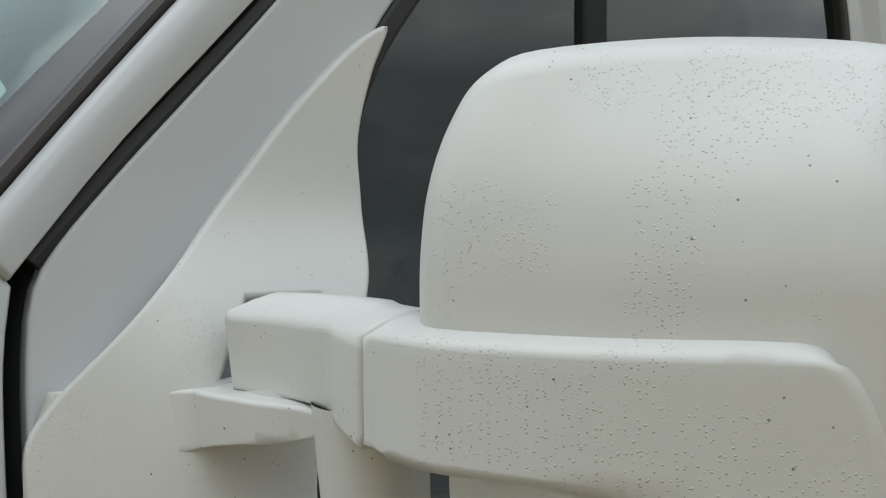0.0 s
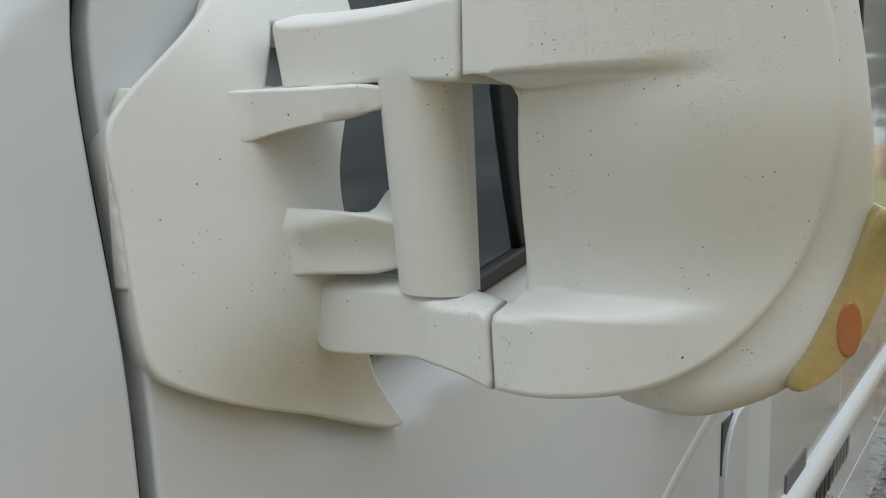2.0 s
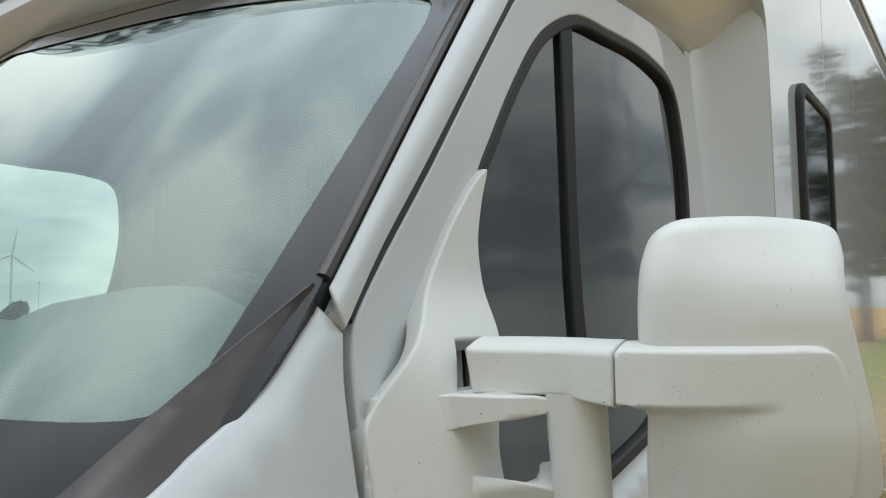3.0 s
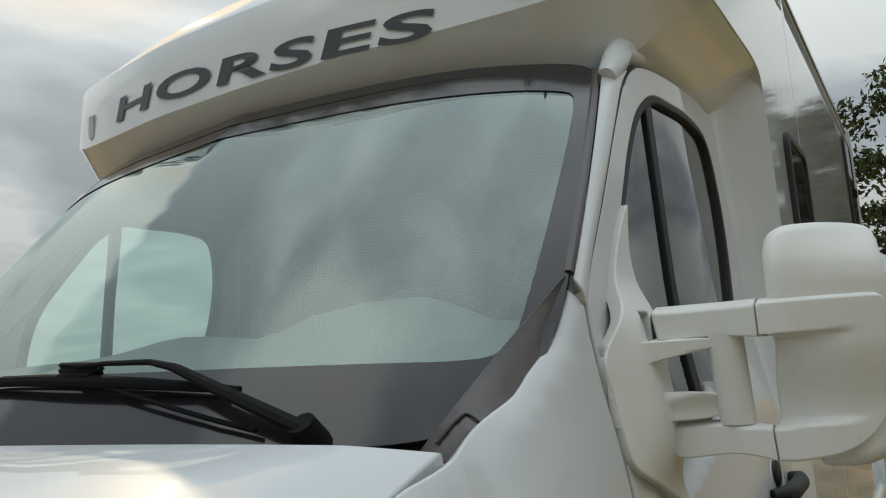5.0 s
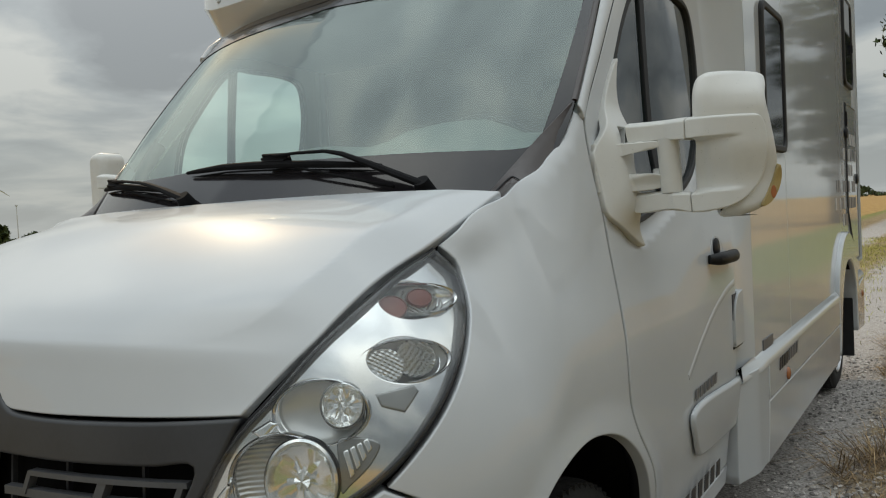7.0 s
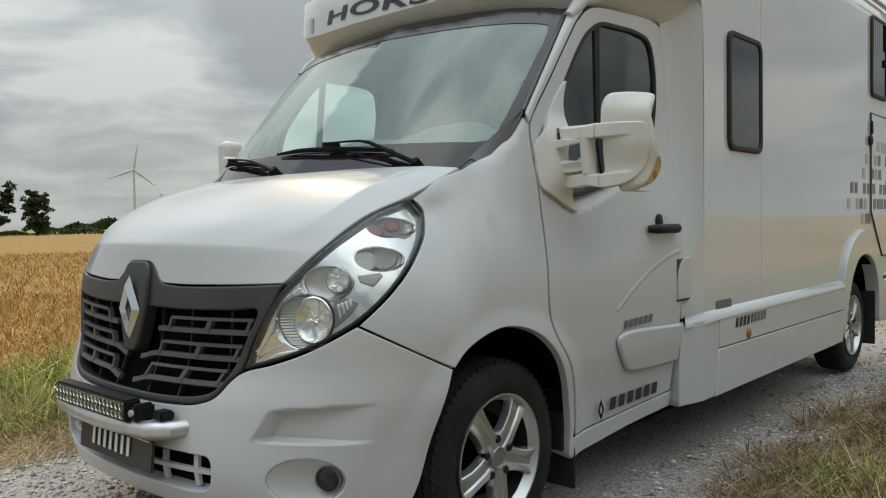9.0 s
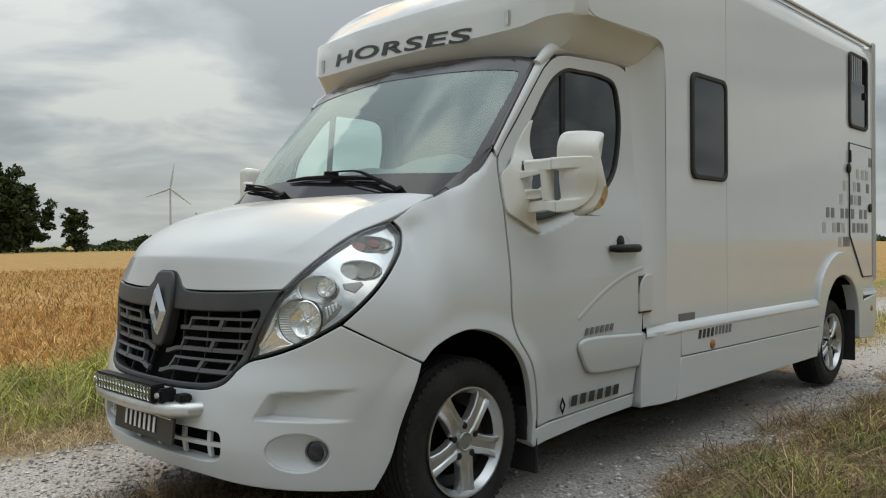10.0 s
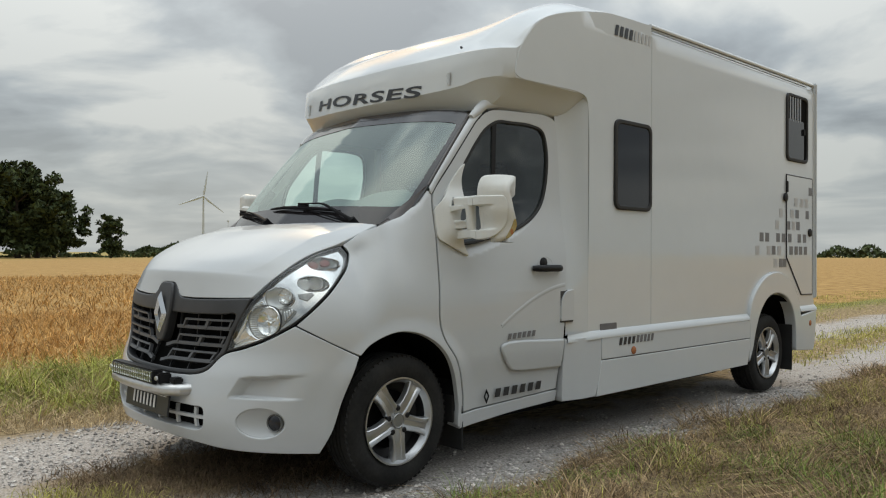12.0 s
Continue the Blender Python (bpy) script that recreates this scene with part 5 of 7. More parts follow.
def dashboard():
    bm = bmesh.new()
    rings = []
    for k in range(25):
        x = -0.86 + 1.72 * k / 24
        hood = 0.072 * math.exp(-(((x - 0.48) / 0.19) ** 4))
        mid = 0.03 * math.exp(-((x / 0.2) ** 2))
        prof = [(0.80 + 0.12 * abs(x) ** 2, 1.39), (0.93, 1.465), (1.05, 1.515 + mid * 0.5), (1.16, 1.535 + hood * 0.7 + mid), (1.25, 1.53 + hood + mid), (1.31, 1.49 + hood * 0.8), (1.35, 1.38), (1.31, 1.0), (1.05, 0.9)]
        back = float(ws_by(abs(x))) - 0.745
        rings.append([bm.verts.new((x, y + back * max(0, 1 - k2 / 5), z)) for k2, (y, z) in enumerate(prof)])
    for a, b in zip(rings, rings[1:]):
        for i in range(len(a) - 1):
            bm.faces.new((a[i], a[i + 1], b[i + 1], b[i]))
    bmesh.ops.recalc_face_normals(bm, faces=bm.faces)
    return bm


part("dashboard", dashboard(), DASH, truck, "grey moulded dashboard")
sw = bmesh.new()
rot = Matrix.Translation((0.48, 1.47, 1.44)) @ Matrix.Rotation(radians(-58), 4, "X")
ring = [rot @ Vector((0.205 * math.cos(a), 0.205 * math.sin(a), 0)) for a in (2 * math.pi * k / 40 for k in range(41))]
tube(ring, 0.017, 10, sw, caps=False)
wheel_ob = part("steering_wheel", sw, BLACK, truck)
hubm = bmesh.new()
box(hubm, (0, 0, 0.0), (0.16, 0.13, 0.05), 0.03, 3)
for a in (0, 140, 220 + 180):
    box(hubm, (0.11 * math.cos(radians(a)), 0.11 * math.sin(radians(a)), 0), (0.15, 0.03, 0.02), 0.006, 1, Matrix.Rotation(radians(a), 4, "Z"))
bmesh.ops.transform(hubm, matrix=rot, verts=hubm.verts)
part("wheel_hub", hubm, BLACK, wheel_ob)
for sx, tall in ((0.44, 0.62), (-0.18, 0.48), (-0.60, 0.48)):
    seat = block("cab_seat", (sx, 1.83, 1.02), (0.46, 0.5, 0.16), SEAT, truck, 0.05, "dark cloth seat", segs=3)
    block("backrest", (sx, 2.09, 1.06 + tall / 2), (0.44, 0.13, tall), SEAT, seat, 0.05, turn=Matrix.Rotation(radians(10), 4, "X"), segs=3)
    if tall > 0.5:
        block("headrest", (sx, 2.15, 1.76), (0.26, 0.09, 0.16), SEAT, seat, 0.035, turn=Matrix.Rotation(radians(8), 4, "X"), segs=3)


# ---- box body with its overcab ----
SIDE = 1.05
lut_y = pchip([0, 0.3, 0.55, 0.75, 0.88, 0.98, 1.05], [1.345, 1.362, 1.405, 1.455, 1.505, 1.585, 1.70])
lut_zb = pchip([0, 0.3, 0.55, 0.8, 0.92, 1.05], [2.168, 2.172, 2.18, 2.203, 2.24, 2.266])
lut_zu = pchip([0, 0.84, 0.92, 1.0, 1.05], [2.088, 2.080, 2.115, 2.215, 2.262])
lut_zt = pchip([0, 0.55, 0.88, 1.05], [2.382, 2.395, 2.418, 2.44])
lut_top = pchip([1.35, 1.50, 1.65, 1.85, 2.05, 2.25, 2.45, 2.7, 3.3], [2.385, 2.515, 2.605, 2.676, 2.735, 2.81, 2.868, 2.888, 2.89])


RIDGE = 0.85
crown_z = pchip([1.60, 1.70, 1.80, 1.95, 2.15, 2.40, 2.70, 3.2], [2.44, 2.47, 2.57, 2.665, 2.74, 2.80, 2.845, 2.862])


def pod_top(a, y):
    """Height of the pod's top: a dished middle between two rising ridges, with cheeks that fall to the side walls."""
    yf = float(lut_y(a))
    base = float(lut_top(y - (yf - 1.345) * max(0, 1 - (y - yf) / 0.9)))
    bump = 0.075 * math.exp(-(((y - 2.12) / 0.32) ** 2)) * math.exp(-((min(0, a - RIDGE) / 0.2) ** 2))
    ridge = base + bump
    fall = max(0.0, ridge - float(crown_z(y))) * max(0, (a - RIDGE) / 0.2) ** 1.7
    return max(float(lut_zt(a)), ridge - fall)


def overcab():
    """The pod over the cab: a curved name face, a sloping top, and sides that run into the box."""
    bm = bmesh.new()
    xs = [*np.linspace(0, 0.76, 21), *np.linspace(0.78, 1.046, 24)]
    xs = [-x for x in xs[:0:-1]] + xs
    ends = 3.163
    rows = []
    for x in xs:
        a = abs(x)
        yf, zb, zt = float(lut_y(a)), float(lut_zb(a)), float(lut_zt(a))
        zu = float(lut_zu(a))
        prof = [(ends, zu), (2.3, zu), (yf + 0.18, zu), (yf + 0.10, zu), (yf + 0.010, zb - 0.004), (yf, zb + 0.008), (yf + 0.006, (zb + zt) / 2), (yf + 0.012, zt - 0.004), (yf + 0.014, zt)]
        for k in range(1, 27):
            y = yf + 0.014 + (ends - yf - 0.014) * (k / 26) ** 1.15
            prof.append((y, pod_top(a, y)))
        rows.append([bm.verts.new((x, y, z)) for y, z in prof])
    n = len(rows[0])
    for a, b in zip(rows, rows[1:]):
        for i in range(n - 1):
            bm.faces.new((a[i], a[i + 1], b[i + 1], b[i]))
    bm.faces.new(rows[0])
    bm.faces.new(rows[-1][::-1])
    bmesh.ops.recalc_face_normals(bm, faces=bm.faces)
    return bm


pod = part("overcab", overcab(), GEL, truck, "white moulded overcab pod with dark lettering")
pod.data.set_sharp_from_angle(angle=radians(24))
block("cable_clip", (0.80, 1.49, 2.445), (0.008, 0.02, 0.014), DARK, pod, 0.003)


def side_wall(side):
    """Flat side skin in two sheets with a sealed joint between them."""
    def skin(y, z):
        y, z = np.asarray(y, float), np.asarray(z, float)
        return np.stack([side * SIDE - side * 0.10 * np.clip((z - 2.78) / 0.10, 0, 1) ** 2.0, side * y, z], -1)
    crown = [(y, pod_top(1.05, y)) for y in (3.163, 2.9, 2.65, 2.45, 2.25, 2.1, 1.95, 1.83, 1.755)]
    front = [(2.41, 0.70, 1), (3.163, 0.70, 1), (*crown[0], 1), *crown[1:], (1.715, 2.40), (1.700, 2.34), (1.69, 2.285), (1.73, 2.266), (2.0, 2.262), (2.33, 2.258), (2.39, 2.235), (2.41, 2.17)]
    rear = [(3.168, 0.70, 1), (4.72, 0.70, 1), (4.80, 0.80), (4.98, 0.90), (5.2, 0.935), (5.42, 0.90), (5.58, 0.80), (5.64, 0.70, 1), (6.06, 0.70, 1), (6.06, 2.87, 1), (3.168, 2.87, 1)]
    for name, o in (("front_side_wall", front), ("rear_side_wall", rear)):
        o = loop(o, 0.05)
        patch(name, o * (side, 1), lambda u, z: skin(u, z), GEL, truck, cell=0.12, bev=0.002 if name == "front_side_wall" else 0.004, thick=0.03, segs=3, label="glossy white side wall")


for side in (1, -1):
    side_wall(side)
block("box_core", (0, 4.24, 1.885), (2.03, 3.66, 1.73), GEL, truck, 0.01)
block("box_roof", (0, 4.615, 2.865), (1.98, 2.90, 0.05), GEL, truck, 0.02, "white roof")
for side in (1, -1):
    # roof gutter and rear corner post
    part("roof_edge", tube([(side * 1.030, 3.17, 2.862), (side * 1.030, 4.6, 2.868), (side * 1.030, 6.07, 2.870)], 0.020, 10), GEL, truck)
    part("roof_seal", tube([(side * 1.046, 3.17, 2.846), (side * 1.046, 6.05, 2.853)], 0.003, 6), DARK, truck)
    block("rear_corner_post", (side * 1.045, 6.075, 1.85), (0.05, 0.04, 2.08), GEL, truck, 0.012)
block("rear_wall", (0, 6.085, 1.75), (2.04, 0.03, 2.2), GEL, truck, 0.01)


def fairing(side):
    """Hollow-curved panel that leads from the cab's rear edge out to the box wall."""
    bm = bmesh.new()
    zs = [0.70, 0.9, 1.1, 1.3, 1.5, 1.7, 1.9, 2.05, 2.15, 2.22, 2.268]
    rows = []
    for z in zs:
        x0 = float(body(np.array([side_s(2.22)]), np.array([z]))[0, 0]) - 0.012
        row = []
        for k in range(9):
            t = k / 8
            y = 2.215 + (2.41 - 2.215) * t
            x = x0 + (SIDE - x0) * (0.15 * t + 0.85 * t**2.4)
            row.append(bm.verts.new((side * x, y, z)))
        rows.append(row)
    for a, b in zip(rows, rows[1:]):
        for i in range(8):
            bm.faces.new((a[i], a[i + 1], b[i + 1], b[i]))
    bmesh.ops.recalc_face_normals(bm, faces=bm.faces)
    return bm


for side in (1, -1):
    part("cab_fairing", fairing(side), GEL, truck, "white moulded fairing behind the cab door")


def low_skin(side, out=0.0):
    return lambda y, z: np.stack([side * (1.075 + out) + 0 * y, side * y, z], -1)


def build_skirt(side):
    def flat(points, out=0.0, name="side_skirt", mat=GEL, **kw):
        o = loop(points, 0.06) * (side, 1)
        return patch(name, o, low_skin(side, out), mat, truck, cell=0.12, **kw)
    o = loop([(2.195, 0.682, 1), (2.535, 0.690, 1), (2.53, 0.50), (2.505, 0.38), (2.47, 0.292, 1), (2.168, 0.290, 1), (2.175, 0.5)], 0.04) * (side, 1)
    patch("cab_corner_skirt", o, lambda y, z: np.stack([side * (1.030 + 0.042 * sstep(2.14, 2.36, np.abs(y))), 0 * z + y * side, z], -1), PAINT, truck, cell=0.03, bev=0.006, thick=0.06)
    flat([(2.54, 0.694, 1), (4.70, 0.668, 1), (4.745, 0.60), (4.71, 0.52, 1), (2.534, 0.526, 1)], 0.0, bev=0.006, thick=0.08, label="white upper side skirt")
    flat([(2.534, 0.521, 1), (4.708, 0.515, 1), (4.66, 0.40), (4.63, 0.298, 1), (2.476, 0.288, 1), (2.51, 0.40)], -0.002, bev=0.006, thick=0.08, label="white lower side skirt")
    # belt rail that catches the sky
    belt = bmesh.new()
    prof = [(1.045, 0.738), (1.060, 0.726), (1.073, 0.708), (1.0785, 0.692), (1.0785, 0.682), (1.060, 0.676)]
    rings = [[belt.verts.new((side * (x - 0.030 * max(0.0, (2.40 - y) / 0.2) * (x > 1.05)), y, z + dz)) for x, z in prof] for y, dz in ((2.205, -0.024), (2.40, -0.018), (2.53, -0.014), (3.2, -0.012), (4.0, -0.011), (4.70, -0.010), (4.75, -0.012))]
    for a, b in zip(rings, rings[1:]):
        for i in range(5):
            belt.faces.new((a[i], a[i + 1], b[i + 1], b[i]))
    belt.faces.new(rings[-1])
    belt.faces.new(rings[0])
    bmesh.ops.recalc_face_normals(belt, faces=belt.faces)
    part("belt_rail", belt, GEL, truck, "white belt rail along the side")
    # rear wheel flare and tail skirt
    ring_out = [(4.655, 0.70), (4.70, 0.83), (4.83, 0.96), (5.0, 1.045), (5.205, 1.074), (5.40, 1.03), (5.53, 0.955), (5.62, 0.86), (5.68, 0.74)]
    flare = loop([(4.655, 0.66, 1), *ring_out, (5.70, 0.66, 1), (6.062, 0.70, 1), (6.02, 0.40), (5.99, 0.315, 1), (5.60, 0.34, 1), (5.59, 0.55), (5.54, 0.70), (5.42, 0.825), (5.22, 0.882), (5.02, 0.85), (4.87, 0.735), (4.77, 0.56), (4.72, 0.42), (4.66, 0.32, 1), (4.665, 0.5)], 0.04)
    patch("wheel_flare", flare * (side, 1), low_skin(side, 0.004), GEL, truck, cell=0.05, bev=0.012, thick=0.10, segs=3, label="white rear wheel arch and tail skirt")
    rail = bmesh.new()
    rings = [[rail.verts.new((side * x, y, z + 0.012)) for x, z in prof] for y in (5.70, 5.80, 6.07)]
    for a, b in zip(rings, rings[1:]):
        for i in range(5):
            rail.faces.new((a[i], a[i + 1], b[i + 1], b[i]))
    rail.faces.new(rings[0])
    bmesh.ops.recalc_face_normals(rail, faces=rail.faces)
    part("belt_rail", rail, GEL, truck)
    for yc, zc in ((2.905, 0.560), (5.905, 0.578)):
        part("side_marker", lathe([(0.028, 0.0), (0.026, side * 0.006), (0.018, side * 0.010), (0.0, side * 0.012)], (side * 1.076, yc, zc), 24), AMBER, truck, "small amber side marker lamp")
    # filler flap in the cab's rear corner
    fl = loop([(2.145, 0.80, 1), (2.272, 0.80, 1), (2.272, 0.995, 1), (2.20, 0.985), (2.155, 0.94), (2.145, 0.88)], 0.02)
    patch("filler_flap", fl * (side, 1), lambda y, z: np.stack([side * 1.046 + 0 * y, side * y, z], -1), PAINT, truck, cell=0.05, bev=0.004, thick=0.03)
    block("filler_frame", (side * 1.028, 2.21, 0.89), (0.020, 0.136, 0.203), DARK, truck, 0.004)


for side in (1, -1):
    build_skirt(side)


# ---- windows, hatch and graphics on the side ----
def side_window(side, y0, z0, y1, z1, bars=False):
    flat = lambda y, z: np.stack([side * 1.0505 + 0 * y, side * y, z], -1)
    o = rounded(y0, z0, y1, z1, 0.06)
    ob = patch("side_window", o * (side, 1), flat, RUBBER, truck, [rounded(y0 + 0.030, z0 + 0.030, y1 - 0.030, z1 - 0.030, 0.045) * (side, 1)], cell=0.1, bev=0.008, thick=0.02, lift=0.018, segs=3, label="dark side window in a black rubber frame")
    if bars:
        zm = z0 + (z1 - z0) * 0.62
        patch("pane", rounded(y0 + 0.025, z0 + 0.025, y1 - 0.10, zm, 0.02) * (side, 1), flat, TINTED, ob, cell=0.1, bev=0.004, thick=0.01, lift=0.016)
        # flat near-black sheet, painted as the shaded inside behind the bars
        patch("opening", rounded(y0 + 0.025, z0 + 0.025, y1 - 0.025, z1 - 0.025, 0.03) * (side, 1), flat, VOID, ob, cell=0.1, bev=0.002, thick=0.004, lift=0.004)
        for k in range(5):
            y = y0 + 0.075 + k * 0.055
            part("window_bar", tube([(side * 1.060, y, zm - 0.02), (side * 1.060, y, z1 - 0.03)], 0.008, 8), ALLOY, ob)
        block("window_catch", (side * 1.072, y1 - 0.12, zm - 0.10), (0.02, 0.03, 0.06), BLACK, ob, 0.004)
    else:
        patch("pane", rounded(y0 + 0.025, z0 + 0.025, y1 - 0.025, z1 - 0.025, 0.045) * (side, 1), flat, TINTED, ob, cell=0.15, bev=0.003, thick=0.01, lift=0.010)


for side in (1, -1):
    side_window(side, 2.695, 1.525, 3.152, 2.142)
    side_window(side, 5.415, 2.09, 5.885, 2.715, True)


def hatch(side):
    line = [(5.425, 1.96), (6.0, 1.955), (6.004, 0.85), (5.757, 0.853), (5.43, 1.205), (5.425, 1.96)]
    o = loop([(a, b, 1) for a, b in line[:-1]], 0.1)
    flat = lambda y, z: np.stack([side * 1.0502 + 0 * y, side * y, z], -1)
    d = patch("tack_locker_door", o * (side, 1), flat, GEL, truck, cell=0.2, bev=0.006, thick=0.006, lift=0.008, label="white tack locker door")
    bm = bmesh.new()
    for a, b in zip(line, line[1:]):
        tube([(side * 1.054, *a), (side * 1.054, *b)], 0.007, 6, bm)
    part("door_seal", bm, DARK, d)
    for y, z in ((5.395, 1.75), (5.935, 1.438)):
        part("latch", lathe([(0.038, 0), (0.038, side * 0.014), (0.02, side * 0.02), (0, side * 0.02)], (side * 1.055, y, z), 20), BLACK, d)
    block("hinge", (side * 1.062, 5.43, 1.85), (0.012, 0.03, 0.10), BLACK, d, 0.003)
    rng = random.Random(5)
    rows = ((1.83, (5.95,)), (1.715, (5.62, 5.75, 5.86)), (1.605, (5.32, 5.54, 5.65, 5.88)), (1.495, (5.24, 5.46, 5.57, 5.67)), (1.38, (4.93, 5.04, 5.26, 5.375, 5.49, 5.70, 5.82)), (1.265, (4.85, 5.07, 5.17, 5.285, 5.52, 5.63, 5.73, 5.84)), (1.152, (5.21, 5.32, 5.40)))
    cells = [(y, z) for z, ys in rows for y in ys]
    for y, z in cells:
        if y < 5.99:
            block("square_decal", (side * (1.0595 if y > 5.42 else 1.0512), y, z), (0.0016, 0.072, 0.078), SQUARE if rng.random() < 0.65 else PALE, d if y > 5.42 else truck, 0.0)


for side in (1, -1):
    hatch(side)


def bars(name, side, x, y0, y1, z, h, count, mat, slant=0.3, tilt=0.0):
    """Lettering that cannot be read out: plain upright bars of its size."""
    step = (y1 - y0) / count
    for k in range(count):
        m = Matrix(((1, 0, 0, 0), (0, 1, slant, 0), (0, 0, 1, 0), (0, 0, 0, 1)))
        block(name, (side * x, y0 + step * (k + 0.5), z + tilt * (k + 0.5) * step), (0.002, step * 0.60, h), mat, truck, 0.0, turn=m)


bars("model_name", 1, 1.0135, 1.555, 1.995, 0.412, 0.050, 6, DECAL, 0.25, 0.01)
def diamond_mark(y, z, w, h):
    """Small open diamond printed beside the model name."""
    bm = bmesh.new()
    out = [bm.verts.new((1.0145, y + w * a, z + h * b)) for a, b in ((0, 1), (1, 0), (0, -1), (-1, 0))]
    ins = [bm.verts.new((1.0145, y + w * a * 0.45, z + h * b * 0.45)) for a, b in ((0, 1), (1, 0), (0, -1), (-1, 0))]
    for k in range(4):
        bm.faces.new((out[k], out[(k + 1) % 4], ins[(k + 1) % 4], ins[k]))
    bmesh.ops.solidify(bm, geom=bm.faces[:], thickness=0.0015)
    part("diamond_mark", bm, DECAL, truck)


diamond_mark(1.495, 0.402, 0.024, 0.045)
bars("model_badge", 1, 1.0385, 1.645, 1.905, 0.735, 0.034, 6, SQUARE, 0.3, 0.03)
bars("maker_name", 1, 1.0775, 2.725, 2.93, 0.632, 0.050, 4, DECAL, 0.25)
bars("maker_name", 1, 1.0775, 2.935, 3.165, 0.636, 0.050, 5, SQUARE, 0.25)
bars("maker_name", 1, 1.0515, 2.70, 2.93, 2.745, 0.072, 4, DECAL, 0.2)
bars("maker_name", 1, 1.0515, 2.935, 3.155, 2.745, 0.072, 5, PALE, 0.2)
block("vent_grille", (1.0515, 2.64, 0.735), (0.006, 0.19, 0.05), SQUARE, truck, 0.002)


def lettering(text, wide, high, centre_z):
    """Block letters wrapped onto the overcab's curved face."""
    cu = bpy.data.curves.new("letters", "FONT")
    cu.body, cu.size, cu.offset, cu.extrude, cu.space_character = text, 1.0, 0.022, 0.0, 1.08
    cu.resolution_u = 4
    tmp = new("letters", cu)
    dg = bpy.context.evaluated_depsgraph_get()
    me = bpy.data.meshes.new_from_object(tmp.evaluated_get(dg))
    bpy.data.objects.remove(tmp)
    bm = bmesh.new()
    bm.from_mesh(me)
    bmesh.ops.subdivide_edges(bm, edges=[e for e in bm.edges if e.calc_length() > 0.25], cuts=2)
    co = np.array([v.co[:] for v in bm.verts])
    lo, hi = co.min(0), co.max(0)
    for v in bm.verts:
        t = (v.co.y - lo[1]) / (hi[1] - lo[1])
        x = ((v.co.x - lo[0]) / (hi[0] - lo[0]) - 0.5) * wide + 0.024 * (t - 0.5)
        a = abs(x)
        zb, zt = float(lut_zb(a)), float(lut_zt(a))
        z = centre_z + (zb + zt) / 2 - (float(lut_zb(0.0)) + float(lut_zt(0.0))) / 2 + (t - 0.5) * high
        z -= 0.052 * min(1, max(0, (x + 0.3) / 0.85))
        v.co = (x, float(lut_y(a)) - 0.005 + 0.012 * (z - zb) / (zt - zb), z)
    bmesh.ops.recalc_face_normals(bm, faces=bm.faces)
    return bm


part("lettering", lettering("HORSES", 1.09, 0.072, 2.248), DECAL, pod, "dark word lettering HORSES")
for side in (1, -1):
    a = 0.735
    block("clearance_lamp", (side * a, float(lut_y(a)) - 0.004, 2.262), (0.022, 0.014, 0.068), LENS, pod, 0.005, "small clear position lamp")
    block("lamp_base", (side * a, float(lut_y(a)) + 0.002, 2.262), (0.030, 0.010, 0.078), STEEL, pod, 0.004)


# ---- door mirrors on twin arms ----
face_up = pchip([1.0, 1.03, 1.06, 1.10, 1.133, 1.165, 1.197, 1.25, 1.294, 1.33, 1.38], [1.225, 1.235, 1.240, 1.240, 1.229, 1.2225, 1.222, 1.238, 1.267, 1.30, 1.35])
face_low = pchip([1.0, 1.05, 1.101, 1.121, 1.165, 1.197, 1.25, 1.294, 1.33, 1.38], [1.250, 1.252, 1.250, 1.246, 1.247, 1.247, 1.263, 1.292, 1.325, 1.375])
low_edge = pchip([1.0, 1.06, 1.10, 1.135, 1.16, 1.20, 1.30], [1.3455, 1.3475, 1.3480, 1.3440, 1.3415, 1.3450, 1.3480])


def mirror_face(u, z):
    """Front of the arms and cover: the lower band stands a little behind the upper."""
    u, z = np.asarray(u, float), np.asarray(z, float)
    a = np.abs(u)
    swing = np.where(u < 0, sstep(1.0, 1.16, a), 0.0)
    k = sstep(1.36, 1.47, z)
    return np.stack([u, face_up(a) * k + face_low(a) * (1 - k) - 0.09 * swing, z + 0.03 * swing], -1)


def arm_face(u, z):
    """The same with the arms' tops sloping back."""
    p = mirror_face(u, z)
    a, z = np.abs(np.asarray(u, float)), np.asarray(z, float)
    p[..., 1] += 0.034 * np.clip((z - 1.5255) / 0.0115, 0, 1.3) ** 1.5
    e = low_edge(a)
    p[..., 1] += 0.032 * np.clip((z - e) / 0.0110, 0, 1.3) ** 1.5 * (z < 1.40)
    return p


def shell_face(u, z):
    """Front cover: two proud bands above and below a hollowed middle, all running out smooth."""
    p = mirror_face(u, z)
    a = np.abs(np.asarray(u, float))
    z = np.asarray(z, float)
    p[..., 1] += 0.034 * np.clip((z - 1.5255) / 0.0115, 0, 1.3) ** 1.5
    fade = 1 - sstep(1.195, 1.300, a)
    low, high = low_edge(a), 1.4765 + 0.06 * np.clip(a - 1.2, 0, 1)
    hollow = sstep(low, low + 0.012, z) * (1 - sstep(high - 0.003, high + 0.003, z)) * fade
    p[..., 1] += 0.026 * hollow + 0.006 * hollow * (1 - sstep(1.194, 1.222, a)) ** 2
    return p


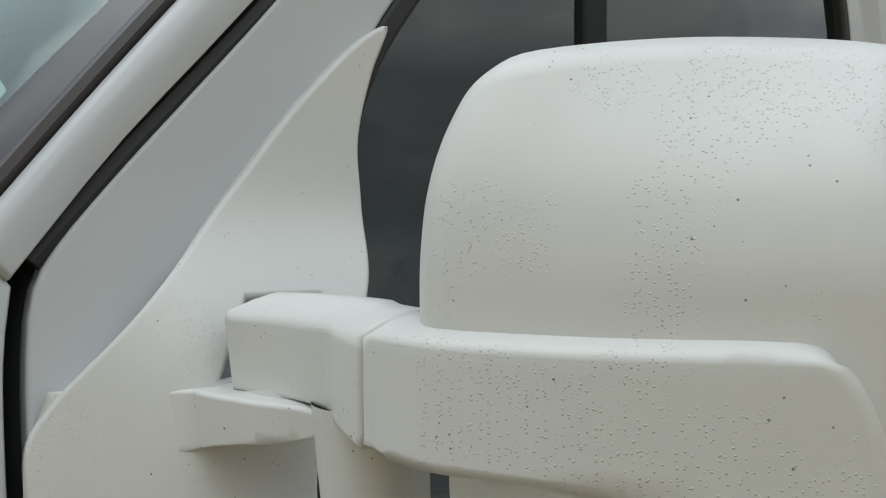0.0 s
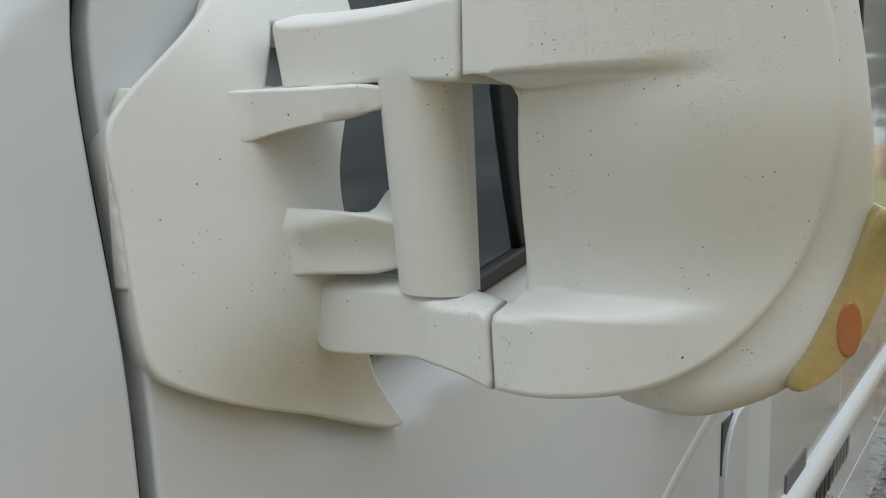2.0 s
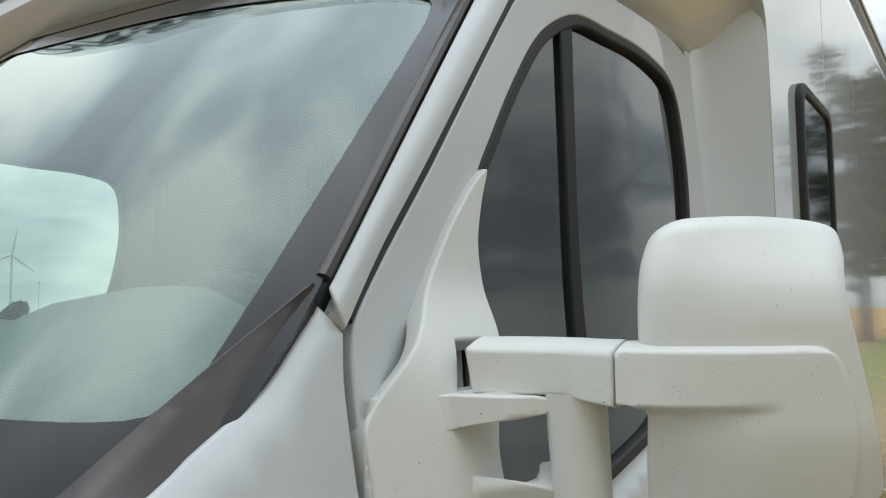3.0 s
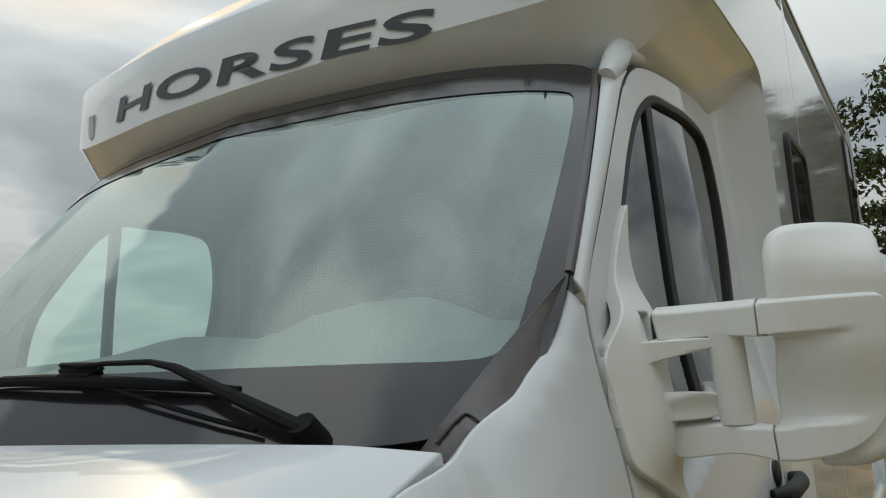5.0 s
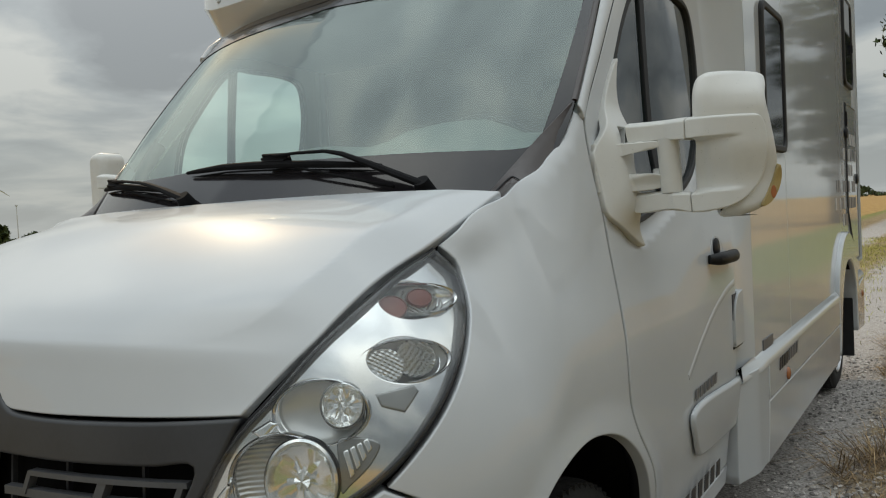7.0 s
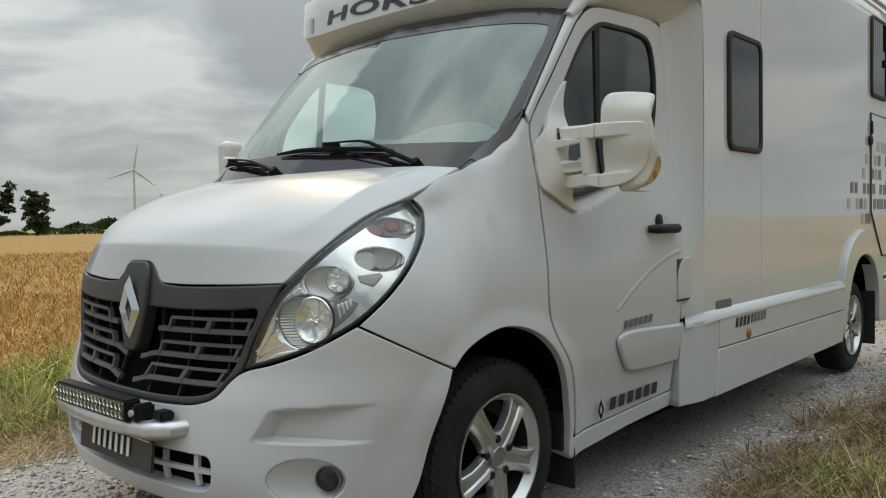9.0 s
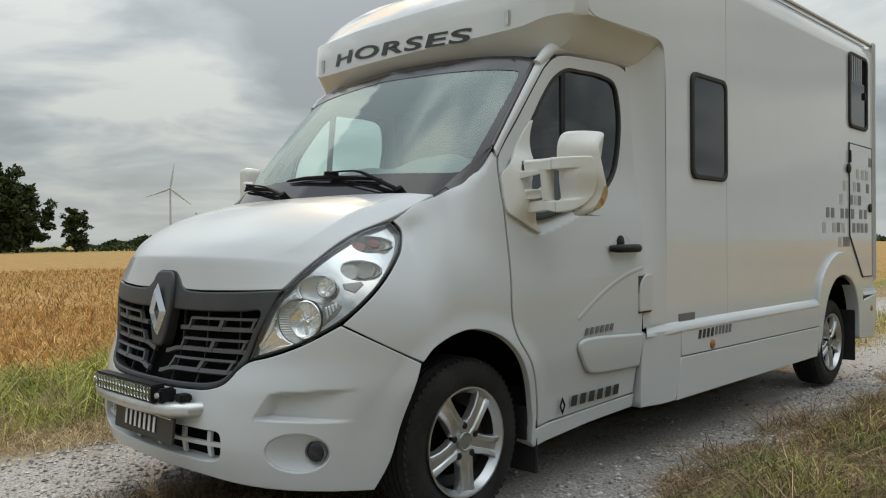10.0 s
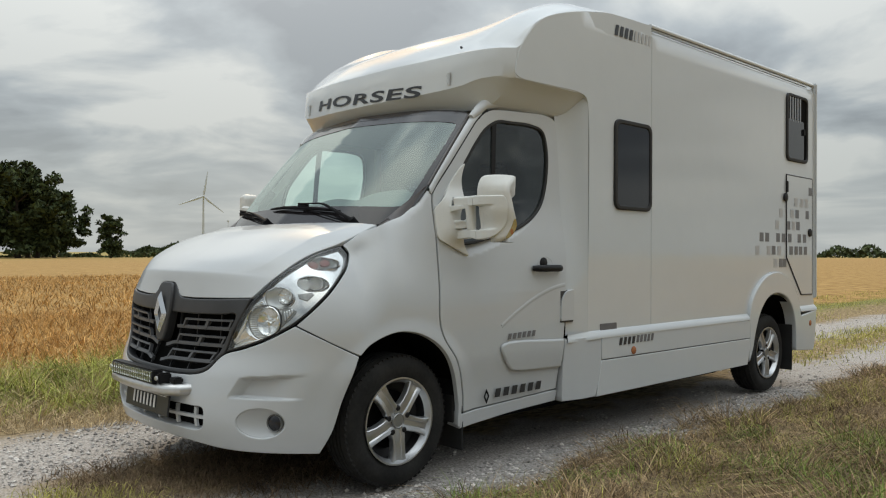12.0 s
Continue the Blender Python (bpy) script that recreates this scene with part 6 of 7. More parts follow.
def build_mirror(side):
    name = "door_mirror"
    root = thing(name, "white textured plastic mirror on two arms, scuffed and speckled", "mirror", (side * 1.0, 1.2, 1.3), "pair of door mirrors")

    def mp(part_name, outline, surf, mat, parent=root, **kw):
        return skin_patch(side, part_name, outline, surf, mat, parent, **kw)

    def back(u, z):
        p = mirror_face(u, z)
        a, z = np.abs(np.asarray(u, float)), np.asarray(z, float)
        p[..., 1] += 0.012 + (0.008 + 0.019 * sstep(1.20, 1.32, a)) * sstep(1.545, 1.63, z) + (5.0 + 8.0 * sstep(1.20, 1.32, a)) * np.maximum(0, z - 1.575) ** 2 + 0.05 * (1 - sstep(1.19, 1.29, a)) * (1 - sstep(1.49, 1.53, z))
        return p

    housing = [(1.178, 1.44), (1.173, 1.585), (1.174, 1.615), (1.180, 1.636), (1.196, 1.648), (1.230, 1.653), (1.265, 1.656), (1.300, 1.654), (1.319, 1.646), (1.329, 1.626), (1.336, 1.590), (1.342, 1.555), (1.349, 1.51), (1.3545, 1.47), (1.357, 1.434), (1.3565, 1.40), (1.355, 1.372), (1.349, 1.345), (1.336, 1.316), (1.316, 1.297), (1.288, 1.2865), (1.26, 1.283), (1.228, 1.281), (1.211, 1.283), (1.202, 1.30), (1.198, 1.36)]
    if side < 0:
        house = mp("housing", loop(rounded(1.195, 1.345, 1.335, 1.660, 0.045), 0.01), lambda u, z: np.stack([u, 1.185 + 0.9 * np.maximum(0, np.abs(u) - 1.23) ** 1.5, z], -1), SHELL, cell=0.02, bev=0.03, deep=1.0, thick=0.105, segs=5, label="white mirror housing")
    else:
        house = mp("housing", loop(housing, 0.008), back, SHELL, cell=0.008, bev=0.024, deep=0.8, thick=0.128, segs=6, label="white mirror housing")
    cover = [(1.1605, 1.5375, 1), (1.19, 1.5380), (1.25, 1.5375), (1.295, 1.5365), (1.315, 1.533), (1.3265, 1.524), (1.3330, 1.508), (1.3368, 1.484), (1.3385, 1.462), (1.3382, 1.440), (1.3345, 1.419), (1.3285, 1.395), (1.3180, 1.369), (1.304, 1.346), (1.2874, 1.327), (1.268, 1.3135), (1.245, 1.3045), (1.211, 1.299), (1.185, 1.2965), (1.1642, 1.2972, 1), (1.1612, 1.350, 1), (1.1655, 1.3515), (1.1675, 1.357), (1.1680, 1.3715), (1.1692, 1.399), (1.172, 1.425), (1.1755, 1.45), (1.1768, 1.470), (1.1745, 1.4775), (1.1605, 1.4785, 1)]
    if side > 0:
        mp("front_cover", loop(cover, 0.006), shell_face, SHELL, cell=0.005, bev=0.005, thick=0.045, segs=4, label="white speckled front cover")
    arm = [(1.0035, 1.5385, 1), (1.05, 1.5385), (1.10, 1.538), (1.135, 1.5375), (1.1592, 1.5375, 1), (1.1592, 1.4783, 1), (1.13, 1.4808), (1.096, 1.4837), (1.05, 1.4826), (1.0122, 1.4826, 1)]
    mp("upper_arm", loop(arm, 0.006), arm_face, SHELL, cell=0.006, bev=0.003, thick=0.055, segs=3, label="white upper mirror arm")
    arm = [(1.0095, 1.3565, 1), (1.06, 1.3575), (1.10, 1.358), (1.135, 1.354), (1.1600, 1.3505, 1), (1.1630, 1.2972, 1), (1.136, 1.3042), (1.107, 1.3075), (1.08, 1.3056), (1.045, 1.3015), (1.022, 1.3012), (1.0145, 1.305)]
    mp("lower_arm", loop(arm, 0.006), arm_face, SHELL, cell=0.006, bev=0.003, thick=0.055, segs=3, label="white lower mirror arm")
    post = bmesh.new()
    rows = []
    for k in range(9):
        t = k / 8
        z = 1.486 - 0.136 * t
        rows.append([post.verts.new((side * (1.106 + 0.004 * t + 0.027 * math.cos(a)), 1.256 + 0.012 * t - 0.022 * math.sin(a) - (0.09 if side < 0 else 0.0), z)) for a in (math.pi * j / 14 for j in range(-2, 17))])
    for a, b in zip(rows, rows[1:]):
        for i in range(len(a) - 1):
            post.faces.new((a[i], a[i + 1], b[i + 1], b[i]))
    bmesh.ops.recalc_face_normals(post, faces=post.faces)
    part("arm_post", post, SHELL, root, "round white post between the arms")
    plate = bmesh.new()
    box(plate, (side * 1.1290, 1.272 if side > 0 else 1.182, 1.417), (0.006, 0.022, 0.136), 0.002, 2, Matrix.Rotation(radians(-2 * side), 4, "Y"))
    part("post_plate", plate, SHELL, root)
    # lamp in the driver's housing's outer lower corner
    if side > 0:
        amber = [(1.3548, 1.405), (1.3565, 1.395), (1.3555, 1.372), (1.350, 1.346), (1.340, 1.322), (1.329, 1.308), (1.317, 1.302), (1.3135, 1.308), (1.322, 1.330), (1.332, 1.357), (1.342, 1.385), (1.350, 1.403)]
        lamp = mp("indicator_lamp", loop(amber, 0.005), back, YELLOWED, parent=house, cell=0.005, bev=0.003, deep=4.0, thick=0.026, lift=0.005, segs=5, label="yellowed clear indicator lamp with orange bulb")
        mp("orange_bulb", ellipse(1.3365, 1.338, 0.0055, 0.016, 18), back, AMBER, parent=lamp, cell=0.004, bev=0.0015, thick=0.006, lift=0.0062, segs=3)
    bm = box(bmesh.new(), (side * 1.250, 1.368 if side > 0 else 1.278, 1.44 if side > 0 else 1.47), (0.100, 0.006, 0.22), 0.003)
    part("mirror_glass", bm, CHROME, house)
    # sail plate on the door corner with the forked hub
    sail = [(1.392, 1.735), (1.376, 1.695), (1.362, 1.645), (1.361, 1.595), (1.352, 1.54), (1.305, 1.465), (1.288, 1.42), (1.290, 1.37), (1.318, 1.285), (1.352, 1.228), (1.362, 1.211), (1.348, 1.210), (1.26, 1.247), (1.148, 1.2965), (1.138, 1.308), (1.136, 1.40), (1.136, 1.455), (1.146, 1.470), (1.196, 1.524), (1.263, 1.605), (1.313, 1.667), (1.372, 1.725)]
    socket = [(1.232, 1.4845, 1), (1.256, 1.527, 1), (1.306, 1.527, 1), (1.290, 1.4845, 1)]

    def sail_face(s, z):
        p = body(s, z)
        y = np.abs(s) - CORNER + RD
        hub = 0.044 * np.exp(-(((z - 1.42) / 0.135) ** 4)) * sstep(1.130, 1.230, y)
        p[..., 0] += np.sign(s) * hub
        return p

    mp("sail_plate", loop(yz(sail), 0.008), sail_face, SHELL, holes=[loop(yz(socket), 0.008)], cell=0.008, bev=0.004, thick=0.026, lift=0.011, segs=3, label="white sail plate in the window corner")
    hub_y = pchip([0.960, 0.985, 1.005, 1.02, 1.04, 1.07, 1.09, 1.12], [1.212, 1.212, 1.213, 1.216, 1.222, 1.231, 1.241, 1.25])
    root_y = pchip([0.950, 0.964, 0.976, 0.988, 0.9927, 0.9959, 1.05], [1.13, 1.16, 1.18, 1.20, 1.21, 1.222, 1.60])

    def fork_face(u, z):
        """Hub that swells out of the sail plate into two lugs, with a scooped valley between them."""
        a = np.abs(np.asarray(u, float))
        z = np.asarray(z, float)
        front, low = hub_y(np.clip(a, 0.960, 1.2)) + 0.020 * sstep(1.42, 1.37, z), root_y(np.clip(a + 0.18 * (z - 1.48), 0.93, 1.05)) + 0.003
        h = np.maximum(0, 0.032 - np.abs(front - low)) / 0.032
        y = np.minimum(front, low) - h * h * 0.008
        top = 1.446 + 0.20 * np.clip(a - 0.998, 0, 0.08)
        scoop = sstep(0.965, 1.030, a) * sstep(top + 0.003, top - 0.010, z) * (1 - sstep(0.0, 1.0, (top - 0.012 - z) / 0.052))
        return np.stack([u, y + 0.055 * scoop, z], -1)

    fork = [(0.955, 1.4835, 1), (1.045, 1.4825), (1.082, 1.4825), (1.091, 1.4800), (1.094, 1.474), (1.090, 1.4675), (1.070, 1.4605), (1.038, 1.4555), (1.015, 1.4510), (0.996, 1.4440), (0.986, 1.4300), (0.988, 1.4160), (1.006, 1.4065), (1.035, 1.4045), (1.060, 1.4030), (1.080, 1.3985), (1.093, 1.3925), (1.097, 1.382), (1.093, 1.3695), (1.078, 1.3620), (1.040, 1.3585), (0.955, 1.3570, 1), (0.955, 1.42)]
    mp("hub_fork", loop(fork, 0.005), fork_face, SHELL, cell=0.005, bev=0.003, thick=0.040, segs=3, label="white forked hub that carries the arms")
    return root


for side in (1, -1):
    build_mirror(side)


# ---- vegetation ----
def leaf_material(name, low, high, trans=0.35):
    m = material(name, low, 0.8, vary=0.3, scale=3.0, dark=low, tint=high, spec=0.2)
    nt = m.node_tree
    b = nt.nodes["Principled BSDF"]
    geo = nt.nodes.new("ShaderNodeNewGeometry")
    hsv = nt.nodes.new("ShaderNodeHueSaturation")
    val = nt.nodes.new("ShaderNodeMapRange")
    val.inputs["To Min"].default_value, val.inputs["To Max"].default_value = 0.4, 1.6
    nt.links.new(geo.outputs["Random Per Island"], val.inputs["Value"])
    nt.links.new(val.outputs[0], hsv.inputs["Value"])
    src = b.inputs["Base Color"].links[0].from_socket
    nt.links.new(src, hsv.inputs["Color"])
    nt.links.new(hsv.outputs[0], b.inputs["Base Color"])
    return m


DRY = leaf_material("dry_grass", (0.33, 0.24, 0.13), (0.70, 0.56, 0.34))
GREEN = leaf_material("green_grass", (0.20, 0.22, 0.045), (0.62, 0.55, 0.17))
VERGE = leaf_material("bleached_grass", (0.24, 0.155, 0.075), (0.60, 0.44, 0.25))
MEADOW = leaf_material("meadow_grass", (0.15, 0.19, 0.035), (0.50, 0.50, 0.13))
FRESH = leaf_material("fresh_grass", (0.11, 0.165, 0.035), (0.38, 0.46, 0.12))
THATCH = leaf_material("dead_brown_grass", (0.11, 0.075, 0.045), (0.26, 0.185, 0.115))
GRAIN = leaf_material("ripe_grain", (0.38, 0.215, 0.075), (0.62, 0.385, 0.145))
LEAF = leaf_material("tree_leaves", (0.024, 0.038, 0.016), (0.075, 0.095, 0.034))
BARK = material("tree_bark", (0.07, 0.06, 0.05), 0.9, vary=0.4, scale=2, bump=0.6, bump_scale=12)
STONE = leaf_material("gravel_stones", (0.30, 0.28, 0.26), (0.58, 0.54, 0.505))


def blades(name, label, category, mat, spots, height, width, lean, seed, patchy=0.0, laid=0.0):
    """Many bent blades as one mesh: spots is an array of x, y."""
    rng = np.random.default_rng(seed)
    n = len(spots)
    z0 = ground_height(spots[:, 0], spots[:, 1])
    px, py = spots[:, 0], spots[:, 1]
    tuft = np.sin(px * 5.1 + 1.7 * np.sin(py * 2.3)) * np.sin(py * 4.3 + 2.1 * np.sin(px * 3.1)) + 0.6 * np.sin(px * 13 + py * 9) * np.sin(py * 15 - px * 4)
    h = height * rng.uniform(0.45, 1.15, n) * np.clip(0.85 + patchy * tuft, 0.3, 1.8)
    a, w = rng.uniform(0, 2 * math.pi, n), width * rng.uniform(0.6, 1.3, n)
    tilt, way = lean * rng.uniform(0.1, 1.2, n), rng.uniform(0, 2 * math.pi, n)
    if laid:
        # swathes that lie one way together
        swathe = 2.6 * np.sin(2.1 * px + 1.3 * np.sin(1.7 * py)) + 2.9 * np.cos(1.9 * py + 1.6 * np.sin(2.3 * px)) + 1.2 * np.sin(6.3 * px - 4.7 * py)
        way = np.where(rng.random(n) < laid, swathe + rng.normal(0, 0.45, n), way)
        h = h * (1 + 0.5 * np.sin(3.3 * px + 2.1 * np.sin(2.9 * py)) * np.sin(2.7 * py - 1.1 * px))
    side = np.stack([np.cos(a), np.sin(a), 0 * a], 1) * w[:, None]
    base = np.stack([spots[:, 0], spots[:, 1], z0 - 0.01], 1)
    bend = np.stack([np.cos(way), np.sin(way), 0 * way], 1)
    mid = base + bend * (h * tilt * 0.35)[:, None] + np.array([0, 0, 1]) * (h * 0.6)[:, None]
    top = base + bend * (h * tilt)[:, None] + np.array([0, 0, 1]) * (h * np.sqrt(np.maximum(0.05, 1 - (tilt * 0.75) ** 2)))[:, None]
    verts = np.stack([base - side, base + side, mid + side * 0.7, mid - side * 0.7, top], 1).reshape(-1, 3)
    faces = []
    for k in range(n):
        j = 5 * k
        faces += [(j, j + 1, j + 2, j + 3), (j + 3, j + 2, j + 4)]
    me = bpy.data.meshes.new(name)
    me.from_pydata(verts.tolist(), [], faces)
    return tagged(part(name, me, mat), label, category, kind="stuff")


def scatter(n, x0, x1, y0, y1, seed, keep=None, clump=0.0):
    rng = np.random.default_rng(seed)
    p = np.stack([rng.uniform(x0, x1, n), rng.uniform(y0, y1, n)], 1)
    if clump:
        c = np.stack([rng.uniform(x0, x1, max(1, n // 40)), rng.uniform(y0, y1, max(1, n // 40))], 1)
        p = c[rng.integers(0, len(c), n)] + rng.normal(0, clump, (n, 2))
    return p[keep(p)] if keep else p


# verge on the camera's side: matted dry grass with green tufts
edge = lambda p: (p[:, 0] > 1.32 + 0.14 * np.sin(p[:, 1] * 1.7) + 0.08 * np.sin(p[:, 1] * 5.1)) & (p[:, 0] < 4.8)
patches = ((1.75, 2.15, 0.22), (1.95, 2.75, 0.2), (2.62, 2.9, 0.36), (2.5, 2.2, 0.34), (1.70, 1.55, 0.26), (1.62, 0.9, 0.3), (2.95, 3.7, 0.40), (3.3, 1.6, 0.5))


def lush(p):
    """True where fresh grass grows between the dead."""
    best = np.full(len(p), 9.0)
    for x, y, r in patches:
        best = np.minimum(best, np.hypot(p[:, 0] - x, p[:, 1] - y) / r)
    return edge(p) & (np.random.default_rng(8).random(len(p)) > sstep(0.5, 1.25, best))


blades("dry_verge_grass", "matted dry yellow-brown grass on the verge", "grass", VERGE, scatter(62000, 1.2, 4.2, -0.4, 11, 1, edge, 0.16), 0.14, 0.0022, 2.8, 2, 0.6, 0.45)
blades("brown_verge_thatch", "flattened brown dead grass under the verge tufts", "grass", THATCH, scatter(64000, 1.2, 4.4, -0.4, 9, 101, edge), 0.13, 0.0026, 3.0, 102, 0.6, 0.4)
blades("green_verge_grass", "fresh green grass tufts on the verge", "grass", FRESH, scatter(42000, 1.4, 4.4, -0.6, 6.5, 3, lush), 0.15, 0.0026, 1.8, 4, 0.6, 0.4)
blades("yellow_verge_grass", "yellowing grass tufts on the verge", "grass", GREEN, scatter(14000, 1.4, 4.6, -0.6, 11, 103, edge, 0.10), 0.15, 0.0022, 1.6, 104, 0.5)
blades("dry_stalks", "thin dry grass stalks on the verge", "grass", VERGE, scatter(700, 1.35, 3.4, 0.0, 10, 5, edge, 0.3), 0.30, 0.0012, 1.1, 6)
# verge on the far side
left = lambda p: (p[:, 0] < -1.55 + 0.15 * np.sin(p[:, 1] * 2.1)) & (p[:, 1] < 4 - 0.8 * p[:, 0])
blades("cut_straw", "flattened cut straw beside the track", "straw", DRY, scatter(14000, -2.9, -1.45, -1.5, 4.5, 7, left, 0.12), 0.16, 0.0024, 2.4, 8)
blades("green_margin_grass", "tall green and yellow grass at the field margin", "grass", MEADOW, scatter(15000, -3.5, -2.1, -1.5, 7, 9, left, 0.14), 0.31, 0.0032, 2.5, 10, 0.6, 0.8)
blades("dry_margin_grass", "pale dry grass at the field margin", "grass", DRY, scatter(7000, -3.7, -2.1, -1.5, 7, 11, left, 0.2), 0.32, 0.003, 1.5, 12, 0.4)
blades("centre_strip_thatch", "flattened brown dead grass along the middle of the track", "grass", THATCH, scatter(6000, -0.35, 0.60, -0.35, 1.0, 13, None, 0.12), 0.11, 0.0022, 2.6, 14)
blades("centre_strip_grass", "sparse grass tufts along the middle of the track", "grass", GREEN, scatter(900, -0.05, 0.45, -0.9, -0.15, 113, None, 0.06), 0.11, 0.0022, 1.6, 114)
blades("rear_verge_grass", "grass tufts along the track behind the truck", "grass", GREEN, np.vstack([scatter(9000, -0.55, 0.5, 6.5, 26, 15, None, 0.25), scatter(9000, -5, -1.9, 7, 34, 16, None, 0.3), scatter(7000, 1.3, 4, 10, 34, 17, None, 0.3)]), 0.10, 0.004, 1.2, 18)
# standing grain
wedge = lambda p: (p[:, 1] < 5 - 0.75 * p[:, 0]) & (p[:, 1] > -2.5 - 0.12 * p[:, 0])
blades("ripe_grain_near", "ripe golden grain standing in the field", "grain", GRAIN, scatter(42000, -11, -3.2, -3, 14, 19, wedge), 0.24, 0.006, 1.7, 20, 0.4)
blades("ripe_grain_far", "ripe golden grain standing in the field", "grain", GRAIN, scatter(42000, -34, -10, -3, 32, 21, wedge), 0.20, 0.012, 1.6, 22, 0.4)


def gravel():
    """Loose stones pressed into the wheel tracks."""
    rng = np.random.default_rng(31)
    sets = [scatter(5200, -1.55, -0.35, -2.4, 1.2, 32), scatter(1200, 0.5, 1.45, -1.4, 7, 33), scatter(4200, 0.9, 1.5, 0.0, 6.5, 34), scatter(2600, -1.6, 1.4, 6, 17, 35)]
    p = np.vstack(sets)
    verts, faces = [], []
    ico = np.array([(0, 0, 1), (0.9, 0, 0.2), (0.28, 0.85, 0.15), (-0.73, 0.53, 0.2), (-0.73, -0.53, 0.1), (0.28, -0.85, 0.2), (0, 0, -0.8)])
    tri = [(0, k, k % 5 + 1) for k in range(1, 6)] + [(6, k % 5 + 1, k) for k in range(1, 6)]
    for k, (x, y) in enumerate(p):
        r = 0.005 + 0.013 * rng.random() ** 3
        a = rng.random() * 6.28
        m = np.array([[math.cos(a), -math.sin(a), 0], [math.sin(a), math.cos(a), 0], [0, 0, 0.7]])
        v = (ico * (1 + rng.normal(0, 0.15, ico.shape))) @ m.T * r + (x, y, float(ground_height(x, y)) + r * 0.2)
        faces += [(7 * k + a, 7 * k + b, 7 * k + c) for a, b, c in tri]
        verts.append(v)
    me = bpy.data.meshes.new("gravel")
    me.from_pydata(np.concatenate(verts).tolist(), [], faces)
    tagged(part("gravel", me, STONE), "loose grey gravel stones on the track", "gravel", kind="stuff")


gravel()


def tree(name, label, at, height, spread, crown_low, seed, leaves=2600, leaf=0.16, lobes=9, cone=0.0):
    """Tapered trunk, branching limbs, and a crown of many leaf clumps with gaps."""
    rng = np.random.default_rng(seed)
    root = thing(name, label, "tree", at)
    base = Vector(at)
    trunk = bmesh.new()
    lean = Vector((rng.normal(0, 0.03), rng.normal(0, 0.03), 1))
    tops = []
    tube([base + Vector((0, 0, -0.2)), base + lean * height * 0.25, base + lean * height * 0.5, base + lean * height * 0.85], [height * 0.032, height * 0.024, height * 0.018, height * 0.004], 9, trunk)
    for k in range(lobes):
        t = crown_low / height + (0.93 - crown_low / height) * (k + 0.5) / lobes
        a = k * 2.4 + rng.normal(0, 0.3)
        reach = spread * math.sin(min(1.0, 0.30 + 0.75 * (1 - abs(2 * t - 1.05))) * math.pi / 2) * rng.uniform(0.7, 1.0) * (1 - cone * t)
        start = base + lean * height * max(0.2, t - 0.16)
        tip = base + lean * height * t + Vector((math.cos(a), math.sin(a), 0)) * reach
        tube([start, start.lerp(tip, 0.5) + Vector((0, 0, height * 0.03)), tip], [height * 0.012, height * 0.007, height * 0.002], 6, trunk)
        tops += [(tip, spread * 0.42), (start.lerp(tip, 0.55) + Vector((0, 0, height * 0.05)), spread * 0.40)]
    tops.append((base + lean * height * 0.9, spread * 0.36))
    part("trunk", trunk, BARK, root)
    pts, sizes = [], []
    per = leaves // len(tops)
    for c, r in tops:
        for _ in range(4):
            sub = np.array(c) + rng.normal(0, r * 0.5, 3) * (1, 1, 0.75)
            q = rng.normal(0, 1, (per // 4, 3))
            q /= np.linalg.norm(q, axis=1)[:, None]
            pts.append(sub + q * (r * 0.52 * rng.uniform(0.35, 1.0, (len(q), 1))) * (1, 1, 0.75))
    c = np.concatenate(pts)
    c = c[c[:, 2] > at[2] + crown_low * 0.7]
    n = len(c)
    u, v = rng.normal(0, 1, (n, 3)), rng.normal(0, 1, (n, 3))
    u /= np.linalg.norm(u, axis=1)[:, None]
    v -= (u * v).sum(1)[:, None] * u
    v /= np.linalg.norm(v, axis=1)[:, None]
    s = leaf * rng.uniform(0.6, 1.4, (n, 1))
    verts = np.stack([c - u * s, c - v * s * 0.45, c + u * s, c + v * s * 0.45], 1).reshape(-1, 3)
    me = bpy.data.meshes.new("crown")
    me.from_pydata(verts.tolist(), [], [(4 * k, 4 * k + 1, 4 * k + 2, 4 * k + 3) for k in range(n)])
    part("crown", me, LEAF, root)
    return root


def polar(az, d):
    a = radians(az)
    return (4.1 + d * math.sin(a), -1.8 + d * math.cos(a), 0.0)


for k, (az, d, h, w) in enumerate(((-72.9, 168, 12.5, 5.6), (-73.9, 160, 15.5, 6.0), (-75.0, 158, 17.0, 7.0), (-77.2, 160, 16.5, 7.0), (-79.5, 165, 16.0, 7.5), (-74.4, 175, 15.0, 6.8), (-82, 170, 15.0, 7.5))):
    tree("broadleaf_tree", "dark green broadleaf tree in a clump beyond the field", polar(az, d), h, w, 1.2, 40 + k, 5200, 0.55, 11)
tree("small_round_tree", "small conical dark green tree standing alone", polar(-69.5, 165), 8.3, 3.0, 0.6, 60, 4200, 0.30, 16, 0.75)
tree("roadside_tree", "tall leafy tree beside the track behind the truck", (3.3, 39, 0), 12.5, 4.0, 3.8, 61, 10000, 0.17, 14)
tree("roadside_tree", "tall leafy tree beside the track behind the truck", (5.2, 39, 0), 10.5, 1.9, 4.2, 62, 3600, 0.17, 10)
tree("roadside_tree", "tall leafy tree beside the track behind the truck", (4.6, 54, 0), 12.0, 2.8, 3.4, 63, 4500, 0.24, 12)


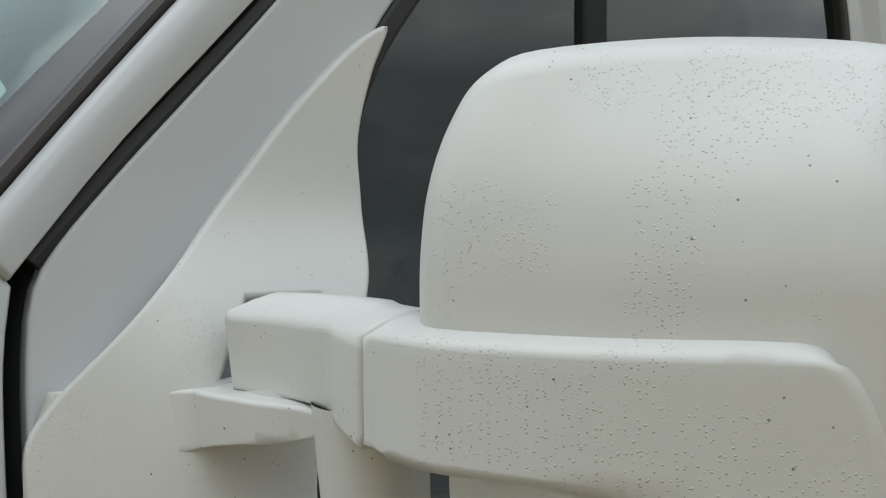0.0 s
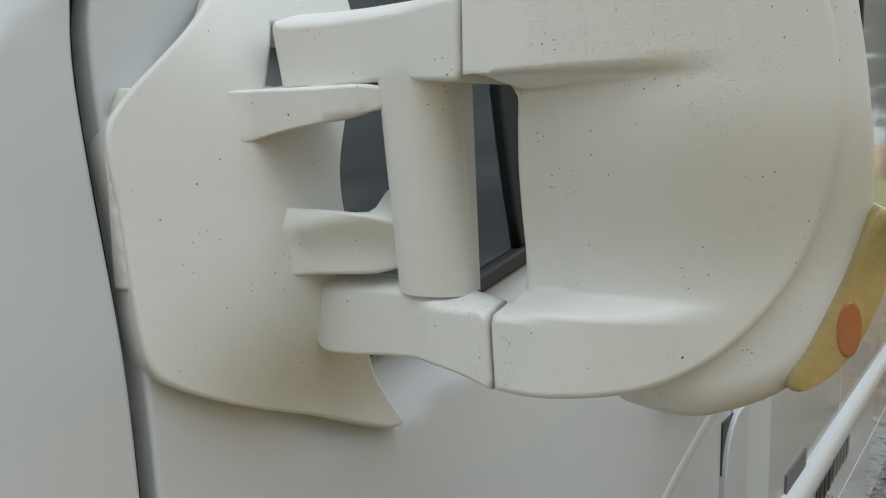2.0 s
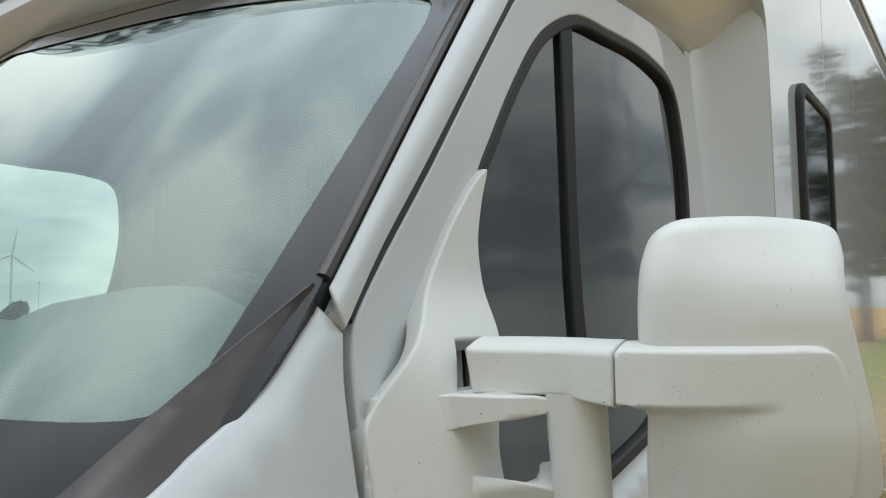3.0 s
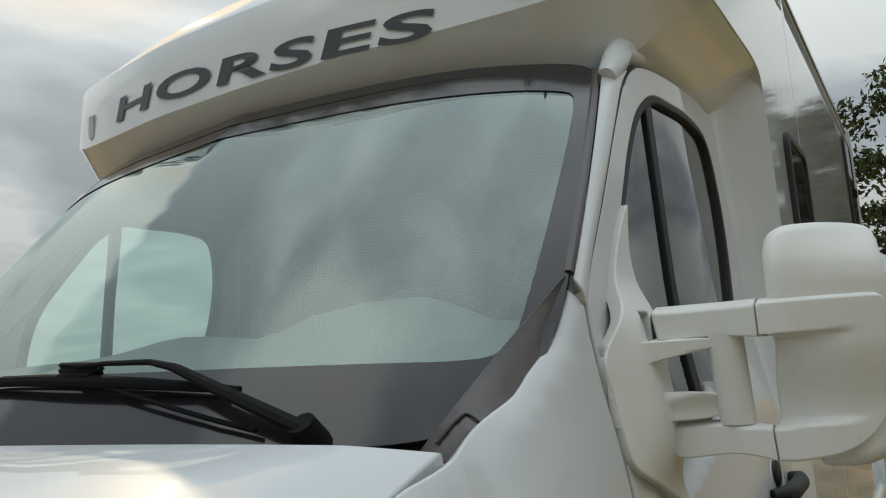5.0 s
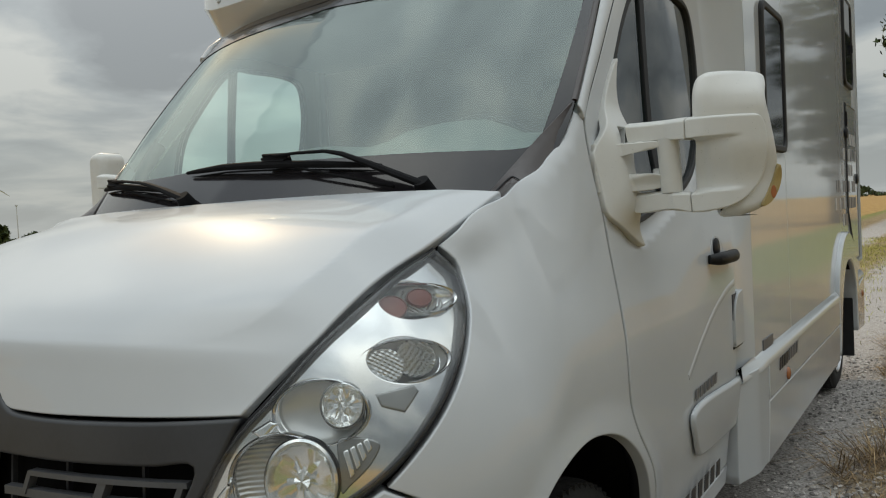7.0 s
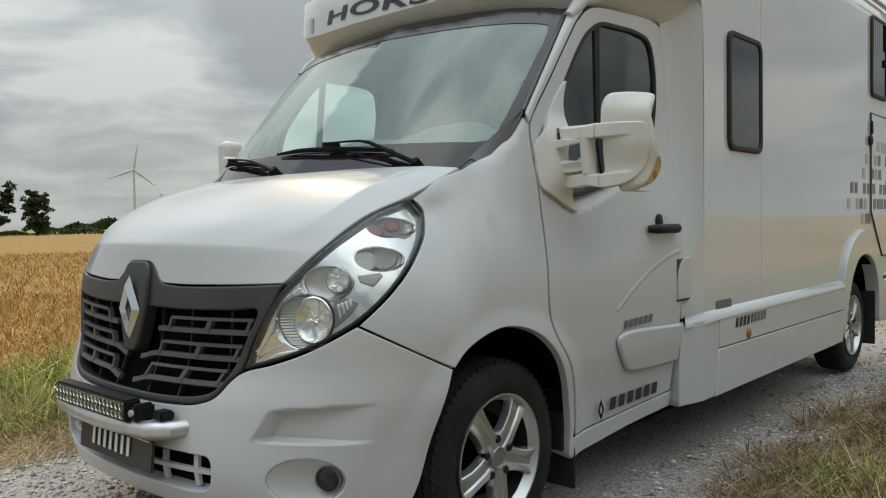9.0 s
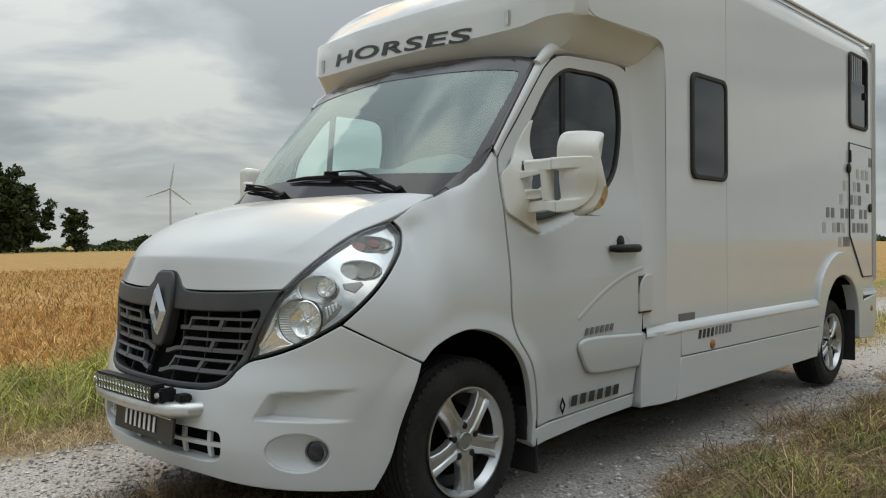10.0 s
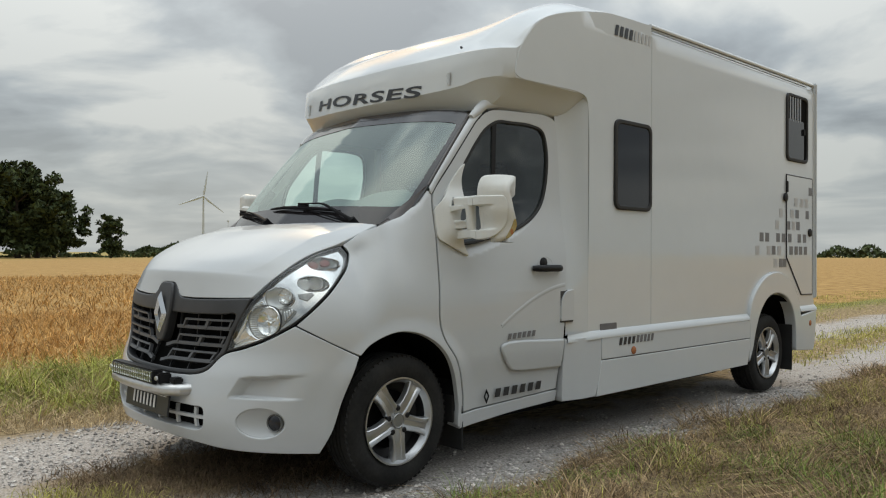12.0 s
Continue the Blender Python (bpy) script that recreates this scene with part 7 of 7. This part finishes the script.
def hedge_line(name, label, az0, az1, d, high, seed):
    """A far band of wood with an uneven top."""
    rng = np.random.default_rng(seed)
    n = 5200
    az = np.radians(rng.uniform(az0, az1, n))
    dd = d * rng.uniform(0.96, 1.05, n)
    x, y = 4.1 + dd * np.sin(az), -1.8 + dd * np.cos(az)
    top = high * (0.55 + 0.30 * np.sin(az * 61 + seed) + 0.22 * np.sin(az * 173 + 2 * seed))
    z = np.maximum(0.15, top) * rng.random(n) ** 0.7
    c = np.stack([x, y, z], 1)
    u, v = rng.normal(0, 1, (n, 3)), rng.normal(0, 1, (n, 3))
    s = high * 0.10
    verts = np.stack([c - u * s, c - v * s, c + u * s, c + v * s], 1).reshape(-1, 3)
    me = bpy.data.meshes.new(name)
    me.from_pydata(verts.tolist(), [], [(4 * k, 4 * k + 1, 4 * k + 2, 4 * k + 3) for k in range(n)])
    tagged(part(name, me, LEAF), label, "woods", kind="stuff")


hedge_line("far_wood", "distant dark line of woodland", -69, -57, 700, 9.0, 71)
hedge_line("far_wood", "distant dark line of woodland", -30, 4, 520, 8.0, 72)
hedge_line("field_hedge", "low hedge along the far field edge", -84, -62, 185, 1.7, 73)
hedge_line("far_bushes", "distant clump of bushes", -64.6, -62.6, 330, 6.5, 74)

WHITE_STEEL = material("pale_grey_steel", (0.55, 0.57, 0.6), 0.5, vary=0.05, scale=0.1)


def turbine():
    d = 1150
    x, y, _ = polar(-63.57, d)
    hub_z = 1.2 + d * math.tan(radians(3.9))
    root = thing("wind_turbine", "distant pale grey three-bladed wind turbine", "wind turbine", (x, y, 0))
    part("tower", tube([(x, y, 0), (x, y, hub_z * 0.5), (x, y, hub_z)], [2.0, 1.6, 1.1], 14), WHITE_STEEL, root)
    across = Vector((math.cos(radians(63.57)), math.sin(radians(63.57)), 0))
    toward = Vector((4.1 - x, -1.8 - y, 0)).normalized()
    hub = Vector((x, y, hub_z)) + toward * 3.5
    part("nacelle", tube([hub - toward * 7, hub - toward * 2, hub + toward * 0.8, hub + toward * 1.8], [1.4, 1.8, 1.5, 0.3], 12), WHITE_STEEL, root)
    for ang in (81, 201, 321):
        way = across * math.cos(radians(ang)) + Vector((0, 0, 1)) * math.sin(radians(ang))
        part("blade", tube([hub + way * r for r in (0.8, 4, 9, 21, 35)], [0.9, 1.5, 1.8, 1.2, 0.4], 8), WHITE_STEEL, root)


turbine()
mx, my, _ = polar(-61.9, 420)
mast = thing("radio_mast", "thin distant grey mast", "mast", (mx, my, 0))
part("pole", tube([(mx, my, 0), (mx, my, 17.5)], [0.28, 0.14], 8), WHITE_STEEL, mast)
part("mast_head", box(bmesh.new(), (mx, my, 17.4), (0.9, 0.9, 0.7), 0.1), WHITE_STEEL, mast)
